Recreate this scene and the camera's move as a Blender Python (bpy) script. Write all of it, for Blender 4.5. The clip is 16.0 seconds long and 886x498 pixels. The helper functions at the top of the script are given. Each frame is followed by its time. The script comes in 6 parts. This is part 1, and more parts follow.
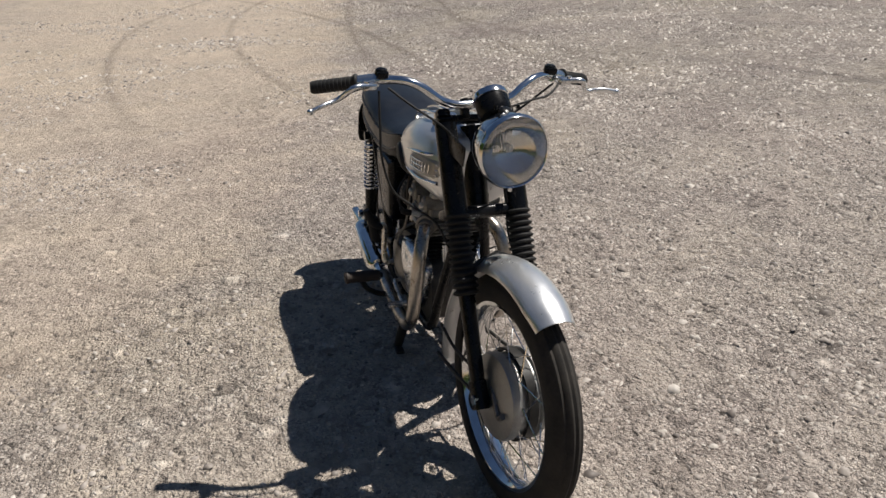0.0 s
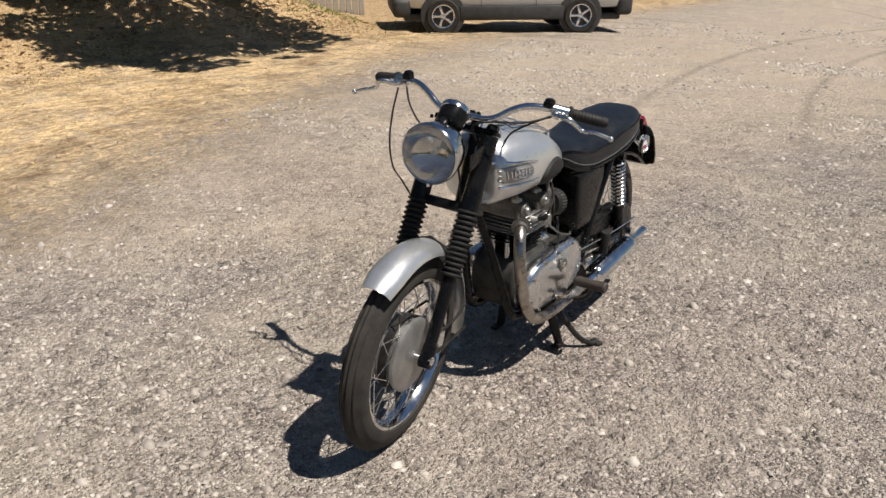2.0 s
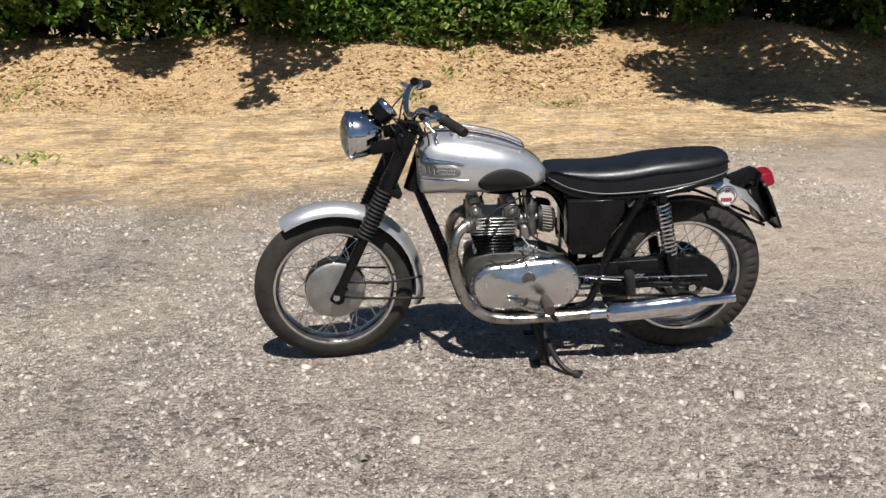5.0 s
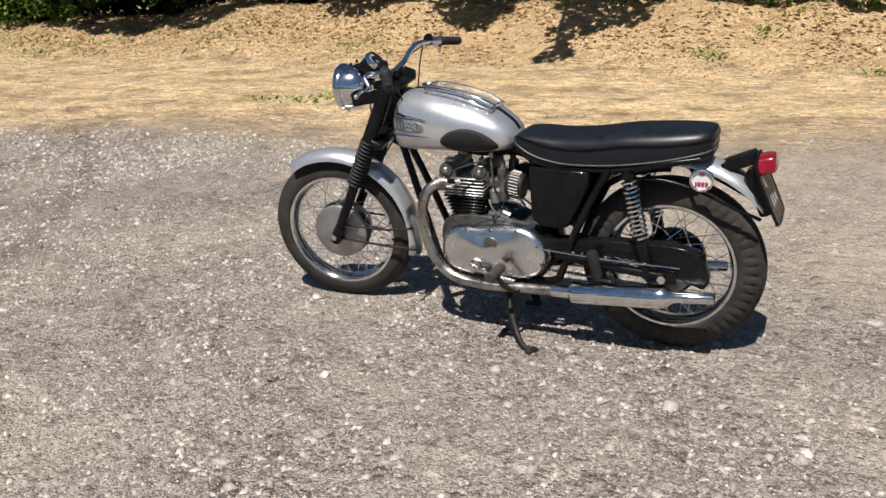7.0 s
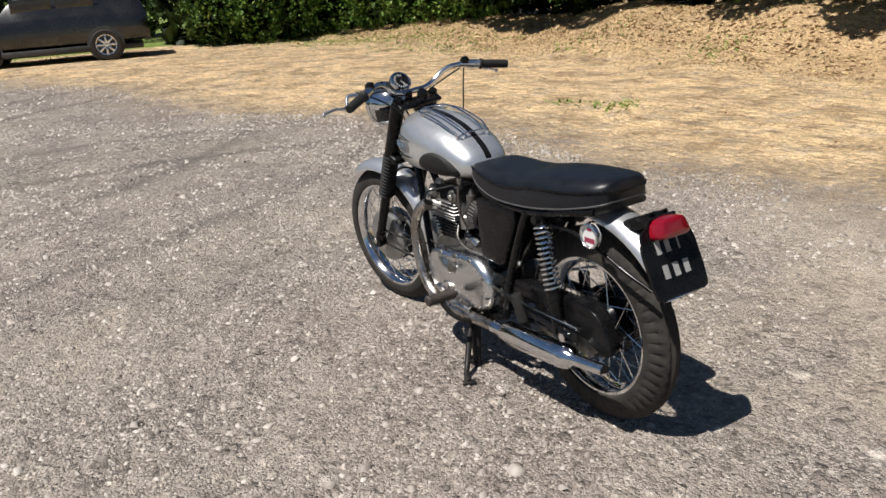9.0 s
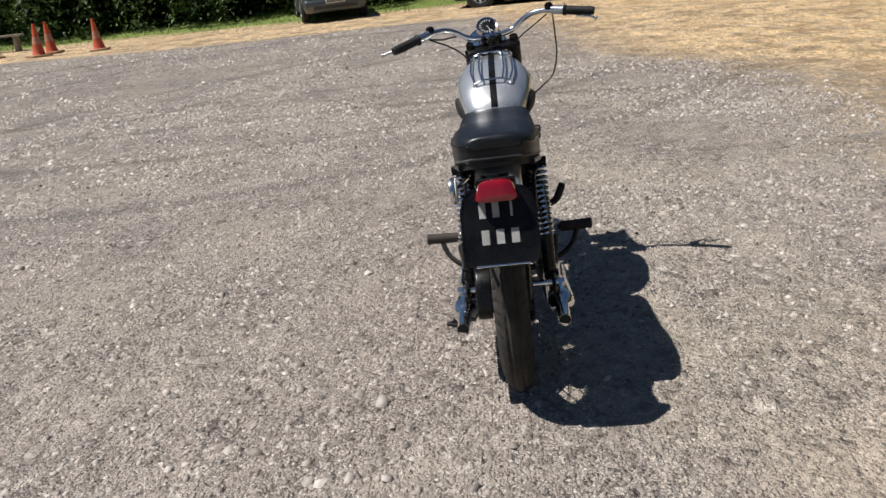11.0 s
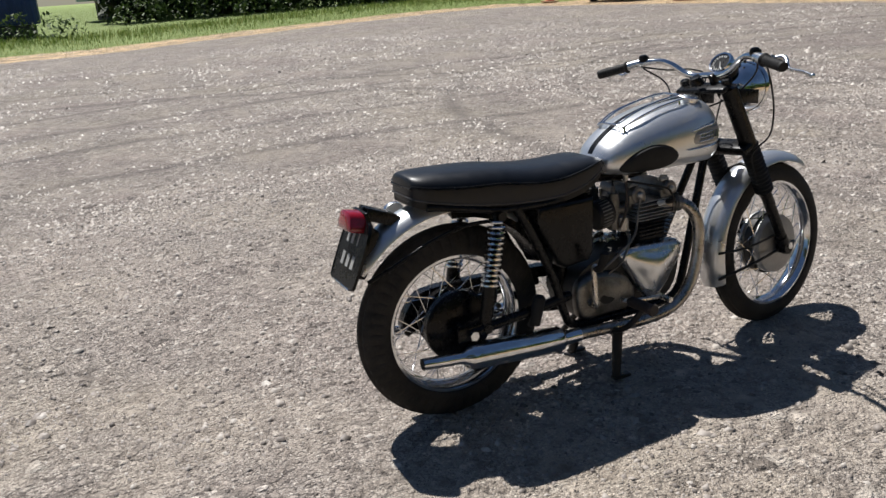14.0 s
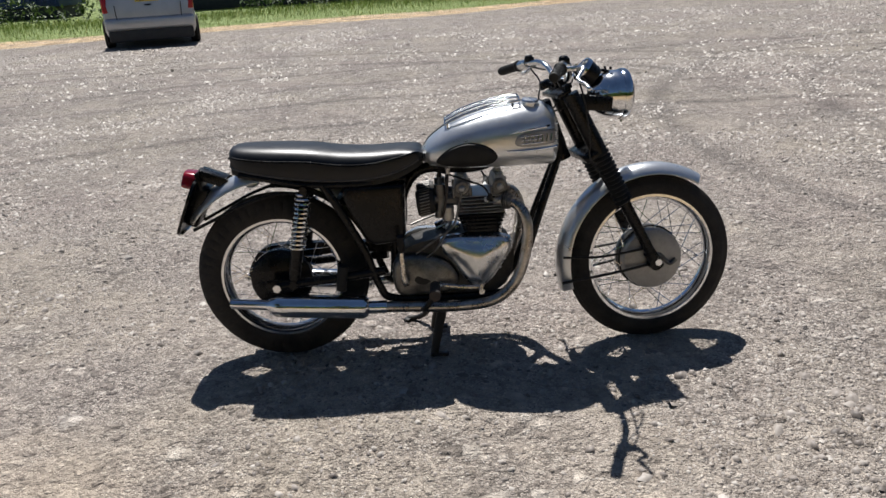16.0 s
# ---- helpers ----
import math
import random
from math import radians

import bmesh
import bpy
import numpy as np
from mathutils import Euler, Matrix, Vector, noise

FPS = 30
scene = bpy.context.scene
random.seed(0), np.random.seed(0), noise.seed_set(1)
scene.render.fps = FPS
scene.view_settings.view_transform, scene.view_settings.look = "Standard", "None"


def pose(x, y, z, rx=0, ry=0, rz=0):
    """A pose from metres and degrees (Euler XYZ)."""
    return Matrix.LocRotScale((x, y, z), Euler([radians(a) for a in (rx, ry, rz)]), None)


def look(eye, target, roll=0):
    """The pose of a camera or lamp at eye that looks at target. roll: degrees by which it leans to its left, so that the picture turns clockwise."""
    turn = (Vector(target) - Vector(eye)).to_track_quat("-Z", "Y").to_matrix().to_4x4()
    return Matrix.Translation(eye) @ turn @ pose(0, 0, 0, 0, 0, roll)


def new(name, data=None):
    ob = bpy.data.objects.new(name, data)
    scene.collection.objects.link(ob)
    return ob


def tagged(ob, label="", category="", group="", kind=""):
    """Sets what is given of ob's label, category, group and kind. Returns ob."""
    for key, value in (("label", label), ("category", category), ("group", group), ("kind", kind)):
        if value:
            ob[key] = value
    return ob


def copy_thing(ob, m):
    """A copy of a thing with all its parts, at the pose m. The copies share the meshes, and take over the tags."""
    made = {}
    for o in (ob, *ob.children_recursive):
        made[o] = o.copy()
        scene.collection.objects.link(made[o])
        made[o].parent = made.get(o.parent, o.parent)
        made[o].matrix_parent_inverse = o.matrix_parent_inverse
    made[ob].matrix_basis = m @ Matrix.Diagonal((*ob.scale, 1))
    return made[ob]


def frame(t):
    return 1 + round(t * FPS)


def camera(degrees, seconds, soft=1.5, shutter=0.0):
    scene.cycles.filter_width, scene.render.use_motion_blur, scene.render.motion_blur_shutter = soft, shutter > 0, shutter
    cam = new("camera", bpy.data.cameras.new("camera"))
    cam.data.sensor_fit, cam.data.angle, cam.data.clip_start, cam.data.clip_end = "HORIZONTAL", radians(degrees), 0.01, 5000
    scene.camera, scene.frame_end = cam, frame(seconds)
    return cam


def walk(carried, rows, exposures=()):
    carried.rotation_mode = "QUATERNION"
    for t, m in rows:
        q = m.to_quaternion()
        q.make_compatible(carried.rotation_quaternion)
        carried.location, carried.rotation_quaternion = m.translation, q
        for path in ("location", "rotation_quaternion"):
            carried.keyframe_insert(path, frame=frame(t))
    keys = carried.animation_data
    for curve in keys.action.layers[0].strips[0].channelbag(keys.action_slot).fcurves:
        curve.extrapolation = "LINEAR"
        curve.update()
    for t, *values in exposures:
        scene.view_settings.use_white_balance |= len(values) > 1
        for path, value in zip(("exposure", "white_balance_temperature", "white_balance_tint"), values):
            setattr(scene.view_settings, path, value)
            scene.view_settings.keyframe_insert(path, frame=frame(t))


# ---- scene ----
cam = camera(56.9, 16.0)
PATH = [
    (0, (3.1149, -0.6002, 1.5235), (1.3376, -0.1491, 0.7250), -2.15),
    (0.5, (3.3025, -0.1002, 1.5527), (1.4754, -0.0977, 0.7393), -0.31),
    (1, (3.3930, 0.4071, 1.5569), (1.6066, -0.0254, 0.7684), 0.40),
    (1.5, (3.3517, 0.9015, 1.5755), (1.6743, 0.1125, 0.8245), 0.76),
    (2, (3.1877, 1.3971, 1.5835), (1.6663, 0.3390, 0.8313), 0.30),
    (2.5, (2.8954, 1.8444, 1.5830), (1.5857, 0.5216, 0.8519), -1.72),
    (3, (2.5892, 2.2622, 1.5879), (1.5307, 0.7210, 0.8777), -2.23),
    (3.5, (2.1896, 2.5783, 1.5888), (1.4081, 0.8782, 0.8825), -2.52),
    (6, (0.3022, 3.2274, 1.4459), (0.7205, 1.3682, 0.8389), -2.17),
    (6.5, (-0.1160, 3.0923, 1.4483), (0.5505, 1.3229, 0.7966), -3.68),
    (7, (-0.5225, 2.8452, 1.4399), (0.3280, 1.1802, 0.7580), -3.19),
    (7.5, (-0.9288, 2.6181, 1.4487), (0.1053, 1.0711, 0.7721), -2.89),
    (8, (-1.2542, 2.3075, 1.4323), (-0.0354, 0.9220, 0.7718), -3.26),
    (8.5, (-1.5711, 2.0251, 1.4506), (-0.1548, 0.8423, 0.8197), -3.89),
    (11, (-2.4073, -0.0280, 1.3020), (-0.5248, 0.1582, 0.6530), -6.46),
    (11.5, (-2.3486, -0.4669, 1.2965), (-0.5285, 0.0430, 0.6429), -6.84),
    (12, (-2.1532, -0.8554, 1.3163), (-0.4540, -0.0066, 0.6901), -6.66),
    (12.5, (-2.0025, -1.2655, 1.3184), (-0.4972, -0.1202, 0.6685), -6.05),
    (13, (-1.7554, -1.6171, 1.3158), (-0.4408, -0.2477, 0.6861), -5.96),
    (13.5, (-1.4447, -1.9435, 1.3338), (-0.3680, -0.3672, 0.7373), -5.10),
    (14, (-1.0690, -2.2435, 1.4033), (-0.2622, -0.5244, 0.7756), -3.91),
    (14.5, (-0.6054, -2.4635, 1.4396), (-0.0316, -0.6650, 0.7792), -3.82),
    (15, (-0.1717, -2.7084, 1.4240), (0.1860, -0.8569, 0.7579), -3.36),
    (15.5, (0.2513, -2.8812, 1.4176), (0.4016, -0.9409, 0.7576), -3.99),
    (16, (0.6433, -2.9711, 1.4226), (0.6286, -1.0804, 0.7705), -3.54),
]
walk(cam, [(t, look(eye, target, roll)) for t, eye, target, roll in PATH], exposures=[(0, 0.26, 6500, 10), (1.0, 0.25, 6650, 10), (2.0, 0.36, 6650, 10), (3.5, 0.42, 6450, 10), (8.5, 0.38, 6400, 10), (11, 0.32, 6300, 10), (12.5, 0.38, 6250, 10), (16, 0.40, 6200, 10)])

# ---- light ----
world = bpy.data.worlds.new("world")
scene.world = world
world.use_nodes = True
wn = world.node_tree.nodes
sky = wn.new("ShaderNodeTexSky")
sky.sky_type, sky.sun_disc = "NISHITA", False
sky.ozone_density, sky.dust_density = 4.0, 0.3
SUN = Vector((-0.08, 0.517, 1.0)).normalized()
sky.sun_elevation = math.asin(SUN.z)
sky.sun_rotation = math.atan2(SUN.x, SUN.y)
wn["Background"].inputs["Strength"].default_value = 0.037
world.node_tree.links.new(sky.outputs[0], wn["Background"].inputs["Color"])
sun = new("sun", bpy.data.lights.new("sun", "SUN"))
sun.data.energy, sun.data.angle, sun.data.color = 5.0, radians(0.55), (1.0, 0.95, 0.88)
sun.matrix_world = look((0, 0, 20), Vector((0, 0, 20)) - SUN)

# ---- materials ----


def nodes_of(name):
    m = bpy.data.materials.new(name)
    m.use_nodes = True
    return m, m.node_tree.nodes, m.node_tree.links, m.node_tree.nodes["Principled BSDF"]


def noise_node(n, l, scale, detail=4, vec=None, rough=0.6):
    t = n.new("ShaderNodeTexNoise")
    t.inputs["Scale"].default_value, t.inputs["Detail"].default_value = scale, detail
    t.inputs["Roughness"].default_value = rough
    if vec is None:
        vec = n.new("ShaderNodeTexCoord").outputs["Object"]
    l.new(vec, t.inputs["Vector"])
    return t.outputs["Fac"]


def ramp_node(n, l, fac, stops):
    r = n.new("ShaderNodeValToRGB")
    e = r.color_ramp.elements
    while len(e) < len(stops):
        e.new(0.5)
    for k, (p, c) in zip(e, stops):
        k.position, k.color = p, (*c, 1)
    l.new(fac, r.inputs[0])
    return r.outputs[0]


def mix_node(n, l, fac, a, b, kind="MIX"):
    m = n.new("ShaderNodeMix")
    m.data_type, m.blend_type = "RGBA", kind
    for v, i in ((fac, 0), (a, 6), (b, 7)):
        if isinstance(v, (int, float)):
            m.inputs[i].default_value = v
        elif isinstance(v, tuple):
            m.inputs[i].default_value = (*v, 1)
        else:
            l.new(v, m.inputs[i])
    return m.outputs[2]


def bump_node(n, l, height, strength, distance, b):
    k = n.new("ShaderNodeBump")
    k.inputs["Strength"].default_value, k.inputs["Distance"].default_value = strength, distance
    l.new(height, k.inputs["Height"])
    l.new(k.outputs[0], b.inputs["Normal"])
    return k


def surface(name, dark, light, rough=(0.4, 0.6), metal=0.0, scale=12.0, bump=0.0, bump_scale=200.0, coat=0.0):
    """Two tones broken up at two scales, roughness that follows the wear, and fine relief."""
    m, n, l, b = nodes_of(name)
    big = noise_node(n, l, scale, 5)
    fine = noise_node(n, l, scale * 9, 3)
    both = n.new("ShaderNodeMath")
    both.operation = "MULTIPLY_ADD"
    l.new(fine, both.inputs[0])
    both.inputs[1].default_value = 0.4
    l.new(big, both.inputs[2])
    l.new(ramp_node(n, l, both.outputs[0], [(0.45, dark), (0.85, light)]), b.inputs["Base Color"])
    rr = n.new("ShaderNodeMapRange")
    rr.inputs["From Min"].default_value, rr.inputs["From Max"].default_value = 0.4, 0.9
    rr.inputs["To Min"].default_value, rr.inputs["To Max"].default_value = rough
    l.new(both.outputs[0], rr.inputs["Value"])
    l.new(rr.outputs[0], b.inputs["Roughness"])
    b.inputs["Metallic"].default_value = metal
    b.inputs["Coat Weight"].default_value = coat
    b.inputs["Coat Roughness"].default_value = 0.08
    if bump:
        bump_node(n, l, noise_node(n, l, bump_scale, 3), bump, 0.002, b)
    return m


CHROME = surface("chrome", (0.62, 0.63, 0.65), (0.8, 0.81, 0.82), (0.05, 0.16), 1.0, 30)
WORN_CHROME = surface("worn chrome", (0.42, 0.38, 0.33), (0.68, 0.66, 0.62), (0.14, 0.36), 1.0, 22, 0.1, 150)
HEAT_CHROME = surface("heat-stained chrome", (0.17, 0.135, 0.105), (0.52, 0.49, 0.45), (0.16, 0.42), 1.0, 16, 0.1, 150)
ALLOY = surface("polished alloy", (0.60, 0.61, 0.62), (0.76, 0.77, 0.78), (0.20, 0.30), 1.0, 7, 0.04, 260)
DULL_ALLOY = surface("dull cast alloy", (0.09, 0.085, 0.08), (0.26, 0.25, 0.235), (0.34, 0.6), 0.9, 25, 0.25, 300)
HUB_ALLOY = surface("satin hub alloy", (0.27, 0.265, 0.255), (0.40, 0.395, 0.385), (0.4, 0.6), 0.85, 14, 0.15, 300)
GEARBOX_ALLOY = surface("stained gearbox alloy", (0.08, 0.074, 0.068), (0.27, 0.26, 0.24), (0.3, 0.5), 0.95, 18, 0.2, 260)
CAST_DARK = surface("oily dark castings", (0.02, 0.019, 0.018), (0.07, 0.066, 0.06), (0.4, 0.65), 0.5, 25, 0.25, 300)
MIRROR = surface("silvered reflector", (0.8, 0.8, 0.8), (0.86, 0.86, 0.85), (0.08, 0.14), 1.0, 5)
SILVER = surface("silver paint", (0.62, 0.63, 0.64), (0.70, 0.71, 0.72), (0.25, 0.34), 0.78, 9, 0.03, 900, 0.5)
BLACK = surface("black enamel", (0.0025, 0.0025, 0.003), (0.0075, 0.0075, 0.008), (0.14, 0.36), 0.0, 14, 0.05, 120, 0.05)
BLACK.node_tree.nodes["Principled BSDF"].inputs["Specular IOR Level"].default_value = 0.2
DUSTY_BLACK = surface("dusty black steel", (0.007, 0.007, 0.007), (0.024, 0.022, 0.020), (0.35, 0.65), 0.0, 20, 0.15, 200)
RUBBER = surface("black rubber", (0.008, 0.008, 0.008), (0.019, 0.0185, 0.018), (0.55, 0.75), 0.0, 30, 0.1, 400)
TYRE = surface("dusty tyre rubber", (0.012, 0.0115, 0.011), (0.042, 0.037, 0.032), (0.7, 0.9), 0.0, 14, 0.15, 300)
for _m in (RUBBER, DUSTY_BLACK, TYRE):
    _m.node_tree.nodes["Principled BSDF"].inputs["Specular IOR Level"].default_value = 0.3
VINYL = surface("black vinyl", (0.0045, 0.0055, 0.008), (0.009, 0.0108, 0.015), (0.30, 0.44), 0.0, 16, 0.12, 260)
VINYL.node_tree.nodes["Principled BSDF"].inputs["Specular IOR Level"].default_value = 0.36
PIPING = surface("grey piping", (0.04, 0.04, 0.042), (0.075, 0.075, 0.078), (0.35, 0.5), 0.0, 40)
RED = surface("red lens", (0.17, 0.003, 0.010), (0.25, 0.005, 0.015), (0.12, 0.2), 0.0, 20, 0.0, 100, 0.6)
WHITE = surface("white print", (0.62, 0.62, 0.6), (0.75, 0.75, 0.72), (0.5, 0.6), 0.0, 30)
MAROON = surface("maroon print", (0.25, 0.02, 0.06), (0.35, 0.03, 0.08), (0.4, 0.5), 0.0, 30)
BROWN_RUBBER = surface("faded brown rubber", (0.020, 0.0145, 0.012), (0.055, 0.042, 0.035), (0.6, 0.8), 0.0, 40, 0.2, 300)
LENS, _n, _l, _b = nodes_of("lamp glass")
_b.inputs["Transmission Weight"].default_value, _b.inputs["Roughness"].default_value = 1.0, 0.03
_b.inputs["IOR"].default_value = 1.45
_w = _n.new("ShaderNodeTexWave")
_w.inputs["Scale"].default_value, _w.inputs["Distortion"].default_value = 40, 0.5
_l.new(_n.new("ShaderNodeTexCoord").outputs["Object"], _w.inputs["Vector"])
_w.bands_direction = "Y"
bump_node(_n, _l, _w.outputs["Fac"], 0.25, 0.002, _b)

# ---- mesh tools ----


def part(name, bm, material, parent, label="", m=None, smooth=True):
    """One mesh object under a thing or a part."""
    me = bpy.data.meshes.new(name)
    bmesh.ops.recalc_face_normals(bm, faces=bm.faces)
    bm.to_mesh(me)
    bm.free()
    if smooth:
        me.polygons.foreach_set("use_smooth", [True] * len(me.polygons))
        me.set_sharp_from_angle(angle=radians(38))
    me.materials.append(material)
    ob = new(name, me)
    ob.parent = parent
    if m is not None:
        ob.matrix_basis = m
    return tagged(ob, label)


def smooth_path(pts, steps=8):
    """A Catmull-Rom curve through the points."""
    p = [Vector(q) for q in pts]
    p = [p[0] * 2 - p[1]] + p + [p[-1] * 2 - p[-2]]
    out = []
    for i in range(1, len(p) - 2):
        for k in range(steps):
            t = k / steps
            a, b, c, d = p[i - 1:i + 3]
            out.append(0.5 * (2 * b + (c - a) * t + (2 * a - 5 * b + 4 * c - d) * t * t + (3 * b - a - 3 * c + d) * t ** 3))
    out.append(p[-2])
    return out


def tube(bm, pts, radius, segs=12, steps=8, caps=True, curved=True):
    """A round bar along a path; radius is a number, or one for each given point."""
    path = smooth_path(pts, steps) if curved and len(pts) > 2 else [Vector(q) for q in pts]
    n = len(path)
    if isinstance(radius, (int, float)):
        rad = [radius] * n
    else:
        rad = [float(np.interp(i / (n - 1) * (len(radius) - 1), range(len(radius)), radius)) for i in range(n)]
    tangent = [(path[min(i + 1, n - 1)] - path[max(i - 1, 0)]).normalized() for i in range(n)]
    side = tangent[0].orthogonal().normalized()
    rings = []
    for i in range(n):
        side = (side - tangent[i] * side.dot(tangent[i])).normalized()
        up = tangent[i].cross(side)
        rings.append([bm.verts.new(path[i] + rad[i] * (math.cos(a) * side + math.sin(a) * up))
                      for a in (2 * math.pi * k / segs for k in range(segs))])
    for r, s in zip(rings, rings[1:]):
        for k in range(segs):
            bm.faces.new((r[k], r[(k + 1) % segs], s[(k + 1) % segs], s[k]))
    if caps:
        bm.faces.new(rings[0])
        bm.faces.new(rings[-1])
    return bm


def lathe(bm, profile, segs=48, m=None, closed=False, open_start=False):
    """Turns (radius, height) pairs about the z axis, then moves them by m."""
    m = m or Matrix()
    rings = [[bm.verts.new(m @ Vector((r * math.cos(2 * math.pi * k / segs), r * math.sin(2 * math.pi * k / segs), h)))
              for k in range(segs)] for r, h in profile]
    pairs = list(zip(rings, rings[1:]))
    if closed:
        pairs.append((rings[-1], rings[0]))
    for r, s in pairs:
        for k in range(segs):
            bm.faces.new((r[k], r[(k + 1) % segs], s[(k + 1) % segs], s[k]))
    if not closed:
        for r in (rings[open_start:1] + [rings[-1]]):
            bm.faces.new(r)
    return bm


def block(bm, size, m=None, bevel=0.004, segs=2):
    made = bmesh.ops.create_cube(bm, size=1, matrix=(m or Matrix()) @ Matrix.Diagonal((*size, 1)))
    if bevel:
        edges = {e for v in made["verts"] for e in v.link_edges}
        bmesh.ops.bevel(bm, geom=list(edges), offset=bevel, segments=segs, affect="EDGES", profile=0.5)
    return bm


def loft(bm, sections, closed=True, caps=True):
    rings = [[bm.verts.new(v) for v in s] for s in sections]
    n = len(rings[0])
    for r, s in zip(rings, rings[1:]):
        for k in range(n if closed else n - 1):
            bm.faces.new((r[k], r[(k + 1) % n], s[(k + 1) % n], s[k]))
    if caps and closed:
        bm.faces.new(rings[0])
        bm.faces.new(rings[-1])
    return bm


def slab(bm, outline, y0, y1, dome=0.0, inset=0.012, rings=3):
    """A cover with the outline (x, z), from y0 to y1, its outer edge rounded and its face domed."""
    c = Vector((sum(p[0] for p in outline) / len(outline), 0, sum(p[1] for p in outline) / len(outline)))
    secs = [[Vector((x, y0, z)) for x, z in outline]]
    s = 1 if y1 > y0 else -1
    for k in range(rings + 1):
        a = k / rings * math.pi / 2
        secs.append([])
        for x, z in outline:
            d = Vector((x, 0, z)) - c
            q = c + d * (1 - inset * (1 - math.cos(a)) / max(d.length, 0.01))
            secs[-1].append(Vector((q.x, y1 - s * inset * (1 - math.sin(a)), q.z)))
    for f in (0.8, 0.55, 0.28, 0.06):
        secs.append([Vector((c.x + (v.x - c.x) * f, y1 + s * dome * (1 - f * f), c.z + (v.z - c.z) * f)) for v in secs[rings + 1]])
    return loft(bm, secs)


def rounded(outline, steps=5):
    """A closed curve through the points."""
    p = [Vector((x, z)) for x, z in outline]
    n, out = len(p), []
    for i in range(n):
        a, b, c, d = p[i - 1], p[i], p[(i + 1) % n], p[(i + 2) % n]
        for k in range(steps):
            t = k / steps
            q = 0.5 * (2 * b + (c - a) * t + (2 * a - 5 * b + 4 * c - d) * t * t + (3 * b - a - 3 * c + d) * t ** 3)
            out.append((q.x, q.y))
    return out


AXLE = pose(0, 0, 0, 90, 0, 0)      # turns the z axis of a lathe to -y


def thing(name, label, category, m=None, group="", kind=""):
    ob = new(name)
    ob.empty_display_size = 0.2
    if m is not None:
        ob.matrix_basis = m
    return tagged(ob, label, category, group, kind)


def solo(name, bm, material, label, category, group="", kind="", m=None):
    return tagged(part(name, bm, material, None, label, m), "", category, group, kind)

# ---- the motorcycle: x ahead, y to its left, z up from the rear tyre's foot ----
LEAN, STEER = 1.452, 8.1
bike = thing("motorcycle", "vintage silver and black motorcycle leaning on its side stand", "motorcycle",
             pose(0, 0, 0, -LEAN, 0, 0))
HEAD = Vector((1.055, 0, 0.90))
RAKE = Vector((-0.433, 0, 0.901)).normalized()
TURN = Matrix.Translation((0, -0.016, 0)) @ Matrix.Translation(HEAD) @ Matrix.Rotation(radians(STEER), 4, RAKE) @ Matrix.Translation(-HEAD)
FW, RW = Vector((1.41, 0, 0.322)), Vector((0, 0, 0.33))


def bpart(name, bm, material, label="", parent=None, steer=False, smooth=True):
    return part(name, bm, material, parent or bike, label, TURN if steer and parent is None else None, smooth)


def wheel(name, centre, rim_r, tyre_r, tyre_w, ribbed, steer, label):
    """tyre, rim, hub and spokes under a wheel group."""
    w = new(name)
    w.parent = bike
    w.matrix_basis = (TURN if steer else Matrix()) @ Matrix.Translation(centre)
    tagged(w, label)
    # tyre: a closed ring profile of (radius, across)
    bm = bmesh.new()
    h = tyre_w / 2
    prof = []
    nb = 30
    for k in range(nb + 1):
        a = -1.0 + 2.0 * k / nb
        ang = a * 2.25
        y = h * math.sin(ang) if abs(ang) < math.pi / 2 else h * math.copysign(0.62 + 0.38 * math.sin(abs(ang)), a)
        depth = tyre_r - rim_r - 0.004
        r = tyre_r - depth * 0.5 * (1 - math.cos(ang * math.pi / 2.25))
        prof.append((r, y, abs(ang)))
    segs = 160 if ribbed else 208
    rings = []
    for j, (r, y, ang) in enumerate(prof):
        ring = []
        for k in range(segs):
            th = 2 * math.pi * k / segs
            d = 0.0
            if ribbed:
                if ang < 0.95 and j % 3 == 0:
                    d = 0.0045
            elif ang < 1.45:
                if ang > 0.62 and k % 4 == 0:
                    d = 0.013
                elif j % 4 == 1 and ang < 0.7:
                    d = 0.006
                elif ang > 0.2 and k % 4 == (1 if j % 2 else 2):
                    d = 0.004
            ring.append(bm.verts.new(((r - d) * math.cos(th), y, (r - d) * math.sin(th))))
        rings.append(ring)
    for a, b in zip(rings, rings[1:]):
        for k in range(segs):
            bm.faces.new((a[k], a[(k + 1) % segs], b[(k + 1) % segs], b[k]))
    for k in range(segs):
        bm.faces.new((rings[-1][k], rings[-1][(k + 1) % segs], rings[0][(k + 1) % segs], rings[0][k]))
    part("tyre", bm, TYRE, w, "dusty black rubber tyre with %s tread" % ("ribbed" if ribbed else "block"))
    # rim
    bm = bmesh.new()
    o, i, t = rim_r + 0.014, rim_r - 0.004, 0.036 if ribbed else 0.043
    lathe(bm, [(o, -t), (o, -t + 0.004), (rim_r, -t + 0.007), (i - 0.006, -0.010), (i - 0.010, 0), (i - 0.006, 0.010), (rim_r, t - 0.007),
               (o, t - 0.004), (o, t), (rim_r - 0.006, t), (i - 0.010, t - 0.010), (i - 0.016, 0.012), (i - 0.020, 0), (i - 0.016, -0.012),
               (i - 0.010, -t + 0.010), (rim_r - 0.006, -t)], 72, AXLE, closed=True)
    part("rim", bm, CHROME, w, "chromed steel wheel rim")
    return w


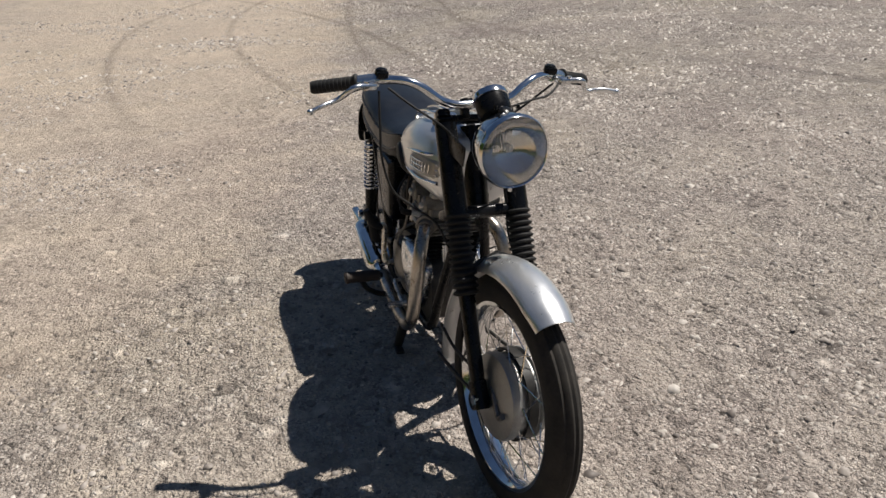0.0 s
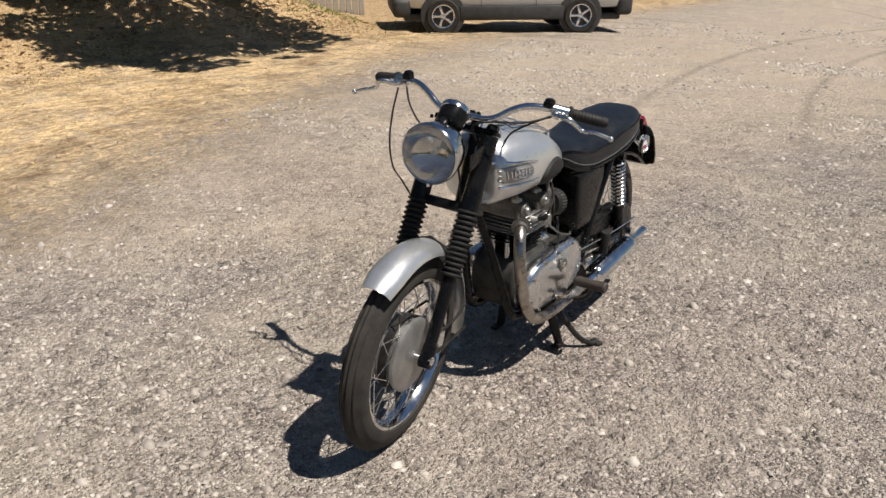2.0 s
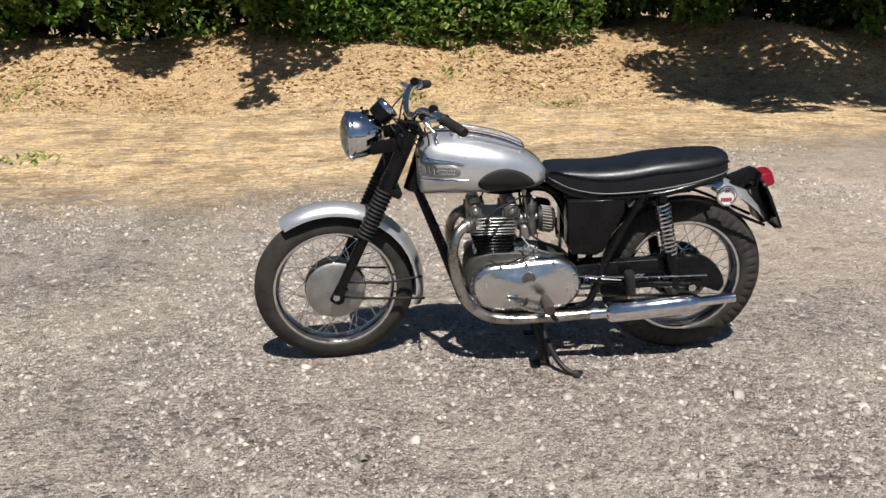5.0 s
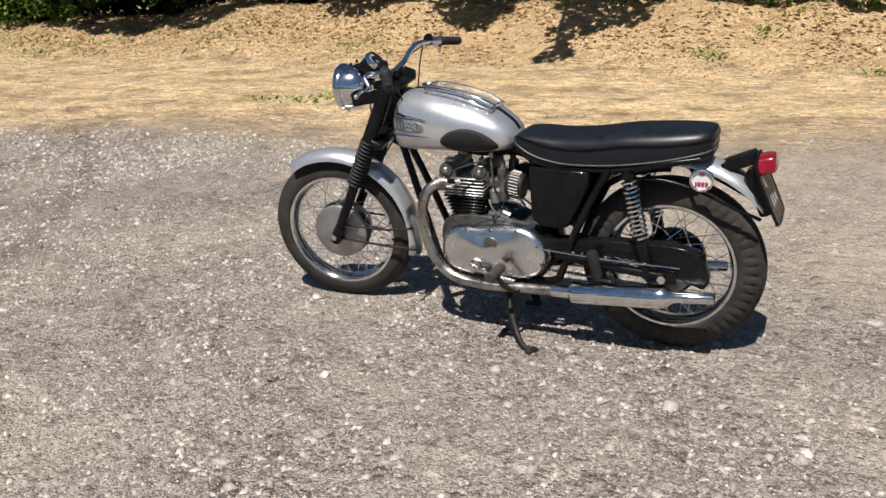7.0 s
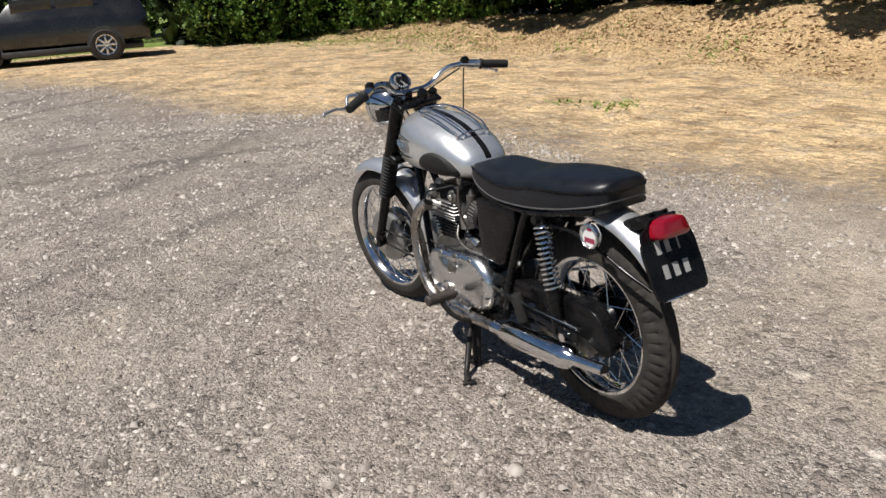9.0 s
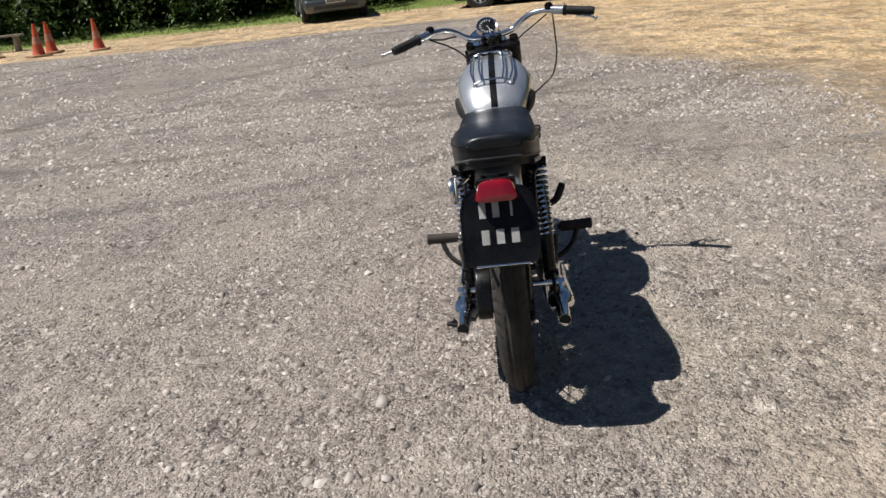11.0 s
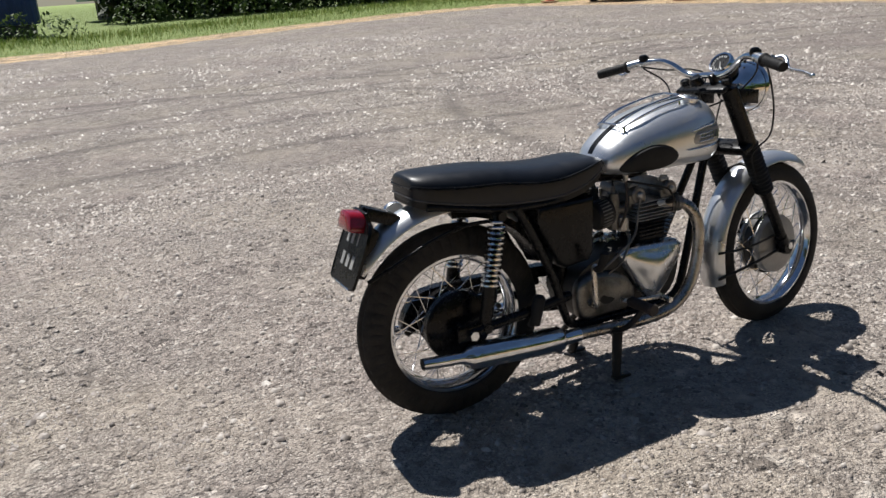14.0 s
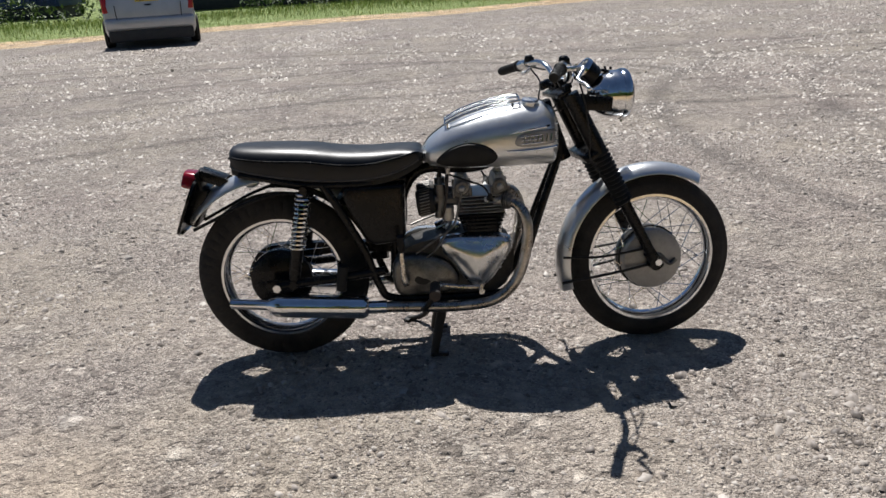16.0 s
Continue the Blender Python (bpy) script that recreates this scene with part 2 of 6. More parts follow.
def spokes(w, flange_r, flange_y, rim_r, count):
    me = None
    for k in range(count):
        side = 1 if k % 2 else -1
        lead = 1 if (k // 2) % 2 else -1
        a = 2 * math.pi * k / count
        b = a + lead * 0.85
        p = Vector((flange_r * math.cos(b), side * flange_y, flange_r * math.sin(b)))
        q = Vector((rim_r * math.cos(a), side * 0.006, rim_r * math.sin(a)))
        if me is None:
            bm = tube(bmesh.new(), [(0, 0, 0), (0, 0, 1)], 0.0017, 5, curved=False)
            me = bpy.data.meshes.new("spoke")
            bm.to_mesh(me)
            bm.free()
            me.materials.append(CHROME)
        s = new("spoke", me)
        s.parent = w
        d = q - p
        s.matrix_basis = Matrix.Translation(p) @ d.to_track_quat("Z", "Y").to_matrix().to_4x4() @ Matrix.Diagonal((1, 1, d.length, 1))


front = wheel("front_wheel", FW, 0.243, 0.322, 0.085, True, True, "front wheel with chromed rim and wire spokes")
bm = lathe(bmesh.new(), [(0.02, 0.062), (0.085, 0.060), (0.112, 0.052), (0.116, 0.044), (0.116, 0.030), (0.110, 0.026), (0.110, -0.026),
                         (0.120, -0.030), (0.120, -0.040), (0.112, -0.046), (0.06, -0.050), (0.03, -0.052)], 56, AXLE)
part("hub", bm, HUB_ALLOY, front, "dull silver full-width brake hub")
bm = lathe(bmesh.new(), [(0.123, 0.0), (0.123, 0.026), (0.117, 0.027), (0.117, 0.0)], 56, AXLE @ pose(0, 0, -0.014), closed=True)
part("hub_band", bm, DUSTY_BLACK, front)
bm = tube(bmesh.new(), [(0, -0.108, 0), (0, 0.108, 0)], 0.010, 12, curved=False)
for s in (1, -1):
    tube(bm, [(0, s * 0.100, 0), (0, s * 0.112, 0)], 0.014, 6, curved=False)
part("axle", bm, CHROME, front)
bm = tube(bmesh.new(), [(0.02, -0.062, 0.02), (0.06, -0.066, -0.02), (0.085, -0.068, -0.005)], 0.008, 8)
block(bm, (0.05, 0.012, 0.03), pose(0.015, -0.060, 0.01, 0, 30, 0), 0.003)
part("brake_arm", bm, DULL_ALLOY, front)
spokes(front, 0.100, 0.034, 0.232, 40)

rear = wheel("rear_wheel", RW, 0.231, 0.33, 0.102, False, False, "rear wheel with chromed rim and wire spokes")
bm = lathe(bmesh.new(), [(0.02, 0.070), (0.108, 0.066), (0.118, 0.058), (0.118, 0.034), (0.104, 0.030), (0.06, 0.026), (0.04, 0.0), (0.06, -0.026),
                         (0.098, -0.030), (0.104, -0.040), (0.100, -0.052), (0.03, -0.058)], 48, AXLE)
part("hub", bm, BLACK, rear, "black rear brake drum and hub")
bm = tube(bmesh.new(), [(0, -0.165, 0), (0, 0.165, 0)], 0.010, 10, curved=False)
for s in (1, -1):
    tube(bm, [(0, s * 0.15, 0), (0, s * 0.168, 0)], 0.016, 6, curved=False)
part("axle", bm, CHROME, rear)
bm = lathe(bmesh.new(), [(0.088, 0.0), (0.088, 0.006), (0.03, 0.006), (0.03, 0.0)], 46, AXLE @ pose(0, 0, -0.078), closed=True)
part("sprocket", bm, DULL_ALLOY, rear)
spokes(rear, 0.085, 0.030, 0.220, 40)


def mudguard(name, centre, radius, a0, a1, half, label, steer, lip=0.0):
    """A rolled blade of thin steel bent over the wheel."""
    bm = bmesh.new()
    secs = []
    n = 44
    for i in range(n + 1):
        f = i / n
        a = radians(a0 + (a1 - a0) * f)
        ends = min(1.0, min(f, 1 - f) * 14)
        hw = half * (0.86 + 0.14 * ends)
        sec = []
        for thick in (0.0, -0.003):
            pts = []
            for k in range(13):
                t = -1 + 2 * k / 12
                y = hw * math.sin(t * 1.35) / math.sin(1.35)
                drop = 0.038 * (1 - math.cos(t * 1.35)) / (1 - math.cos(1.35))
                r = radius - drop + thick
                pts.append(Vector((centre.x + r * math.cos(a), y, centre.z + r * math.sin(a))))
            sec += pts if thick == 0 else pts[::-1]
        secs.append(sec)
    loft(bm, secs)
    return bpart(name, bm, SILVER, label, steer=steer)


front_guard = mudguard("front_mudguard", FW, 0.365, 57, 196, 0.060, "silver painted front mudguard", True)
mudguard("rear_mudguard", RW, 0.425, 52, 142.5, 0.068, "silver painted rear mudguard", False)
for s in (1, -1):
    for pts, r in (([(1.405, s * 0.078, 0.312), (1.25, s * 0.074, 0.288), (1.052, s * 0.058, 0.262)], 0.0055),
                   ([(1.36, s * 0.075, 0.37), (1.20, s * 0.072, 0.355), (1.06, s * 0.055, 0.36)], 0.0048),
                   ([(1.285, s * 0.085, 0.60), (1.27, s * 0.062, 0.635), (1.265, 0, 0.662)], 0.006)):
        part("mudguard_stay", tube(bmesh.new(), pts, r, 8), DUSTY_BLACK, front_guard, "black steel stay")

# fork: the legs, gaiters, shrouds and yokes turn with the bars


def fork_x(z):
    return 1.40 - 0.48 * (z - 0.322)


for s in (1, -1):
    y = 0.088 * s
    bm = tube(bmesh.new(), [(fork_x(0.335) + 0.004, y, 0.335), (fork_x(0.57), y, 0.57)], [0.019, 0.022], 16, curved=False)
    tube(bm, [(fork_x(0.30) + 0.008, y, 0.298), (fork_x(0.36), y, 0.36)], [0.022, 0.024], 12, curved=False)
    tube(bm, [(1.402, y - 0.020, 0.314), (1.402, y + 0.020, 0.314)], 0.024, 14, curved=False)
    leg = bpart("fork_leg", bm, BLACK, "black enamelled fork leg", steer=True)
    # gaiter: folds of rubber
    prof = []
    n = 13
    for k in range(n):
        z = k / n * 0.215
        prof += [(0.0265, z), (0.0345, z + 0.004), (0.0355, z + 0.008), (0.0275, z + 0.0135)]
    prof.append((0.026, 0.215))
    d = Vector((-0.48, 0, 1)).normalized()
    m = Matrix.Translation((fork_x(0.56), y, 0.56)) @ d.to_track_quat("Z", "Y").to_matrix().to_4x4()
    bpart("fork_gaiter", lathe(bmesh.new(), prof, 28, m), RUBBER, "ribbed black rubber fork gaiter", steer=True)
    bm = tube(bmesh.new(), [(fork_x(0.745), y, 0.745), (fork_x(0.965), y, 0.965)], [0.031, 0.029], 20, curved=False)
    bpart("fork_shroud", bm, BLACK, "black fork shroud", steer=True)
    # ears that hold the lamp
    bm = block(bmesh.new(), (0.12, 0.004, 0.05), pose(fork_x(0.92) + 0.07, 0.098 * s, 0.925, 0, 8, 0), 0.0015)
    bpart("lamp_ear", bm, BLACK, steer=True)
bm = block(bmesh.new(), (0.075, 0.235, 0.032), pose(fork_x(0.74) - 0.03, 0, 0.742, 0, -25.6, 0), 0.012, 3)
tube(bm, [(fork_x(0.78) + 0.005, -0.06, 0.752), (fork_x(0.78) + 0.005, 0.06, 0.752)], 0.012, 10, curved=False)
bpart("lower_yoke", bm, BLACK, steer=True)
bm = block(bmesh.new(), (0.058, 0.215, 0.018), pose(fork_x(0.97) - 0.022, 0, 0.968, 0, -25.6, 0), 0.008, 3)
for s in (1, -1):
    lathe(bm, [(0.020, 0), (0.020, 0.012), (0.016, 0.018), (0.006, 0.019)], 6, pose(fork_x(0.985), 0.092 * s, 0.982, 0, -25.6, 0))
    block(bm, (0.030, 0.022, 0.046), pose(1.082, 0.032 * s, 0.996, 0, -20, 0), 0.007)
lathe(bm, [(0.024, 0), (0.024, 0.012), (0.018, 0.026), (0.004, 0.028)], 24, pose(1.03, 0, 0.988, 0, -25.6, 0))
bpart("top_yoke", bm, BLACK, "dark top yoke with bar clamps", steer=True)

# headlamp
LAMP = Matrix.Translation((1.318, 0, 0.945)) @ pose(0, 0, 0, 0, 92, 0)
lamp = new("headlamp")
lamp.parent, lamp.matrix_basis = bike, TURN
tagged(lamp, "large chromed headlamp with fluted glass")
bm = lathe(bmesh.new(), [(0.0880, -0.004), (0.0890, -0.018), (0.0885, -0.036), (0.0855, -0.056), (0.0790, -0.077), (0.0680, -0.098), (0.0530, -0.116), (0.0350, -0.129), (0.0160, -0.136), (0.002, -0.138)], 48, LAMP, open_start=True)
part("shell", bm, CHROME, lamp)
bm = lathe(bmesh.new(), [(0.0868, 0.004), (0.0895, 0.006), (0.0930, 0.001), (0.0938, -0.012), (0.0905, -0.020), (0.0862, -0.006)], 56, LAMP, closed=True)
part("bezel", bm, CHROME, lamp, "bright chromed lamp rim")
bm = lathe(bmesh.new(), [(0.0872, 0.002), (0.078, 0.012), (0.06, 0.022), (0.035, 0.0295), (0.003, 0.033), (0.003, 0.030), (0.035, 0.0265), (0.06, 0.019), (0.078, 0.009), (0.0872, -0.001)], 48, LAMP, closed=True)
glass = part("lens", bm, LENS, lamp, "clear fluted lamp glass")
glass.visible_shadow = False
bm = lathe(bmesh.new(), [(0.0862, -0.003), (0.076, -0.026), (0.054, -0.050), (0.027, -0.064), (0.006, -0.067)], 48, LAMP, open_start=True)
part("reflector", bm, MIRROR, lamp)
bm = lathe(bmesh.new(), [(0.009, -0.050), (0.010, -0.03), (0.006, -0.022), (0.001, -0.021)], 16, LAMP)
part("bulb", bm, WHITE, lamp)
bm = lathe(bmesh.new(), [(0.017, -0.004), (0.017, 0.004), (0.013, 0.007), (0.002, 0.008)], 20, LAMP @ pose(-0.083, 0.0, -0.070, 0, -72, 0))
for k in (-1, 1):
    tube(bm, [LAMP @ Vector((-0.090, 0.030 * k, -0.060)), LAMP @ Vector((-0.100, 0.030 * k, -0.062))], 0.005, 8, curved=False)
part("ammeter", bm, BLACK, lamp, "small black ammeter set in the lamp shell")
bm = tube(bmesh.new(), [LAMP @ Vector((0.088, 0, -0.004)), LAMP @ Vector((0.102, 0, -0.006))], 0.005, 8, curved=False)
part("rim_screw", bm, CHROME, lamp)

# speedometer
SP = Matrix.Translation((1.165, 0.0, 1.045)) @ pose(0, 0, 0, 0, -48, 0)
speedo = new("speedometer")
speedo.parent, speedo.matrix_basis = bike, TURN
tagged(speedo, "black speedometer with chromed rim")
bm = lathe(bmesh.new(), [(0.020, -0.062), (0.040, -0.055), (0.044, -0.045), (0.044, 0.0), (0.040, 0.004)], 36, SP)
part("case", bm, BLACK, speedo)
bm = lathe(bmesh.new(), [(0.0375, 0.008), (0.043, 0.010), (0.0465, 0.004), (0.0465, -0.008), (0.044, -0.009), (0.0375, 0.004)], 36, SP, closed=True)
part("bezel", bm, CHROME, speedo)
bm = lathe(bmesh.new(), [(0.0385, 0.0042), (0.002, 0.0046)], 36, SP)
part("dial", bm, BLACK, speedo)
bm = bmesh.new()
for k in range(13):
    a = radians(-30 + 240 * k / 12)
    block(bm, (0.009, 0.0022, 0.0008), SP @ Matrix.Rotation(a, 4, "Z") @ pose(0.029, 0, 0.0052), 0)
block(bm, (0.026, 0.002, 0.001), SP @ Matrix.Rotation(radians(200), 4, "Z") @ pose(0.011, 0, 0.0056), 0)
part("markings", bm, WHITE, speedo, smooth=False)

# handlebar, grips, levers
BAR = [(1.085, 0, 1.012), (1.085, 0.055, 1.012), (1.083, 0.10, 1.025), (1.072, 0.145, 1.055), (1.055, 0.19, 1.072), (1.025, 0.25, 1.070),
       (0.99, 0.32, 1.057), (0.948, 0.406, 1.040)]
bar = bpart("handlebar", tube(bmesh.new(), [(x, -y, z) for x, y, z in BAR[:0:-1]] + BAR, 0.0112, 14, 6), CHROME, "chromed raised handlebar", steer=True)
for s in (1, -1):
    o = Vector((0.948, 0.406 * s, 1.040))
    d = (Vector((0.948, 0.406 * s, 1.040)) - Vector((0.99, 0.32 * s, 1.057))).normalized()
    prof = [(0.122, 0.021), (0.118, 0.023), (0.112, 0.021), (0.108, 0.0165)]
    for k in range(9):
        c = 0.100 - 0.0105 * k
        prof += [(c + 0.0035, 0.0165), (c + 0.0028, 0.0178), (c - 0.0028, 0.0178), (c - 0.0035, 0.0165)]
    prof += [(0.004, 0.0168), (-0.001, 0.0150)]
    bm = tube(bmesh.new(), [o - d * a for a, r in prof], [r for a, r in prof], 18, curved=False)
    part("grip", bm, RUBBER, bar, "black rubber grip")
    # lever clamp, perch and blade
    c = o - d * 0.145
    lift = 0.018 if s > 0 else 0.0
    bm = tube(bmesh.new(), [c - d * 0.028, c + d * 0.022], 0.0175, 16, curved=False)
    block(bm, (0.045, 0.035, 0.018), Matrix.Translation(c + Vector((0.030, 0.004 * s, -0.006))), 0.006)
    tube(bm, [c + Vector((0.045, 0.014 * s, -0.014)), c + Vector((0.045, 0.014 * s, 0.008))], 0.007, 8, curved=False)
    perch = part("lever_clamp", bm, ALLOY, bar, "polished alloy lever clamp")
    bm = tube(bmesh.new(), [c + Vector((0.045, 0.012 * s, -0.004)), c + Vector((0.058, 0.05 * s, -0.005)), o + Vector((0.092, -0.045 * s, -0.012)), o + Vector((0.102, 0.0, -0.026 + lift)), o + Vector((0.104, 0.028 * s + lift, -0.038 + lift * 1.3))],
              [0.0085, 0.008, 0.0065, 0.0055, 0.0055], 10)
    bmesh.ops.create_uvsphere(bm, u_segments=10, v_segments=8, radius=0.0085, matrix=Matrix.Translation(o + Vector((0.104, 0.030 * s + lift, -0.039 + lift * 1.3))))
    part("lever", bm, ALLOY, bar, "polished alloy %s lever" % ("clutch" if s > 0 else "brake"))
    # small switch on the bar
    q = Vector((1.027, 0.245 * s, 1.072))
    bm = lathe(bmesh.new(), [(0.016, 0.0), (0.018, 0.010), (0.015, 0.022), (0.008, 0.026)], 16, Matrix.Translation(q + Vector((0, 0, 0.004))))
    block(bm, (0.012, 0.03, 0.02), Matrix.Translation(q + Vector((0.012, 0, 0.012))), 0.004)
    part("switch", bm, BLACK, bar)

# cables
CABLES = [
    [(1.062, -0.262, 1.050), (1.085, -0.265, 0.97), (1.10, -0.262, 0.88), (1.115, -0.235, 0.80), (1.13, -0.18, 0.755), (1.17, -0.12, 0.70), (1.27, -0.085, 0.55)],
    [(1.055, -0.235, 1.055), (1.11, -0.19, 1.02), (1.15, -0.13, 0.98), (1.13, -0.07, 0.93), (1.03, -0.03, 0.90)],
    [(1.045, 0.27, 1.055), (1.11, 0.20, 1.035), (1.15, 0.12, 1.03), (1.14, 0.05, 1.0), (1.06, 0.05, 0.90)],
    [(1.035, 0.255, 1.050), (1.05, 0.17, 1.00), (1.03, 0.12, 0.95), (1.02, 0.09, 0.86), (1.0, 0.05, 0.78)],
    [(1.155, 0.0, 1.0), (1.20, 0.02, 0.95), (1.19, 0.05, 0.82), (1.215, 0.06, 0.68), (1.30, 0.07, 0.60)],
]
for pts in CABLES:
    bpart("control_cable", tube(bmesh.new(), pts, 0.0032, 8, 8), RUBBER, "thin black control cable", steer=True)

# ---- tank ----
TANK_X = [0.562, 0.60, 0.688, 0.793, 0.897, 1.0, 1.045, 1.062]
TANK_T = [0.790, 0.838, 0.893, 0.927, 0.944, 0.944, 0.918, 0.880]
TANK_B = [0.752, 0.730, 0.718, 0.715, 0.713, 0.711, 0.715, 0.750]
TANK_W = [0.050, 0.098, 0.130, 0.146, 0.147, 0.128, 0.108, 0.070]


def tank_at(x):
    q = smooth_tank
    i = np.searchsorted(q[:, 0], x)
    i = min(max(i, 1), len(q) - 1)
    f = (x - q[i - 1, 0]) / (q[i, 0] - q[i - 1, 0])
    return q[i - 1, 1:] * (1 - f) + q[i, 1:] * f


_t = np.linspace(0, 1, 60)
_c = [(x, t, b, w) for x, t, b, w in zip(TANK_X, TANK_T, TANK_B, TANK_W)]


def _curve(k):
    pts = smooth_path([(c[0], c[k], 0) for c in _c], 8)
    return [(p.x, p.y) for p in pts]


_a, _b2, _d = _curve(1), _curve(2), _curve(3)
smooth_tank = np.array([(p[0], p[1], q[1], r[1]) for p, q, r in zip(_a, _b2, _d)])
EXP = 2.5


def tank_y(x, z):
    t, b, w = tank_at(x)
    v = min(abs((z - (b + (t - b) * 0.42)) / ((t - b) * (0.58 if z > b + (t - b) * 0.42 else 0.42))), 0.999)
    return w * (1 - v ** EXP) ** (1 / EXP)


tank = new("fuel_tank")
tank.parent = bike
tagged(tank, "silver painted teardrop fuel tank")
bm = bmesh.new()
secs = []
for x, t, b, w in smooth_tank:
    sec = []
    mid = b + (t - b) * 0.42
    for k in range(40):
        a = 2 * math.pi * k / 40
        cy, cz = math.cos(a), math.sin(a)
        r = (abs(cy) ** EXP + abs(cz) ** EXP) ** (-1 / EXP)
        sec.append(Vector((x, w * r * cy, mid + r * cz * ((t - mid) if cz > 0 else (mid - b)))))
    secs.append(sec)
loft(bm, secs)
part("tank_shell", bm, SILVER, tank)


def on_tank(bm, outline, lift, s, rings=7, sink=0.004):
    """A pad that follows the tank's side, with a rounded edge."""
    cx = sum(p[0] for p in outline) / len(outline)
    cz = sum(p[1] for p in outline) / len(outline)
    secs = []
    for k in range(rings + 1):
        f = k / rings
        h = lift * math.sqrt(max(0, 1 - f ** 6)) - (sink if k == rings else 0)
        secs.append([Vector((cx + (x - cx) * max(f, 0.02), s * (tank_y(cx + (x - cx) * max(f, 0.02), cz + (z - cz) * max(f, 0.02)) + h), cz + (z - cz) * max(f, 0.02))) for x, z in outline])
    return loft(bm, secs)


KNEE = rounded([(0.840, 0.770), (0.808, 0.810), (0.740, 0.828), (0.665, 0.808), (0.612, 0.762), (0.640, 0.737), (0.72, 0.728), (0.80, 0.733)], 6)
for s in (1, -1):
    part("knee_pad", on_tank(bmesh.new(), KNEE, 0.012, s), RUBBER, tank, "black rubber knee pad")
    badge = part("tank_badge", on_tank(bmesh.new(), rounded([(0.900, 0.802), (1.045, 0.800), (1.055, 0.828), (1.045, 0.856), (0.915, 0.848)], 4), 0.004, s), HUB_ALLOY, tank, "ribbed bright metal tank badge")
    bm = bmesh.new()
    for line in ([(1.056, 0.868), (1.0, 0.864), (0.94, 0.858), (0.885, 0.850)], [(1.05, 0.790), (0.98, 0.788), (0.92, 0.788), (0.868, 0.789)],
                 [(1.05, 0.842), (0.98, 0.838), (0.92, 0.836)], [(1.05, 0.812), (0.98, 0.811), (0.92, 0.811)], [(1.05, 0.827), (0.98, 0.825), (0.92, 0.824)]):
        big = line[-1][0] < 0.9
        tube(bm, [(x, s * (tank_y(x, z) + 0.005), z) for x, z in line], [0.0052, 0.0052, 0.0042, 0.0015] if big else 0.0022, 8)
    part("badge_trim", bm, CHROME, badge, "chromed eyebrow trim")
    bm = bmesh.new()
    for k in range(7):
        x = 0.935 + 0.016 * k
        tube(bm, [(x - 0.004, s * (tank_y(x - 0.004, 0.815) + 0.0065), 0.815), (x, s * (tank_y(x, 0.840) + 0.0065), 0.840)], 0.0022, 6, curved=False)
    part("raised_bars", bm, CHROME, badge)
# centre strip and seam
bm = bmesh.new()
secs = []
for x, t, b, w in smooth_tank[2:-3]:
    secs.append([Vector((x, -0.013, t - 0.004)), Vector((x, -0.012, t + 0.0018)), Vector((x, 0.012, t + 0.0018)), Vector((x, 0.013, t - 0.004))])
part("centre_strip", loft(bm, secs), BLACK, tank, "black centre strip over the seam")
# filler cap
bm = lathe(bmesh.new(), [(0.026, -0.004), (0.026, 0.006), (0.031, 0.008), (0.032, 0.014), (0.028, 0.020), (0.012, 0.022), (0.002, 0.022)], 32, pose(0.962, -0.052, 0.937, 8, 6, 0))
part("filler_cap", bm, ALLOY, tank, "round alloy filler cap")
# parcel grid
rack = new("tank_rack")
rack.parent = tank
tagged(rack, "chromed parcel grid on the tank")
RX = [0.655, 0.72, 0.80, 0.88, 0.925]


def rz(x):
    return float(np.interp(x, smooth_tank[:, 0], smooth_tank[:, 1])) + 0.017


for y in (-0.078, -0.046, 0.046, 0.078):
    k = 0.78 + 0.22 * (abs(y) > 0.05)
    pts = [(x, y * (0.82 + 0.18 * (i > 0) - 0.1 * (i == 4)), rz(x) - 0.010 * (abs(y) > 0.05)) for i, x in enumerate(RX)]
    part("rack_bar", tube(bmesh.new(), pts, 0.0037, 10, 5), CHROME, rack)
for x, hw in ((0.655, 0.066), (0.925, 0.072)):
    pts = [(x, y, rz(x) - 0.010 * (abs(y) > 0.05)) for y in (-hw, -hw / 2, 0, hw / 2, hw)]
    part("rack_bar", tube(bmesh.new(), pts, 0.0037, 10, 5), CHROME, rack)
for x in (0.665, 0.90):
    for s in (1, -1):
        part("rack_foot", tube(bmesh.new(), [(x, 0.068 * s, rz(x) - 0.008), (x, 0.070 * s, rz(x) - 0.034)], 0.0045, 8, curved=False), CHROME, rack)

# ---- seat ----
SEAT_X = [-0.136, -0.126, -0.086, 0.02, 0.15, 0.27, 0.38, 0.48, 0.545, 0.572]
SEAT_T = [0.834, 0.843, 0.846, 0.843, 0.834, 0.816, 0.809, 0.810, 0.804, 0.786]
SEAT_B = [0.768, 0.764, 0.754, 0.732, 0.712, 0.702, 0.702, 0.722, 0.752, 0.764]
SEAT_W = [0.060, 0.084, 0.110, 0.130, 0.135, 0.132, 0.126, 0.116, 0.096, 0.060]
SEAT_P = [0.806, 0.814, 0.808, 0.797, 0.789, 0.770, 0.767, 0.783, 0.795, 0.780]


def seat_curve(k):
    return smooth_path([(x, v, 0) for x, v in zip(SEAT_X, k)], 5)


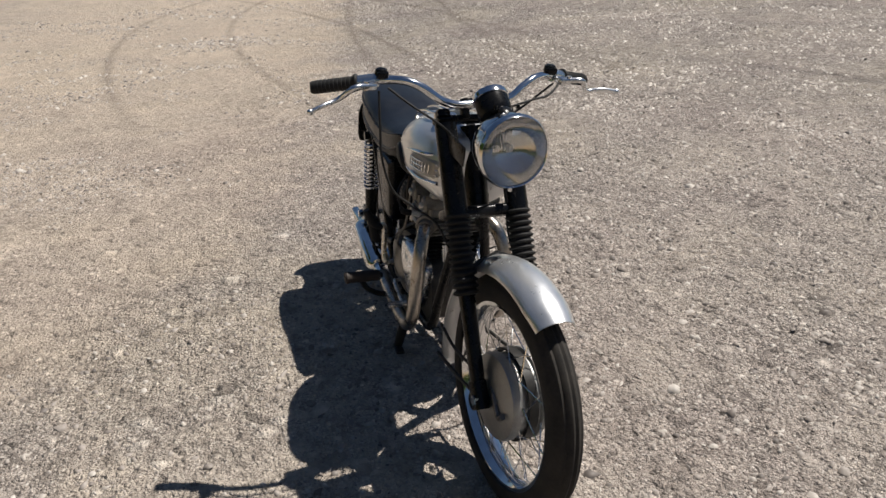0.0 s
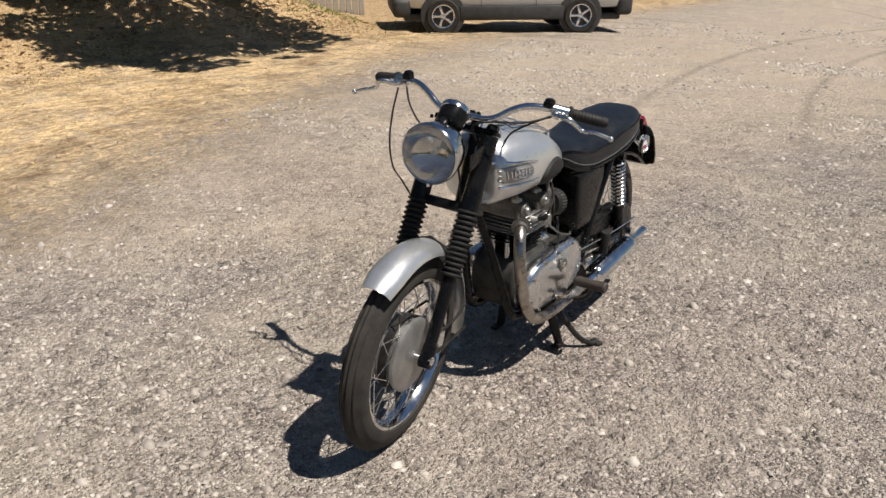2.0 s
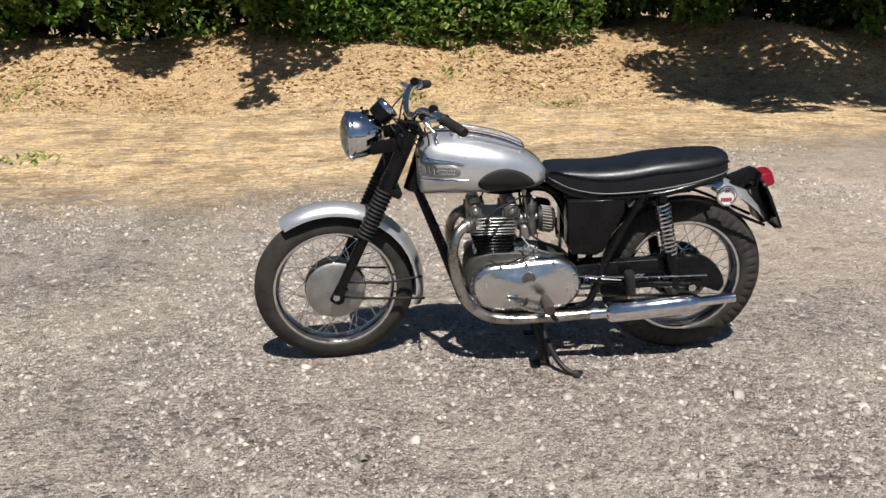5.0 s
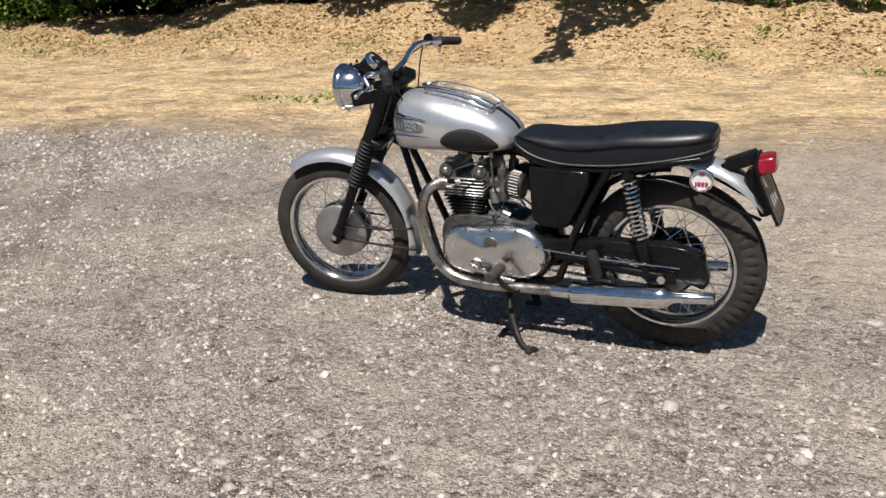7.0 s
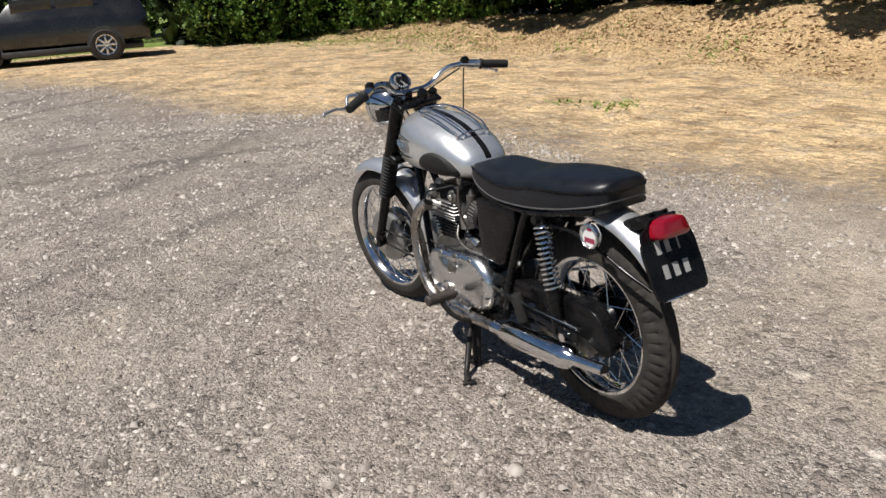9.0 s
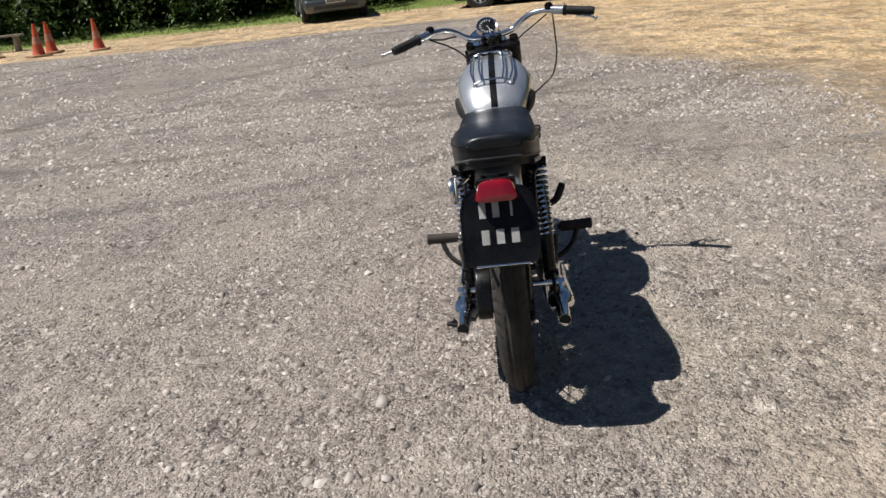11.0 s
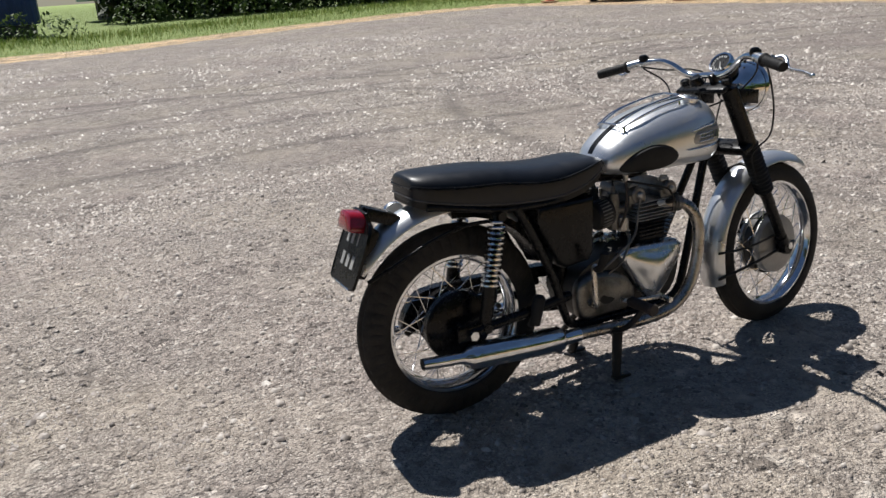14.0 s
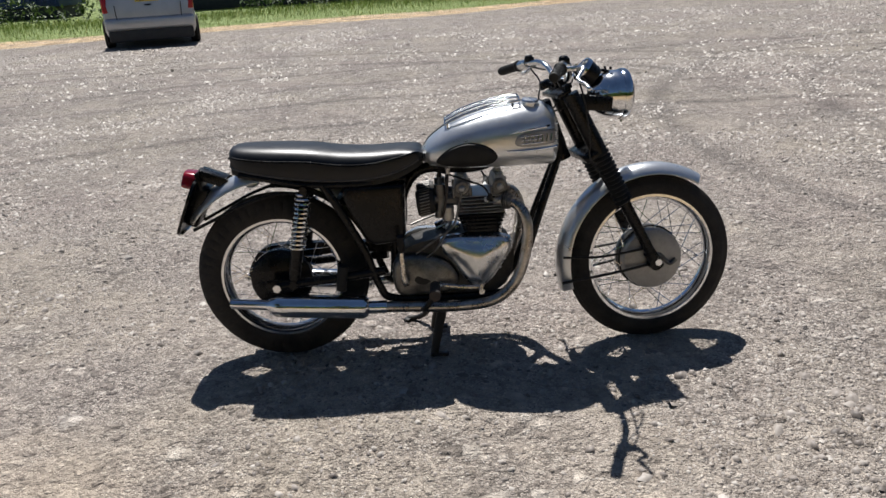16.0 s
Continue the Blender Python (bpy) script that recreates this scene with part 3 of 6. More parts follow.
sx = [p.x for p in seat_curve(SEAT_T)]
st, sb, sw, sp = ([p.y for p in seat_curve(k)] for k in (SEAT_T, SEAT_B, SEAT_W, SEAT_P))
seat = new("dual_seat")
seat.parent = bike
tagged(seat, "long black vinyl dual seat with grey piping")
bm = bmesh.new()
secs = []
for x, t, b, w, p in zip(sx, st, sb, sw, sp):
    half = [(0.55, b - 0.004), (0.90, b), (0.985, b + 0.010), (1.0, b + (p - b) * 0.4), (1.0, p - 0.008), (0.988, p), (0.985, p + 0.003),
            (0.93, p + (t - p) * 0.40), (0.80, p + (t - p) * 0.72), (0.56, p + (t - p) * 0.91), (0.28, t - 0.001)]
    sec = [Vector((x, f * w, z)) for f, z in half] + [Vector((x, 0, t))] + [Vector((x, -f * w, z)) for f, z in half[::-1]]
    secs.append(sec)
loft(bm, secs)
part("cushion", bm, VINYL, seat, "black grained vinyl cushion")
for which, mat_, rad in ((sp, BLACK, 0.0042), (sb, PIPING, 0.0032)):
    pts = []
    for s in (1, -1):
        row = [(x, s * (w * (0.995 if which is sp else 0.99)), z + (0 if which is sp else 0.012)) for x, w, z in zip(sx, sw, which)]
        pts += row[::-1][3:] if s > 0 else row[:-3]
    part("piping", tube(bmesh.new(), pts[::2], rad, 6, 2), mat_, seat)
bm = bmesh.new()
secs = [[Vector((x, f * w * 0.93, z)) for f, z in ((-1, b + 0.004), (-1, b - 0.014), (1, b - 0.014), (1, b + 0.004))] for x, b, w in zip(sx[1:-1], sb[1:-1], sw[1:-1])]
part("seat_base", loft(bm, secs), DUSTY_BLACK, seat)

# ---- frame ----
fr = new("frame")
fr.parent = bike
tagged(fr, "black tubular steel frame")


def ftube(pts, r, steps=8, curved=True, mat=None):
    return part("frame_tube", tube(bmesh.new(), pts, r, 14, steps, curved=curved), mat or BLACK, fr)


ftube([(1.085, 0, 0.72), (1.012, 0, 0.935)], 0.033, curved=False)
for s in (1, -1):
    ftube([(1.075, 0.020 * s, 0.755), (0.985, 0.055 * s, 0.52), (0.93, 0.075 * s, 0.37), (0.885, 0.085 * s, 0.265), (0.80, 0.088 * s, 0.232), (0.6, 0.09 * s, 0.232), (0.42, 0.10 * s, 0.245), (0.375, 0.105 * s, 0.30), (0.33, 0.11 * s, 0.44), (0.245, 0.118 * s, 0.62), (0.20, 0.12 * s, 0.70)], 0.0150)
    ftube([(0.20, 0.12 * s, 0.70), (0.12, 0.125 * s, 0.708), (0.0, 0.12 * s, 0.735), (-0.10, 0.10 * s, 0.75)], 0.011)
    ftube([(0.50, 0.08 * s, 0.70), (0.35, 0.11 * s, 0.695), (0.20, 0.12 * s, 0.70)], 0.0125)
    ftube([(0.40, 0.10 * s, 0.355), (0.22, 0.125 * s, 0.345), (0.0, 0.135 * s, 0.33)], 0.017, mat=BLACK)
    part("axle_plate", block(bmesh.new(), (0.10, 0.012, 0.05), pose(0.005, 0.135 * s, 0.33, 0, 0, 0), 0.006), BLACK, fr)
    # stay under the rear guard
    ftube([(0.16, 0.115 * s, 0.672), (0.02, 0.105 * s, 0.672), (-0.10, 0.10 * s, 0.640), (-0.22, 0.088 * s, 0.585), (-0.300, 0.072 * s, 0.548)], 0.0062)
ftube([(1.02, 0, 0.90), (0.80, 0, 0.72), (0.55, 0, 0.71), (0.46, 0, 0.55), (0.43, 0, 0.30)], 0.02)

# shock absorbers
for s in (1, -1):
    top, foot = Vector((0.132, 0.120 * s, 0.690)), Vector((0.058, 0.128 * s, 0.335))
    d = foot - top
    sh = new("shock_absorber")
    sh.parent = bike
    tagged(sh, "rear shock absorber with exposed chromed spring")
    bm = tube(bmesh.new(), [top - d * 0.02, top + d * 0.08], 0.018, 14, curved=False)
    tube(bm, [top + Vector((0, -0.02 * s, 0)), top + Vector((0, 0.030 * s, 0))], 0.015, 12, curved=False)
    tube(bm, [foot + Vector((0, -0.02 * s, 0)), foot + Vector((0, 0.026 * s, 0))], 0.016, 12, curved=False)
    tube(bm, [top + d * 0.60, top + d * 0.97], [0.024, 0.021], 18, curved=False)
    tube(bm, [top, foot], 0.010, 10, curved=False)
    part("damper", bm, BLACK, sh, "black damper body")
    bm = bmesh.new()
    turns, pts = 12.5, []
    q = d.to_track_quat("Z", "Y").to_matrix()
    for k in range(int(turns * 14) + 1):
        a = 2 * math.pi * k / 14
        pts.append(top + d * (0.05 + 0.585 * k / (turns * 14)) + q @ Vector((0.0262 * math.cos(a), 0.0262 * math.sin(a), 0)))
    tube(bm, pts, 0.0049, 7, curved=False)
    part("spring", bm, CHROME, sh, "chromed coil spring")

# ---- engine ----
eng = new("engine")
eng.parent = bike
tagged(eng, "air-cooled parallel twin engine with polished alloy covers")
bm = slab(bmesh.new(), rounded([(0.50, 0.44), (0.70, 0.475), (0.85, 0.455), (0.885, 0.36), (0.82, 0.25), (0.60, 0.225), (0.46, 0.25), (0.43, 0.36)], 4), -0.085, 0.085)
part("crankcase", bm, CAST_DARK, eng, "oily dark cast crankcase")
CASE = rounded([(0.866, 0.345), (0.848, 0.405), (0.795, 0.440), (0.70, 0.448), (0.60, 0.458), (0.515, 0.456), (0.452, 0.415), (0.428, 0.345), (0.455, 0.280), (0.52, 0.248), (0.62, 0.240), (0.74, 0.240), (0.825, 0.262), (0.858, 0.298)], 6)
cover = part("primary_cover", slab(bmesh.new(), CASE, 0.085, 0.146, 0.020, 0.034, 7), ALLOY, eng, "large polished alloy primary chain cover")
for x, z in ((0.835, 0.395), (0.75, 0.434), (0.65, 0.442), (0.545, 0.446), (0.462, 0.395), (0.445, 0.325), (0.50, 0.268), (0.64, 0.252), (0.78, 0.258), (0.845, 0.315)):
    part("cover_screw", tube(bmesh.new(), [(x, 0.13, z), (x, 0.149, z)], 0.0055, 8, curved=False), DULL_ALLOY, cover)
bm = lathe(bmesh.new(), [(0.027, 0.0), (0.027, 0.005), (0.023, 0.0065), (0.0215, 0.0045), (0.002, 0.0045)], 28, pose(0.643, 0.158, 0.392, -90, 0, 0))
block(bm, (0.034, 0.005, 0.004), pose(0.643, 0.164, 0.392, -90, 0, 0) @ pose(0, 0, 0, 0, 0, 35), 0.001)
part("inspection_cap", bm, GEARBOX_ALLOY, cover, "slotted round inspection cap")
bm = lathe(bmesh.new(), [(0.030, -0.012), (0.030, 0.002), (0.024, 0.010), (0.016, 0.012), (0.014, 0.007), (0.002, 0.007)], 28, pose(0.668, 0.150, 0.300, -90, 0, 0))
part("chain_adjuster", bm, GEARBOX_ALLOY, cover)
bm = slab(bmesh.new(), rounded([(0.605, 0.452), (0.655, 0.478), (0.76, 0.474), (0.862, 0.466), (0.880, 0.425), (0.845, 0.355), (0.80, 0.295), (0.745, 0.262), (0.70, 0.30), (0.655, 0.365)], 5), -0.080, -0.124, 0.018, 0.030, 6)
part("timing_cover", bm, ALLOY, eng, "polished alloy timing cover")
bm = slab(bmesh.new(), rounded([(0.43, 0.375), (0.485, 0.412), (0.57, 0.405), (0.64, 0.372), (0.675, 0.31), (0.64, 0.258), (0.53, 0.250), (0.44, 0.262)], 5), -0.080, -0.118, 0.012, 0.026, 5)
gearbox = part("gearbox_cover", bm, GEARBOX_ALLOY, eng, "stained alloy gearbox cover")
bm = lathe(bmesh.new(), [(0.024, 0.0), (0.024, 0.005), (0.002, 0.006)], 24, pose(0.54, -0.124, 0.32, 90, 0, 0) @ Matrix.Diagonal((1.3, 0.8, 1, 1)))
part("oval_badge", bm, DUSTY_BLACK, gearbox)
# barrels with fins
bm = slab(bmesh.new(), [(0.722, 0.44), (0.822, 0.44), (0.832, 0.56), (0.712, 0.56)], -0.08, 0.08, 0, 0.006, 2)
part("barrel", bm, BLACK, eng, "black cylinder barrel")
for k in range(7):
    g = 0.0098 * k
    bm = block(bmesh.new(), (0.118 + g, 0.160 + g * 0.6, 0.0042), pose(0.772, 0, 0.462 + 0.0140 * k), 0.0018, 1)
    part("barrel_fin", bm, BLACK, eng)
bm = block(bmesh.new(), (0.15, 0.18, 0.06), pose(0.772, 0, 0.585), 0.012)
part("cylinder_head", bm, CAST_DARK, eng)
HEAD_ALLOY = surface("cast head alloy", (0.30, 0.29, 0.275), (0.52, 0.51, 0.49), (0.32, 0.5), 0.95, 16, 0.2, 260)
for k in range(6):
    bm = block(bmesh.new(), (0.182 - 0.006 * abs(k - 2), 0.212 - 0.008 * abs(k - 2), 0.0042), pose(0.774, 0, 0.556 + 0.0125 * k), 0.0018, 1)
    part("head_fin", bm, HEAD_ALLOY, eng)
for x, tilt in ((0.704, 16), (0.842, -16)):
    bm = tube(bmesh.new(), [(x, -0.098, 0.652), (x, -0.092, 0.652), (x, 0.092, 0.652), (x, 0.098, 0.652)], [0.022, 0.028, 0.028, 0.022], 20, curved=False)
    block(bm, (0.058, 0.176, 0.046), pose(x, 0, 0.634, 0, tilt, 0), 0.010, 3)
    for s in (1, -1):
        block(bm, (0.034, 0.030, 0.050), pose(x + 0.010 * (1 if x < 0.77 else -1), 0.070 * s, 0.628, 0, tilt, 0), 0.008)
    rb = part("rocker_box", bm, DULL_ALLOY, eng, "stained alloy rocker box")
    for s in (1, -1):
        bm = lathe(bmesh.new(), [(0.018, 0), (0.019, 0.006), (0.016, 0.013), (0.009, 0.016), (0.002, 0.016)], 20, pose(x, 0.058 * s, 0.675))
        block(bm, (0.026, 0.005, 0.006), pose(x, 0.058 * s, 0.692, 0, 0, 30 * s), 0.0015)
        part("rocker_cap", bm, HEAD_ALLOY, rb, "slotted alloy inspection cap")
        part("cover_nut", lathe(bmesh.new(), [(0.013, 0), (0.013, 0.006), (0.009, 0.011), (0.002, 0.013)], 14, pose(x, 0.098 * s, 0.652, -90 * s, 0, 0)), HEAD_ALLOY, rb)
        for dx in (-0.030, 0.030):
            part("head_stud", tube(bmesh.new(), [(x + dx, 0.082 * s, 0.615), (x + dx, 0.082 * s, 0.650)], 0.0065, 6, curved=False), DULL_ALLOY, rb)
for s in (1, -1):
    # spark plug with its lead, fuel hose and oil pipe
    plug = part("spark_plug", tube(bmesh.new(), [(0.792, 0.096 * s, 0.606), (0.797, 0.116 * s, 0.613), (0.800, 0.134 * s, 0.619)], [0.011, 0.007, 0.006], 8, curved=False), WHITE, eng, "white ceramic spark plug")
    part("plug_cap", tube(bmesh.new(), [(0.799, 0.128 * s, 0.617), (0.803, 0.150 * s, 0.626), (0.800, 0.158 * s, 0.640)], [0.010, 0.010, 0.006], 10, 4), RUBBER, plug, "black rubber plug cap")
    part("plug_lead", tube(bmesh.new(), [(0.800, 0.157 * s, 0.638), (0.775, 0.160 * s, 0.672), (0.72, 0.135 * s, 0.690), (0.66, 0.09 * s, 0.705), (0.62, 0.05 * s, 0.712)], 0.0038, 7), RUBBER, plug)
    part("fuel_hose", tube(bmesh.new(), [(0.655, 0.085 * s, 0.715), (0.650, 0.098 * s, 0.670), (0.640, 0.102 * s, 0.600), (0.626, 0.088 * s, 0.548)], 0.0048, 8), BROWN_RUBBER, eng, "clear-brown fuel hose")
    part("fuel_tap", tube(bmesh.new(), [(0.655, 0.085 * s, 0.728), (0.655, 0.085 * s, 0.700)], [0.010, 0.007], 8, curved=False), HEAD_ALLOY, eng)
    part("throttle_cable", tube(bmesh.new(), [(0.622, 0.058 * s, 0.688), (0.640, 0.040 * s, 0.712), (0.72, 0.020 * s, 0.722)], 0.003, 6), RUBBER, eng)
    part("float_bowl", tube(bmesh.new(), [(0.648, 0.075 * s, 0.528), (0.648, 0.075 * s, 0.534), (0.648, 0.075 * s, 0.580), (0.648, 0.075 * s, 0.588)], [0.010, 0.022, 0.022, 0.012], 16, curved=False), HEAD_ALLOY, eng, "alloy float bowl")
for pts in ([(0.52, -0.12, 0.42), (0.60, -0.128, 0.475), (0.665, -0.118, 0.52), (0.690, -0.108, 0.60), (0.704, -0.104, 0.650)],
            [(0.56, -0.11, 0.40), (0.60, -0.13, 0.44), (0.64, -0.12, 0.50), (0.66, -0.08, 0.53)],
            [(0.50, 0.11, 0.47), (0.56, 0.135, 0.485), (0.63, 0.128, 0.51), (0.665, 0.10, 0.545)]):
    part("oil_pipe", tube(bmesh.new(), pts, 0.0042, 8), DULL_ALLOY, eng, "thin metal oil pipe")
for s in (1, -1):
    for x in (0.715, 0.835):
        part("push_rod_tube" if x > 0.8 and s > 0 else "head_bolt", tube(bmesh.new(), [(x, 0.030 * s, 0.45), (x, 0.030 * s, 0.64)], 0.012, 10, curved=False), CHROME, eng)
for s in (1, -1):
    # carburettor, air filter
    cb = new("carburettor")
    cb.parent = eng
    tagged(cb, "small alloy carburettor")
    y = 0.058 * s
    bm = tube(bmesh.new(), [(0.70, y * 0.8, 0.600), (0.66, y, 0.605), (0.60, y, 0.610)], [0.024, 0.022, 0.020], 14, curved=False)
    tube(bm, [(0.622, y, 0.540), (0.622, y, 0.665)], [0.024, 0.020], 16, curved=False)
    tube(bm, [(0.622, y, 0.665), (0.622, y, 0.69)], [0.012, 0.006], 10, curved=False)
    part("body", bm, DULL_ALLOY, cb)
    bm = tube(bmesh.new(), [(0.60, y, 0.605), (0.585, y, 0.604), (0.545, y, 0.596), (0.535, y, 0.595)], [0.045, 0.05, 0.05, 0.044], 26, curved=False)
    part("air_filter", bm, DUSTY_BLACK, cb, "round black air filter")
    bm = bmesh.new()
    for k in range(26):
        a = 2 * math.pi * k / 26
        tube(bm, [(0.583, y + 0.0505 * math.cos(a), 0.6035 + 0.0505 * math.sin(a)), (0.547, y + 0.0505 * math.cos(a), 0.5965 + 0.0505 * math.sin(a))], 0.0022, 5, curved=False)
    part("filter_mesh", bm, DULL_ALLOY, cb)
    # exhaust
    ex = new("exhaust")
    ex.parent = bike
    tagged(ex, "chromed exhaust pipe and silencer")
    z0 = 0.008 * (s > 0)
    pipe = [(0.822, 0.075 * s, 0.592), (0.868, 0.095 * s, 0.598), (0.912, 0.118 * s, 0.572), (0.934, 0.136 * s, 0.500), (0.918, 0.146 * s, 0.385), (0.875, 0.150 * s, 0.290), (0.800, 0.150 * s, 0.232), (0.68, 0.150 * s, 0.216), (0.52, 0.150 * s, 0.222), (0.335, 0.150 * s, 0.232)]
    part("pipe", tube(bmesh.new(), pipe, 0.0205, 20, 8), HEAT_CHROME, ex, "heat-stained chromed exhaust pipe")
    bm = tube(bmesh.new(), [(0.862, 0.092 * s, 0.598), (0.885, 0.103 * s, 0.592)], 0.026, 18, curved=False)
    for k in range(3):
        tube(bm, [(0.855 + 0.008 * k, (0.088 + 0.004 * k) * s, 0.598), (0.858 + 0.008 * k, (0.0895 + 0.004 * k) * s, 0.598)], 0.033, 18, curved=False)
    part("pipe_collar", bm, DULL_ALLOY, ex)
    muf = [(0.40, 0.230), (0.335, 0.2315), (0.330, 0.232), (0.315, 0.2335), (0.01, 0.258), (-0.012, 0.2605), (-0.03, 0.2625), (-0.045, 0.264), (-0.178, 0.277), (-0.180, 0.277), (-0.14, 0.273)]
    rad = [0.024, 0.024, 0.034, 0.0435, 0.0435, 0.041, 0.031, 0.0200, 0.0190, 0.0165, 0.0160]
    bm = tube(bmesh.new(), [(x, 0.152 * s, z) for x, z in muf], rad, 24, curved=False)
    part("silencer", bm, CHROME, ex, "chromed silencer with a narrow tail")
    # black disc across the tail end, drawn for the unlit hollow of the pipe
    bm = lathe(bmesh.new(), [(0.0185, 0), (0.001, 0.004)], 16, pose(-0.1805, 0.152 * s, 0.2770, 0, 90, 0))
    part("tail_hole_dark", bm, RUBBER, ex)
    # footrest
    fp = new("footrest")
    fp.parent = bike
    tagged(fp, "faded rubber footrest")
    bm = tube(bmesh.new(), [(0.53, 0.10 * s, 0.215), (0.535, 0.18 * s, 0.220), (0.555, 0.235 * s, 0.258), (0.585, 0.262 * s, 0.318)], 0.010, 10, 5)
    tube(bm, [(0.585, 0.185 * s, 0.318), (0.585, 0.31 * s, 0.322)], 0.010, 10, curved=False)
    part("bracket", bm, DUSTY_BLACK, fp)
    bm = tube(bmesh.new(), [(0.585, 0.195 * s, 0.318), (0.585, 0.20 * s, 0.3185), (0.585, 0.30 * s, 0.3215), (0.585, 0.31 * s, 0.322), (0.585, 0.316 * s, 0.322)], [0.016, 0.0195, 0.0195, 0.022, 0.018], 14, curved=False)
    part("rubber", bm, BROWN_RUBBER, fp)
    # pillion footrest, folded up
    fp = new("pillion_footrest")
    fp.parent = bike
    tagged(fp, "black rubber pillion footrest, folded")
    bm = tube(bmesh.new(), [(0.24, 0.10 * s, 0.29), (0.235, 0.13 * s, 0.30), (0.235, 0.14 * s, 0.32)], 0.009, 10, 4)
    part("bracket", bm, DUSTY_BLACK, fp)
    bm = tube(bmesh.new(), [(0.233, 0.142 * s, 0.305), (0.25, 0.152 * s, 0.395), (0.251, 0.153 * s, 0.402)], [0.019, 0.021, 0.017], 14, curved=False)
    part("rubber", bm, RUBBER, fp)
# kickstart, gear and brake levers
bm = tube(bmesh.new(), [(0.475, -0.12, 0.315), (0.475, -0.148, 0.318), (0.470, -0.155, 0.36), (0.468, -0.150, 0.445), (0.470, -0.16, 0.46)], [0.014, 0.014, 0.010, 0.009, 0.009], 10, 5)
ks = bpart("kick_starter", bm, WORN_CHROME, "kick-starter lever")
part("pedal", tube(bmesh.new(), [(0.470, -0.158, 0.448), (0.470, -0.185, 0.462), (0.471, -0.205, 0.50), (0.471, -0.212, 0.518)], [0.011, 0.013, 0.014, 0.012], 12, 5), RUBBER, ks, "black rubber pedal")
bm = tube(bmesh.new(), [(0.60, -0.12, 0.30), (0.61, -0.145, 0.30), (0.68, -0.15, 0.29), (0.76, -0.15, 0.285)], 0.008, 8, 5)
tube(bm, [(0.755, -0.14, 0.285), (0.755, -0.20, 0.285)], 0.0105, 10, curved=False)
bpart("gear_lever", bm, WORN_CHROME, "gear-change lever")
bm = tube(bmesh.new(), [(0.55, 0.155, 0.245), (0.64, 0.175, 0.268), (0.70, 0.178, 0.300)], [0.010, 0.008, 0.008], 8, 5)
block(bm, (0.05, 0.03, 0.014), pose(0.705, 0.182, 0.305, 0, -20, 0), 0.005)
bpart("brake_pedal", bm, WORN_CHROME, "rear brake pedal")
bm = lathe(bmesh.new(), [(0.022, 0), (0.022, 0.05), (0.016, 0.058)], 18, pose(0.60, 0.05, 0.468, 0, 70, 0))
block(bm, (0.06, 0.07, 0.03), pose(0.66, 0.03, 0.475), 0.008)
part("breather", bm, ALLOY, eng)
bm = tube(bmesh.new(), [(0.80, 0.15, 0.47), (0.74, 0.13, 0.44), (0.68, 0.145, 0.47), (0.62, 0.12, 0.49), (0.60, 0.10, 0.56)], 0.0028, 7)
bpart("cable", bm, RUBBER)

# side panels
bm = slab(bmesh.new(), [(0.495, 0.690), (0.488, 0.50), (0.470, 0.470), (0.375, 0.462), (0.345, 0.478), (0.268, 0.640), (0.272, 0.690)], 0.05, 0.128, 0.004, 0.014, 3)
bpart("side_panel", bm, BLACK, "scuffed black battery cover")
bm = slab(bmesh.new(), [(0.495, 0.690), (0.488, 0.50), (0.470, 0.470), (0.375, 0.462), (0.345, 0.478), (0.268, 0.640), (0.272, 0.690)], -0.05, -0.132, 0.006, 0.022, 4)
bpart("oil_tank", bm, BLACK, "black oil tank")
bm = slab(bmesh.new(), rounded([(0.47, 0.412), (0.20, 0.430), (-0.03, 0.432), (-0.105, 0.405), (-0.150, 0.33), (-0.135, 0.285), (-0.10, 0.30), (0.10, 0.375), (0.30, 0.385), (0.47, 0.375)], 4), 0.060, 0.105, 0.002, 0.008, 3)
bpart("chain_guard", bm, BLACK, "black chain guard")
bm = bmesh.new()
for k in range(34):
    x = 0.03 + 0.0127 * k
    block(bm, (0.011, 0.010, 0.012), pose(x, 0.078, 0.262 + 0.09 * (x / 0.46) * 0.2), 0.002, 1)
bpart("drive_chain", bm, DULL_ALLOY, "oily steel drive chain")
bm = tube(bmesh.new(), [(0.47, 0.135, 0.385), (0.20, 0.150, 0.378), (-0.06, 0.15, 0.375)], 0.0035, 8, 4)
bpart("brake_rod", bm, CHROME, "thin bright brake rod")
# inner rear guard
bm = bmesh.new()
secs = []
for i in range(21):
    a = radians(20 + 70 * i / 20)
    secs.append([Vector((RW.x + r * math.cos(a), y, RW.z + r * math.sin(a))) for r, y in ((0.36, -0.065), (0.385, -0.06), (0.39, 0), (0.385, 0.06), (0.36, 0.065), (0.362, 0.06), (0.38, 0), (0.362, -0.06))])
bpart("inner_guard", loft(bm, secs), BLACK, "black inner mudguard")

# tail: bracket, plate, lamp, disc holder
tail = new("tail_unit")
tail.parent = bike
tail.matrix_basis = pose(0.010, 0.004, 0)
tagged(tail, "tail lamp with black number plate")
bm = bmesh.new()
for s in (1, -1):
    block(bm, (0.11, 0.006, 0.035), pose(-0.225, 0.036 * s, 0.726, 0, 22, 0), 0.002)
block(bm, (0.10, 0.075, 0.005), pose(-0.225, 0, 0.745, 0, 22, 0), 0.002)
block(bm, (0.012, 0.11, 0.07), pose(-0.275, 0, 0.722, 0, -14, 0), 0.004)
part("lamp_bracket", bm, BLACK, tail)
PL = Matrix.Translation((-0.322, 0, 0.640)) @ pose(0, 0, 0, 0, 24, 0)
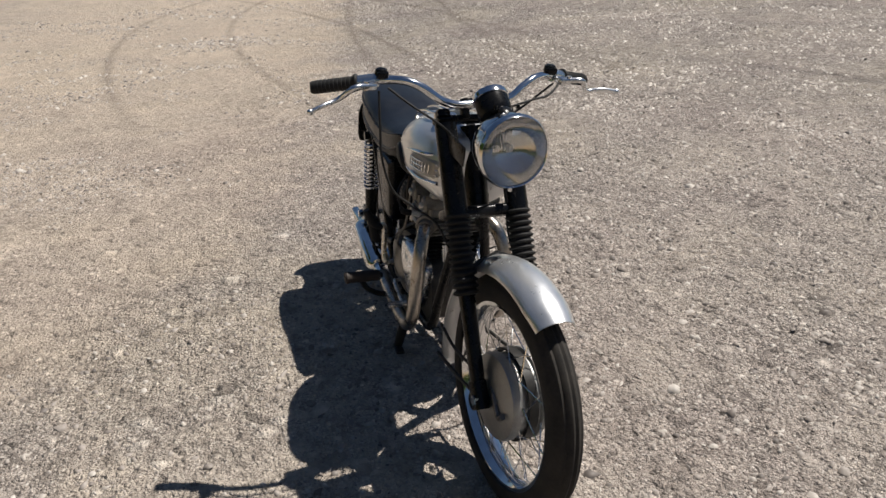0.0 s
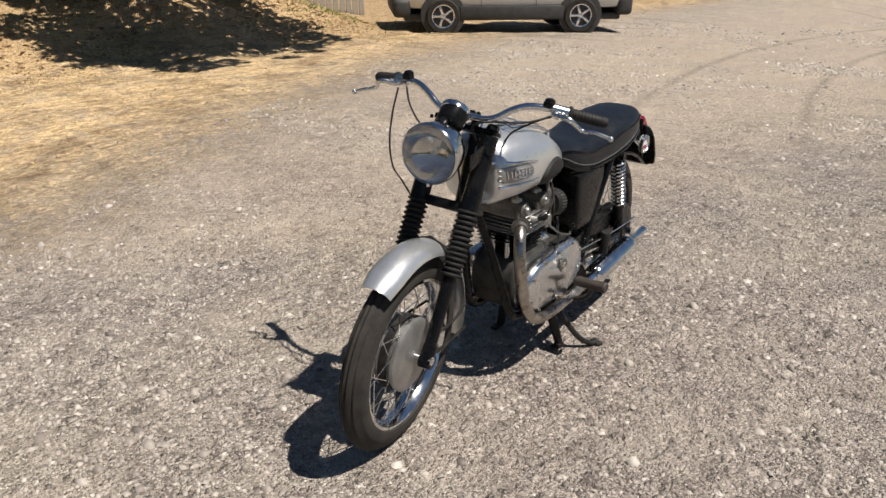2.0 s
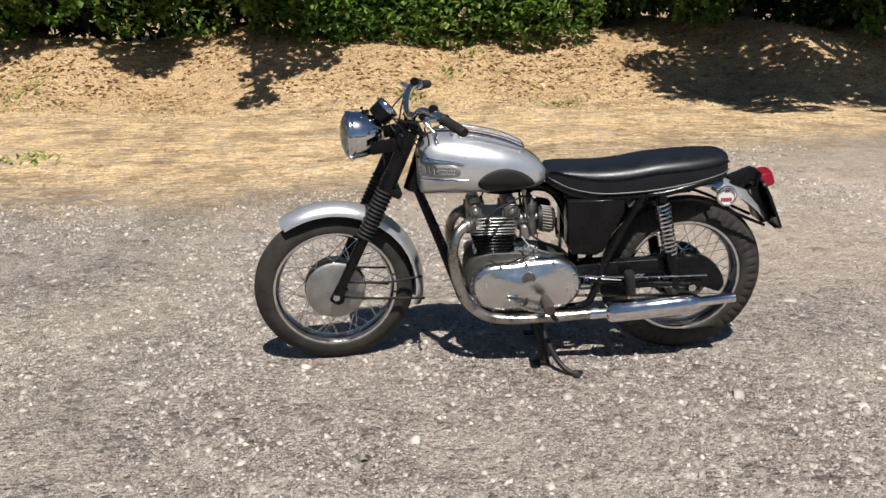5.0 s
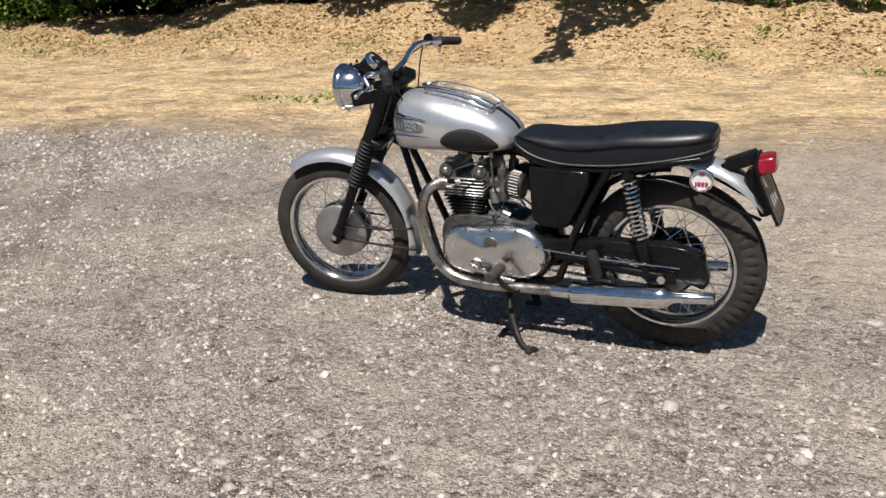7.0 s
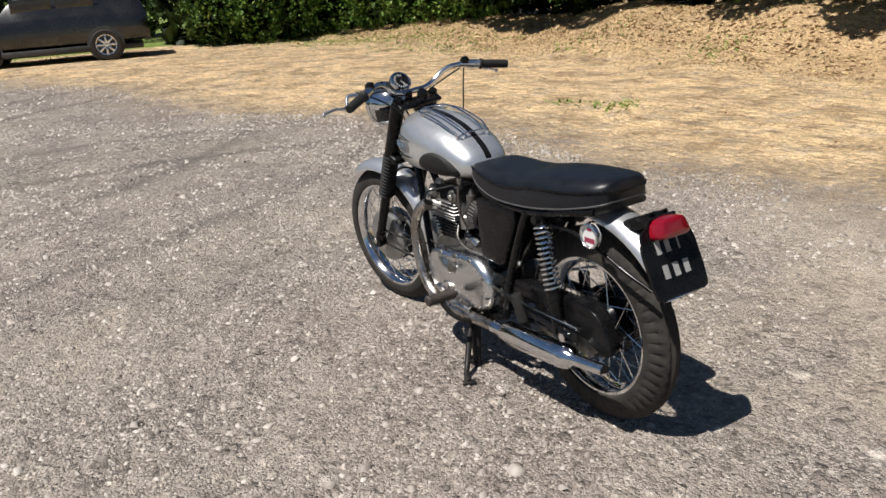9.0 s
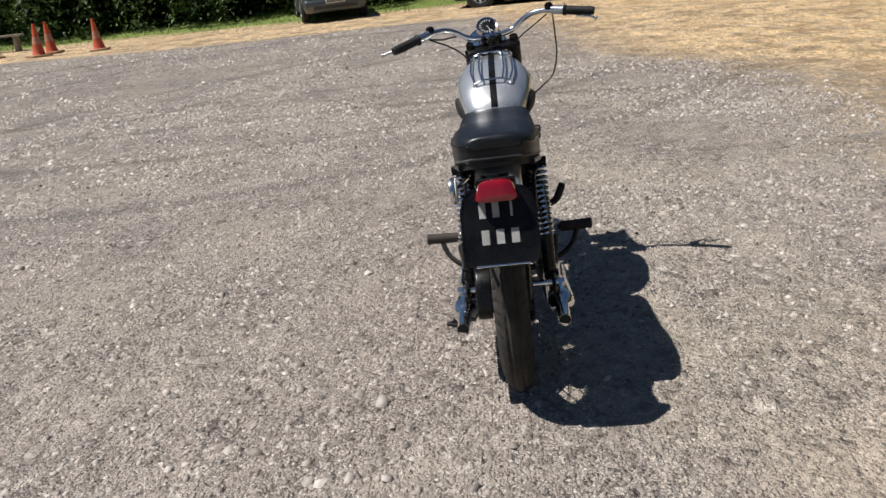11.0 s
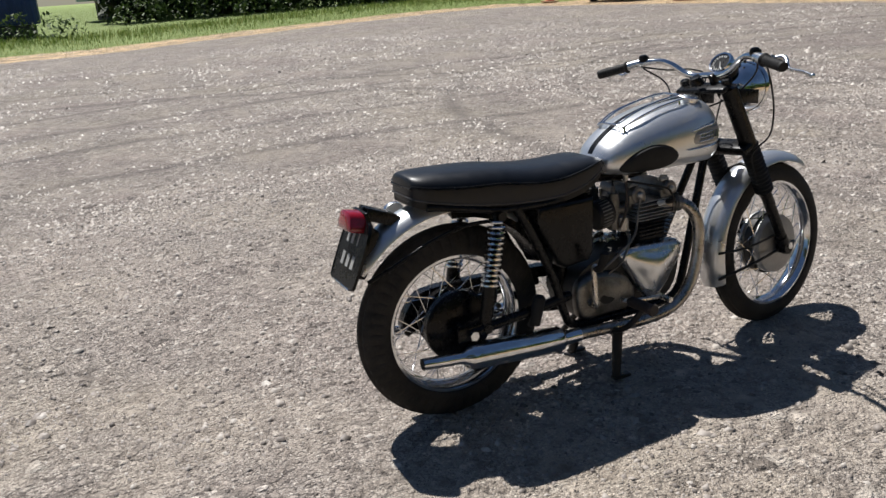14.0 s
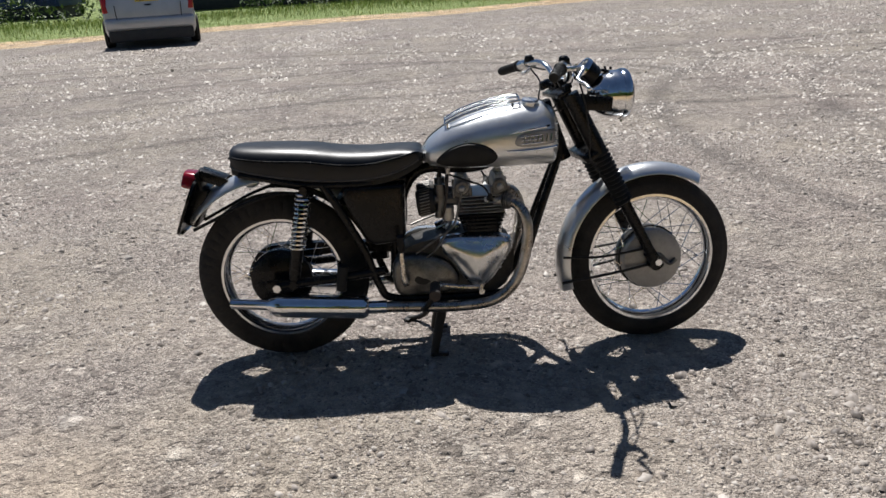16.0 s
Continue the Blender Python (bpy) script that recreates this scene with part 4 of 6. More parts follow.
bm = bmesh.new()
out = rounded([(-0.101, -0.085), (-0.104, -0.01), (-0.100, 0.050), (-0.066, 0.098), (0.066, 0.098), (0.100, 0.050), (0.104, -0.01), (0.101, -0.085), (0.076, -0.114), (-0.076, -0.114)], 4)
secs = [[PL @ Vector((d, y, z)) for y, z in out] for d in (0.005, -0.005)]
secs += [[PL @ Vector((-0.005, y * 0.96, z * 0.96)) for y, z in out], [PL @ Vector((-0.003, y * 0.955, z * 0.955)) for y, z in out]]
plate = part("number_plate", loft(bm, secs), BLACK, tail, "black number plate with white bars")
PX = -0.0036
PLATE_WHITE = surface("worn plate print", (0.22, 0.22, 0.215), (0.36, 0.36, 0.345), (0.5, 0.6), 0.0, 30)
for k, w in enumerate((0.028, 0.028, 0.010)):
    part("plate_bar", block(bmesh.new(), (0.0012, w * 0.66, 0.040), PL @ pose(PX, 0.043 - 0.036 * k - (0.006 if k == 2 else 0), 0.036), 0), PLATE_WHITE, plate, "", smooth=False)
for k in range(3):
    part("plate_bar", block(bmesh.new(), (0.0012, 0.021, 0.040), PL @ pose(PX, 0.040 - 0.040 * k, -0.036), 0), PLATE_WHITE, plate, "", smooth=False)
bm = block(bmesh.new(), (0.02, 0.145, 0.006), PL @ pose(0.004, 0, -0.113, 0, 0, 0), 0.002)
part("plate_trim", bm, CHROME, plate)
part("plate_back", block(bmesh.new(), (0.05, 0.11, 0.16), PL @ pose(0.028, 0, 0.0), 0.012), BLACK, tail)
bm = bmesh.new()
out = rounded([(-0.055, -0.026), (-0.053, 0.004), (-0.034, 0.030), (0.034, 0.030), (0.053, 0.004), (0.055, -0.026), (0.0, -0.030)], 5)
L0 = Matrix.Translation((-0.285, 0, 0.720)) @ pose(0, 0, 0, 0, 14, 0)
secs = [[L0 @ Vector((-d, y * f, z * f)) for y, z in out] for d, f in ((0.0, 1), (0.04, 0.98), (0.052, 0.9), (0.056, 0.72), (0.057, 0.3))]
part("tail_lamp", loft(bm, secs), RED, tail, "red tail lamp lens")
bm = block(bmesh.new(), (0.03, 0.03, 0.02), L0 @ pose(0.01, 0, 0.038), 0.006)
part("lamp_lug", bm, BLACK, tail)
disc = new("disc_holder")
disc.parent = bike
tagged(disc, "round licence disc in a metal holder")
D0 = pose(-0.114, 0.132, 0.690, -90, 0, 0)
bm = lathe(bmesh.new(), [(0.031, 0.006), (0.034, 0.010), (0.0385, 0.008), (0.040, 0.0), (0.036, -0.010), (0.031, 0.003)], 36, D0, closed=True)
part("rim", bm, ALLOY, disc)
part("back", lathe(bmesh.new(), [(0.037, -0.010), (0.037, 0.002), (0.002, 0.0025)], 36, D0), WHITE, disc)
for w, h_, u, v in ((0.010, 0.015, -0.016, 0.014), (0.010, 0.015, -0.004, 0.014), (0.010, 0.015, 0.008, 0.014), (0.006, 0.015, 0.018, 0.014), (0.016, 0.008, 0.0, -0.020)):
    part("disc_bar", block(bmesh.new(), (w, h_, 0.0012), D0 @ pose(u, v, 0.0034), 0), MAROON, disc, smooth=False)
part("arm", tube(bmesh.new(), [(-0.07, 0.09, 0.712), (-0.10, 0.122, 0.695)], 0.006, 8, curved=False), CHROME, disc)

# stands
bm = tube(bmesh.new(), [(0.60, 0.10, 0.215), (0.575, 0.150, 0.14), (0.53, 0.200, 0.055), (0.49, 0.236, 0.022), (0.455, 0.247, 0.016)], [0.013, 0.012, 0.011, 0.010, 0.011], 12, 6)
block(bm, (0.05, 0.028, 0.012), pose(0.455, 0.247, 0.014, 0, 0, 60), 0.004)
bpart("side_stand", bm, DUSTY_BLACK, "black side stand, down")
bm = bmesh.new()
for s in (1, -1):
    tube(bm, [(0.615, 0.085 * s, 0.225), (0.585, 0.115 * s, 0.11), (0.565, 0.135 * s, 0.022)], [0.020, 0.018, 0.016], 12, 5)
    block(bm, (0.07, 0.03, 0.012), pose(0.585, 0.137 * s, 0.018), 0.004)
tube(bm, [(0.60, -0.09, 0.16), (0.60, 0.09, 0.16)], 0.012, 10, curved=False)
bpart("centre_stand", bm, DUSTY_BLACK, "black centre stand")

# ---- ground: one sheet, with its height and the masks of straw, grass and dust ----


def soft_step(v):
    v = np.clip(v, 0, 1)
    return v * v * (3 - 2 * v)


STRAW_X = [-40, -12, -7.7, -4.2, -0.7, 0.7, 2.6, 4.8, 6.3, 8.0, 12.8, 14.7, 40]
STRAW_Y = [-7.5, -6.5, -6.05, -5.2, -3.9, -3.4, -2.7, -2.9, -2.6, -1.4, -1.0, 0.0, 4]
BANK_X = [-60, -10.6, -8.6, -7.0, 2, 9, 14, 24, 60]
BANK_H = [0.0, 0.0, 0.45, 0.82, 0.85, 0.70, 0.42, 0.15, 0.0]
EDGE_X = [-60, -20, -10.7, -6, -2.5, 0.5, 2.3, 7, 11.3, 15.5, 16.5, 60]
EDGE_Y = [30, 21, 19, 20.5, 21.6, 21.8, 22.8, 24.5, 25.5, 25, 22, 20]
SIDE_Y = [-60, 2.4, 5.5, 8, 11, 16.6, 22, 27, 80]
SIDE_X = [16.9, 16.7, 16.3, 16.4, 17.2, 16.7, 15.8, 15, 15]


def plain_height(x, y):
    sx_, sy_ = x - 2 * np.tanh(x / 2), y - 2 * np.tanh(y / 2)
    return np.clip(np.where(x > 0, 0.012, 0.034 * np.clip((9 - y) / 8, 0, 1)) * sx_ + np.where(y > 0, 0.004, 0.0134) * sy_, -0.8, 0.5)


def value_noise(x, y, size, seed):
    """Smooth random heights from -1 to 1 on a square lattice."""
    u, v = x / size + seed * 17.3, y / size - seed * 9.1
    iu, iv = np.floor(u), np.floor(v)
    fu, fv = soft_step(u - iu), soft_step(v - iv)

    def at(i, j):
        return np.modf(np.abs(np.sin(i * 12.9898 + j * 78.233 + seed) * 43758.5453))[0] * 2 - 1

    return (at(iu, iv) * (1 - fu) + at(iu + 1, iv) * fu) * (1 - fv) + (at(iu, iv + 1) * (1 - fu) + at(iu + 1, iv + 1) * fu) * fv


def relief(x, y):
    """Low lumps and hollows of the yard, trodden flat where the motorcycle stands."""
    far = np.hypot(np.maximum(np.maximum(-x - 0.1, x - 1.5), 0), y)
    h = 0.012 * value_noise(x, y, 0.9, 1) + 0.006 * value_noise(x, y, 0.34, 2) + 0.005 * value_noise(x, y, 0.15, 3)
    return h * soft_step((far - 0.30) / 0.6)


def ground_height(x, y):
    x, y = np.asarray(x, float), np.asarray(y, float)
    h = plain_height(x, y)
    foot = -7.5 + 0.25 * np.sin(x * 0.9) + 0.15 * np.sin(x * 2.3)
    h = h + relief(x, y)
    h = h + np.interp(x, BANK_X, BANK_H) * soft_step((foot - y) / 2.9) * (1 + 0.12 * np.sin(x * 1.7 + y))
    h = h + soft_step((-6.6 - y) / 1.2) * soft_step((y + 14) / 3) * (0.07 * value_noise(x, y, 0.9, 11) + 0.05 * value_noise(x, y, 0.5, 12))
    out = yard_distance(x, y)
    h = h + 0.12 * soft_step((out - 1.2) / 3.5)
    return h


def yard_distance(x, y):
    """How far a place lies past the edge of the gravel on the sides with the verge."""
    return np.maximum(y - np.interp(x, EDGE_X, EDGE_Y), 0.42 * (x - np.interp(y, SIDE_Y, SIDE_X)))


def axis_points(lo, hi, fine0, fine1):
    """Grid lines: 5 cm apart round the motorcycle, 25 cm over the yard, then wider out to the horizon."""
    near = np.concatenate([np.arange(lo, fine0, 0.25), np.arange(fine0, fine1, 0.05), np.arange(fine1, hi, 0.25)])
    far = 28 * 1.25 ** np.arange(1, 15)
    return np.concatenate([-far[::-1] + 28 + lo, near, far - 28 + hi])


gx, gy = np.meshgrid(axis_points(-26, 28, -3.5, 5.5), axis_points(-26, 42, -4.0, 4.5), indexing="xy")
gz_ = ground_height(gx, gy)
rows_, cols_ = gx.shape
gv = np.stack([gx.ravel(), gy.ravel(), gz_.ravel()], 1)
gi = np.arange(rows_ * cols_).reshape(rows_, cols_)
gf = np.stack([gi[:-1, :-1].ravel(), gi[:-1, 1:].ravel(), gi[1:, 1:].ravel(), gi[1:, :-1].ravel()], 1)
me = bpy.data.meshes.new("ground")
me.from_pydata(gv, [], gf)
me.polygons.foreach_set("use_smooth", [True] * len(me.polygons))
X, Y = gv[:, 0], gv[:, 1]
out_ = yard_distance(X, Y)
straw = np.clip((np.interp(X, STRAW_X, STRAW_Y) - Y) / 4.4 + 0.45, 0, 1)
straw = np.maximum(straw, np.clip((out_ + 0.4) / 0.8, 0, 1))
grass = np.clip((out_ - 1.7) / 0.9, 0, 1)
dust = np.maximum(np.clip((5.0 - X) / 4, 0, 1) * np.clip((0.6 - Y + 0.16 * np.clip(-X, 0, 20)) / 2.0, 0, 1) * np.clip((X + 2.6 + Y) / -1.5 + 1.6, 0.35, 1),
                  0.20 * np.clip((Y - 0.2) / 1.2, 0, 1) * np.clip((5.0 - Y) / 2.5, 0, 1) * np.clip((X + 3.5) / 2, 0, 1) * np.clip((8 - X) / 3, 0, 1))
leafy = np.clip((-7.2 - Y) / 1.2, 0, 1)
driven = np.clip((-X - 2.5) / 3, 0, 1) * np.clip((Y + 5.5) / 2, 0, 1) * np.clip((9 - Y) / 4, 0, 1)
for key, val in (("straw", straw), ("grass", grass), ("dust", dust), ("litter", leafy), ("driven", driven)):
    me.attributes.new(key, "FLOAT", "POINT").data.foreach_set("value", val.astype(np.float32))

GROUND, n, l, b = nodes_of("gravel, straw and turf")
pos = n.new("ShaderNodeTexCoord").outputs["Object"]


def attr(name):
    a = n.new("ShaderNodeAttribute")
    a.attribute_name = name
    return a.outputs["Fac"]


def math_node(op, a, c, d=None):
    k = n.new("ShaderNodeMath")
    k.operation = op
    for i, v in enumerate((a, c, d)):
        if v is None:
            continue
        if isinstance(v, (int, float)):
            k.inputs[i].default_value = v
        else:
            l.new(v, k.inputs[i])
    return k.outputs[0]


def edge_mask(fac, noise_, spread):
    m = math_node("MULTIPLY_ADD", noise_, spread, fac)
    r = n.new("ShaderNodeMapRange")
    r.interpolation_type = "SMOOTHSTEP"
    r.inputs["From Min"].default_value, r.inputs["From Max"].default_value = 0.5 * spread + 0.28, 0.5 * spread + 0.72
    l.new(m, r.inputs["Value"])
    return r.outputs[0]


broad = noise_node(n, l, 0.55, 5, pos)
middle = noise_node(n, l, 3.2, 6, pos, 0.7)
fine = noise_node(n, l, 45, 5, pos, 0.75)
clods = noise_node(n, l, 11, 6, pos, 0.72)
patch = noise_node(n, l, 6.5, 5, pos, 0.65)


def channels(colour):
    k = n.new("ShaderNodeSeparateColor")
    l.new(colour, k.inputs[0])
    return k.outputs


def warped(amount, scale):
    """Positions pushed about a little, so that the chips get crooked outlines."""
    t = n.new("ShaderNodeTexNoise")
    t.inputs["Scale"].default_value, t.inputs["Detail"].default_value = scale, 2
    l.new(pos, t.inputs["Vector"])
    k = n.new("ShaderNodeVectorMath")
    k.operation = "MULTIPLY_ADD"
    l.new(t.outputs["Color"], k.inputs[0])
    k.inputs[1].default_value = (amount, amount, amount)
    l.new(pos, k.inputs[2])
    return k.outputs[0]


TONES = [(0.0, (0.150, 0.130, 0.113)), (0.25, (0.262, 0.228, 0.200)), (0.55, (0.350, 0.308, 0.270)), (0.85, (0.430, 0.384, 0.340)), (1.0, (0.58, 0.53, 0.475))]


def chips(scale, share, shade, under, rise):
    """One size of crushed stone over a finer one: crooked pieces, each with its own tone and height, the shade of the
    gaps painted round the rim.
    """
    v = n.new("ShaderNodeTexVoronoi")
    v.inputs["Scale"].default_value = scale
    l.new(warped(0.35 / scale, scale * 1.6), v.inputs["Vector"])
    c = channels(v.outputs["Color"])
    there = math_node("GREATER_THAN", c[1], 1 - share)
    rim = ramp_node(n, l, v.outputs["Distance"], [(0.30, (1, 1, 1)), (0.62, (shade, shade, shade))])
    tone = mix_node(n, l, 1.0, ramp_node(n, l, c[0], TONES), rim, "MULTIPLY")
    high = math_node("MULTIPLY", there, math_node("SUBTRACT", math_node("MULTIPLY_ADD", c[2], 0.6, 0.6), v.outputs["Distance"]))
    return mix_node(n, l, there, under[0], tone), math_node("MULTIPLY_ADD", high, rise, under[1])


dirt = ramp_node(n, l, fine, [(0.32, (0.175, 0.150, 0.129)), (0.5, (0.315, 0.274, 0.239)), (0.7, (0.44, 0.390, 0.345))])
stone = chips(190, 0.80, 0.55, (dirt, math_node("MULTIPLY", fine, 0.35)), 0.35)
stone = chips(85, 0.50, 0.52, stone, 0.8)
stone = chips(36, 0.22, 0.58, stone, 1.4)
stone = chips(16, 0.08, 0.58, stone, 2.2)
gravel, gravel_h = stone
trodden = ramp_node(n, l, middle, [(0.3, (0.285, 0.245, 0.210)), (0.7, (0.410, 0.358, 0.310))])
gravel = mix_node(n, l, ramp_node(n, l, noise_node(n, l, 1.15, 6, pos, 0.68), [(0.43, (0, 0, 0)), (0.60, (0.58, 0.58, 0.58))]), gravel, trodden)
gravel = mix_node(n, l, 0.8, gravel, ramp_node(n, l, patch, [(0.34, (0.82, 0.81, 0.80)), (0.48, (1.0, 1.0, 1.0)), (0.66, (1.13, 1.13, 1.12))]), "MULTIPLY")
gravel = mix_node(n, l, 0.85, gravel, ramp_node(n, l, noise_node(n, l, 13, 6, pos, 0.7), [(0.38, (0.80, 0.79, 0.78)), (0.465, (0.99, 0.99, 0.99)), (0.60, (1.04, 1.04, 1.04)), (0.67, (1.16, 1.155, 1.145))]), "MULTIPLY")
gravel = mix_node(n, l, 1.0, gravel, (1.36, 1.34, 1.325), "MULTIPLY")
gravel = mix_node(n, l, 0.7, gravel, ramp_node(n, l, broad, [(0.36, (0.97, 0.93, 0.95)), (0.5, (1.05, 1.05, 1.05)), (0.64, (1.10, 1.10, 1.03))]), "MULTIPLY")
pale = ramp_node(n, l, middle, [(0.3, (0.385, 0.322, 0.255)), (0.7, (0.55, 0.472, 0.385))])
pale = mix_node(n, l, math_node("MULTIPLY", attr("driven"), 0.6), pale, (0.58, 0.50, 0.405))
pale = mix_node(n, l, 0.48, pale, mix_node(n, l, 1.0, gravel, (1.16, 1.06, 0.94), "MULTIPLY"))
col = mix_node(n, l, math_node("MULTIPLY", edge_mask(attr("dust"), math_node("MULTIPLY_ADD", middle, 0.5, math_node("MULTIPLY", broad, 0.5)), 1.6), math_node("MINIMUM", math_node("MULTIPLY", attr("dust"), 2.5), math_node("MULTIPLY_ADD", attr("driven"), 0.35, 0.62))), gravel, pale)


# tyre tracks: arcs of wheel pairs, pressed into the dust and thrown up in the gravel
def track(cx, cy, r, width=0.10):
    s = n.new("ShaderNodeVectorMath")
    s.operation = "DISTANCE"
    flat = n.new("ShaderNodeVectorMath")
    flat.operation = "MULTIPLY"
    flat.inputs[1].default_value = (1, 1, 0)
    l.new(pos, flat.inputs[0])
    l.new(flat.outputs[0], s.inputs[0])
    s.inputs[1].default_value = (cx, cy, 0)
    off = math_node("ABSOLUTE", math_node("SUBTRACT", s.outputs["Value"], r), 0)
    return math_node("SUBTRACT", 1.0, math_node("MINIMUM", math_node("MULTIPLY", off, 1 / width), 1.0))


def tracks(arcs, width):
    out = None
    for cx, cy, r in arcs:
        k = track(cx, cy, r, width)
        out = k if out is None else math_node("MAXIMUM", out, k)
    return out


broken = ramp_node(n, l, patch, [(0.36, (0.25, 0.25, 0.25)), (0.60, (1.0, 1.0, 1.0))])
lines = tracks(((-9, 22, 22.5), (-9, 22, 24.0), (-6, -30, 31.4), (-6, -30, 33.0), (-2, 60, 57.6), (-2, 60, 59.2)), 0.10)
worn = math_node("MULTIPLY", math_node("MULTIPLY", lines, math_node("MULTIPLY_ADD", attr("driven"), 1.1, 0.12)), math_node("MULTIPLY", broken, broad))
col = mix_node(n, l, worn, col, (0.15, 0.118, 0.09))
ruts = tracks(((1.5, -6.0, 11.2), (1.5, -6.0, 12.7), (4.0, -9.0, 17.6), (4.0, -9.0, 19.1), (-3.5, 1.5, 9.3), (-3.5, 1.5, 10.8), (9.5, 3.5, 5.4), (9.5, 3.5, 6.9)), 0.17)
ruts = math_node("MULTIPLY", math_node("MULTIPLY", ruts, broken), math_node("SUBTRACT", 1.0, attr("driven")))
col = mix_node(n, l, math_node("MULTIPLY", ruts, 0.75), col, (0.125, 0.108, 0.096))
# straw
stretch = n.new("ShaderNodeMapping")
stretch.inputs["Scale"].default_value = (0.75, 1.2, 1)
l.new(pos, stretch.inputs["Vector"])
fibre = noise_node(n, l, 26, 6, stretch.outputs[0], 0.75)
hay = ramp_node(n, l, fibre, [(0.28, (0.27, 0.19, 0.11)), (0.5, (0.48, 0.355, 0.205)), (0.72, (0.66, 0.53, 0.345))])
hay = mix_node(n, l, ramp_node(n, l, middle, [(0.48, (0.0, 0.0, 0.0)), (0.62, (0.75, 0.75, 0.75))]), hay, mix_node(n, l, 0.6, gravel, (0.24, 0.185, 0.12)))
soil = ramp_node(n, l, fine, [(0.3, (0.20, 0.125, 0.068)), (0.5, (0.50, 0.345, 0.190)), (0.7, (0.78, 0.60, 0.37))])
hay = mix_node(n, l, 0.75, hay, ramp_node(n, l, clods, [(0.34, (0.55, 0.50, 0.44)), (0.5, (1.0, 1.0, 1.0)), (0.7, (1.15, 1.15, 1.15))]), "MULTIPLY")
tufts = noise_node(n, l, 1.7, 6, pos, 0.72)
hay = mix_node(n, l, 0.9, hay, ramp_node(n, l, tufts, [(0.38, (0.56, 0.52, 0.48)), (0.5, (1.0, 1.0, 1.0)), (0.62, (1.22, 1.20, 1.16))]), "MULTIPLY")
wisp_map = n.new("ShaderNodeMapping")
wisp_map.inputs["Scale"].default_value = (0.45, 1.5, 1)
l.new(pos, wisp_map.inputs["Vector"])
wisps = noise_node(n, l, 7.5, 7, wisp_map.outputs[0], 0.8)
hay = mix_node(n, l, 1.0, hay, (1.36, 1.37, 1.41), "MULTIPLY")
hay = mix_node(n, l, math_node("MULTIPLY", attr("litter"), math_node("MULTIPLY_ADD", tufts, 1.4, 0.2)), hay, soil)
straws = n.new("ShaderNodeTexVoronoi")
straws.inputs["Scale"].default_value = 1.0
lay = n.new("ShaderNodeMapping")
lay.inputs["Scale"].default_value = (46, 110, 60)
l.new(warped(0.05, 6), lay.inputs["Vector"])
l.new(lay.outputs[0], straws.inputs["Vector"])
stalk = channels(straws.outputs["Color"])
hay = mix_node(n, l, 0.85, hay, ramp_node(n, l, stalk[0], [(0.0, (0.52, 0.47, 0.42)), (0.3, (1.02, 1.0, 0.97)), (0.75, (1.22, 1.20, 1.15)), (1.0, (1.5, 1.47, 1.38))]), "MULTIPLY")
hay = mix_node(n, l, 1.0, hay, ramp_node(n, l, wisps, [(0.36, (0.42, 0.36, 0.30)), (0.455, (0.93, 0.91, 0.88)), (0.55, (1.06, 1.06, 1.05)), (0.66, (1.32, 1.31, 1.28))]), "MULTIPLY")
smask = edge_mask(attr("straw"), math_node("MULTIPLY_ADD", middle, 0.6, math_node("MULTIPLY", fibre, 0.5)), 1.7)
smask = math_node("MULTIPLY", smask, math_node("MINIMUM", math_node("MULTIPLY", attr("straw"), 2.5), 1.0))
col = mix_node(n, l, smask, col, hay)
turf = ramp_node(n, l, math_node("MULTIPLY_ADD", fine, 0.5, math_node("MULTIPLY", middle, 0.5)), [(0.3, (0.10, 0.15, 0.025)), (0.5, (0.21, 0.29, 0.055)), (0.72, (0.38, 0.40, 0.13))])
col = mix_node(n, l, edge_mask(attr("grass"), middle, 0.6), col, turf)
l.new(col, b.inputs["Base Color"])
b.inputs["Roughness"].default_value = 0.72
b.inputs["Specular IOR Level"].default_value = 0.4
h = math_node("MULTIPLY_ADD", math_node("MULTIPLY", math_node("SUBTRACT", 1.0, smask), math_node("SUBTRACT", 1.0, math_node("MULTIPLY", attr("dust"), 0.45))), gravel_h, math_node("MULTIPLY", smask, math_node("MULTIPLY_ADD", stalk[2], 1.3, math_node("MULTIPLY", fine, 0.8))))
h = math_node("MULTIPLY_ADD", clods, 0.9, h)
h = math_node("MULTIPLY_ADD", middle, 0.9, h)
h = math_node("MULTIPLY_ADD", patch, 0.7, h)
h = math_node("MULTIPLY_ADD", ruts, -1.6, h)
bump_node(n, l, h, 1.0, 0.023, b)
me.materials.append(GROUND)
ground = tagged(new("ground", me), "grey-brown gravel yard with a straw bank and grass verge", "ground", "", "structure")

# ---- scattered small things: arrays of alike pieces in one mesh ----
rng = np.random.default_rng(7)


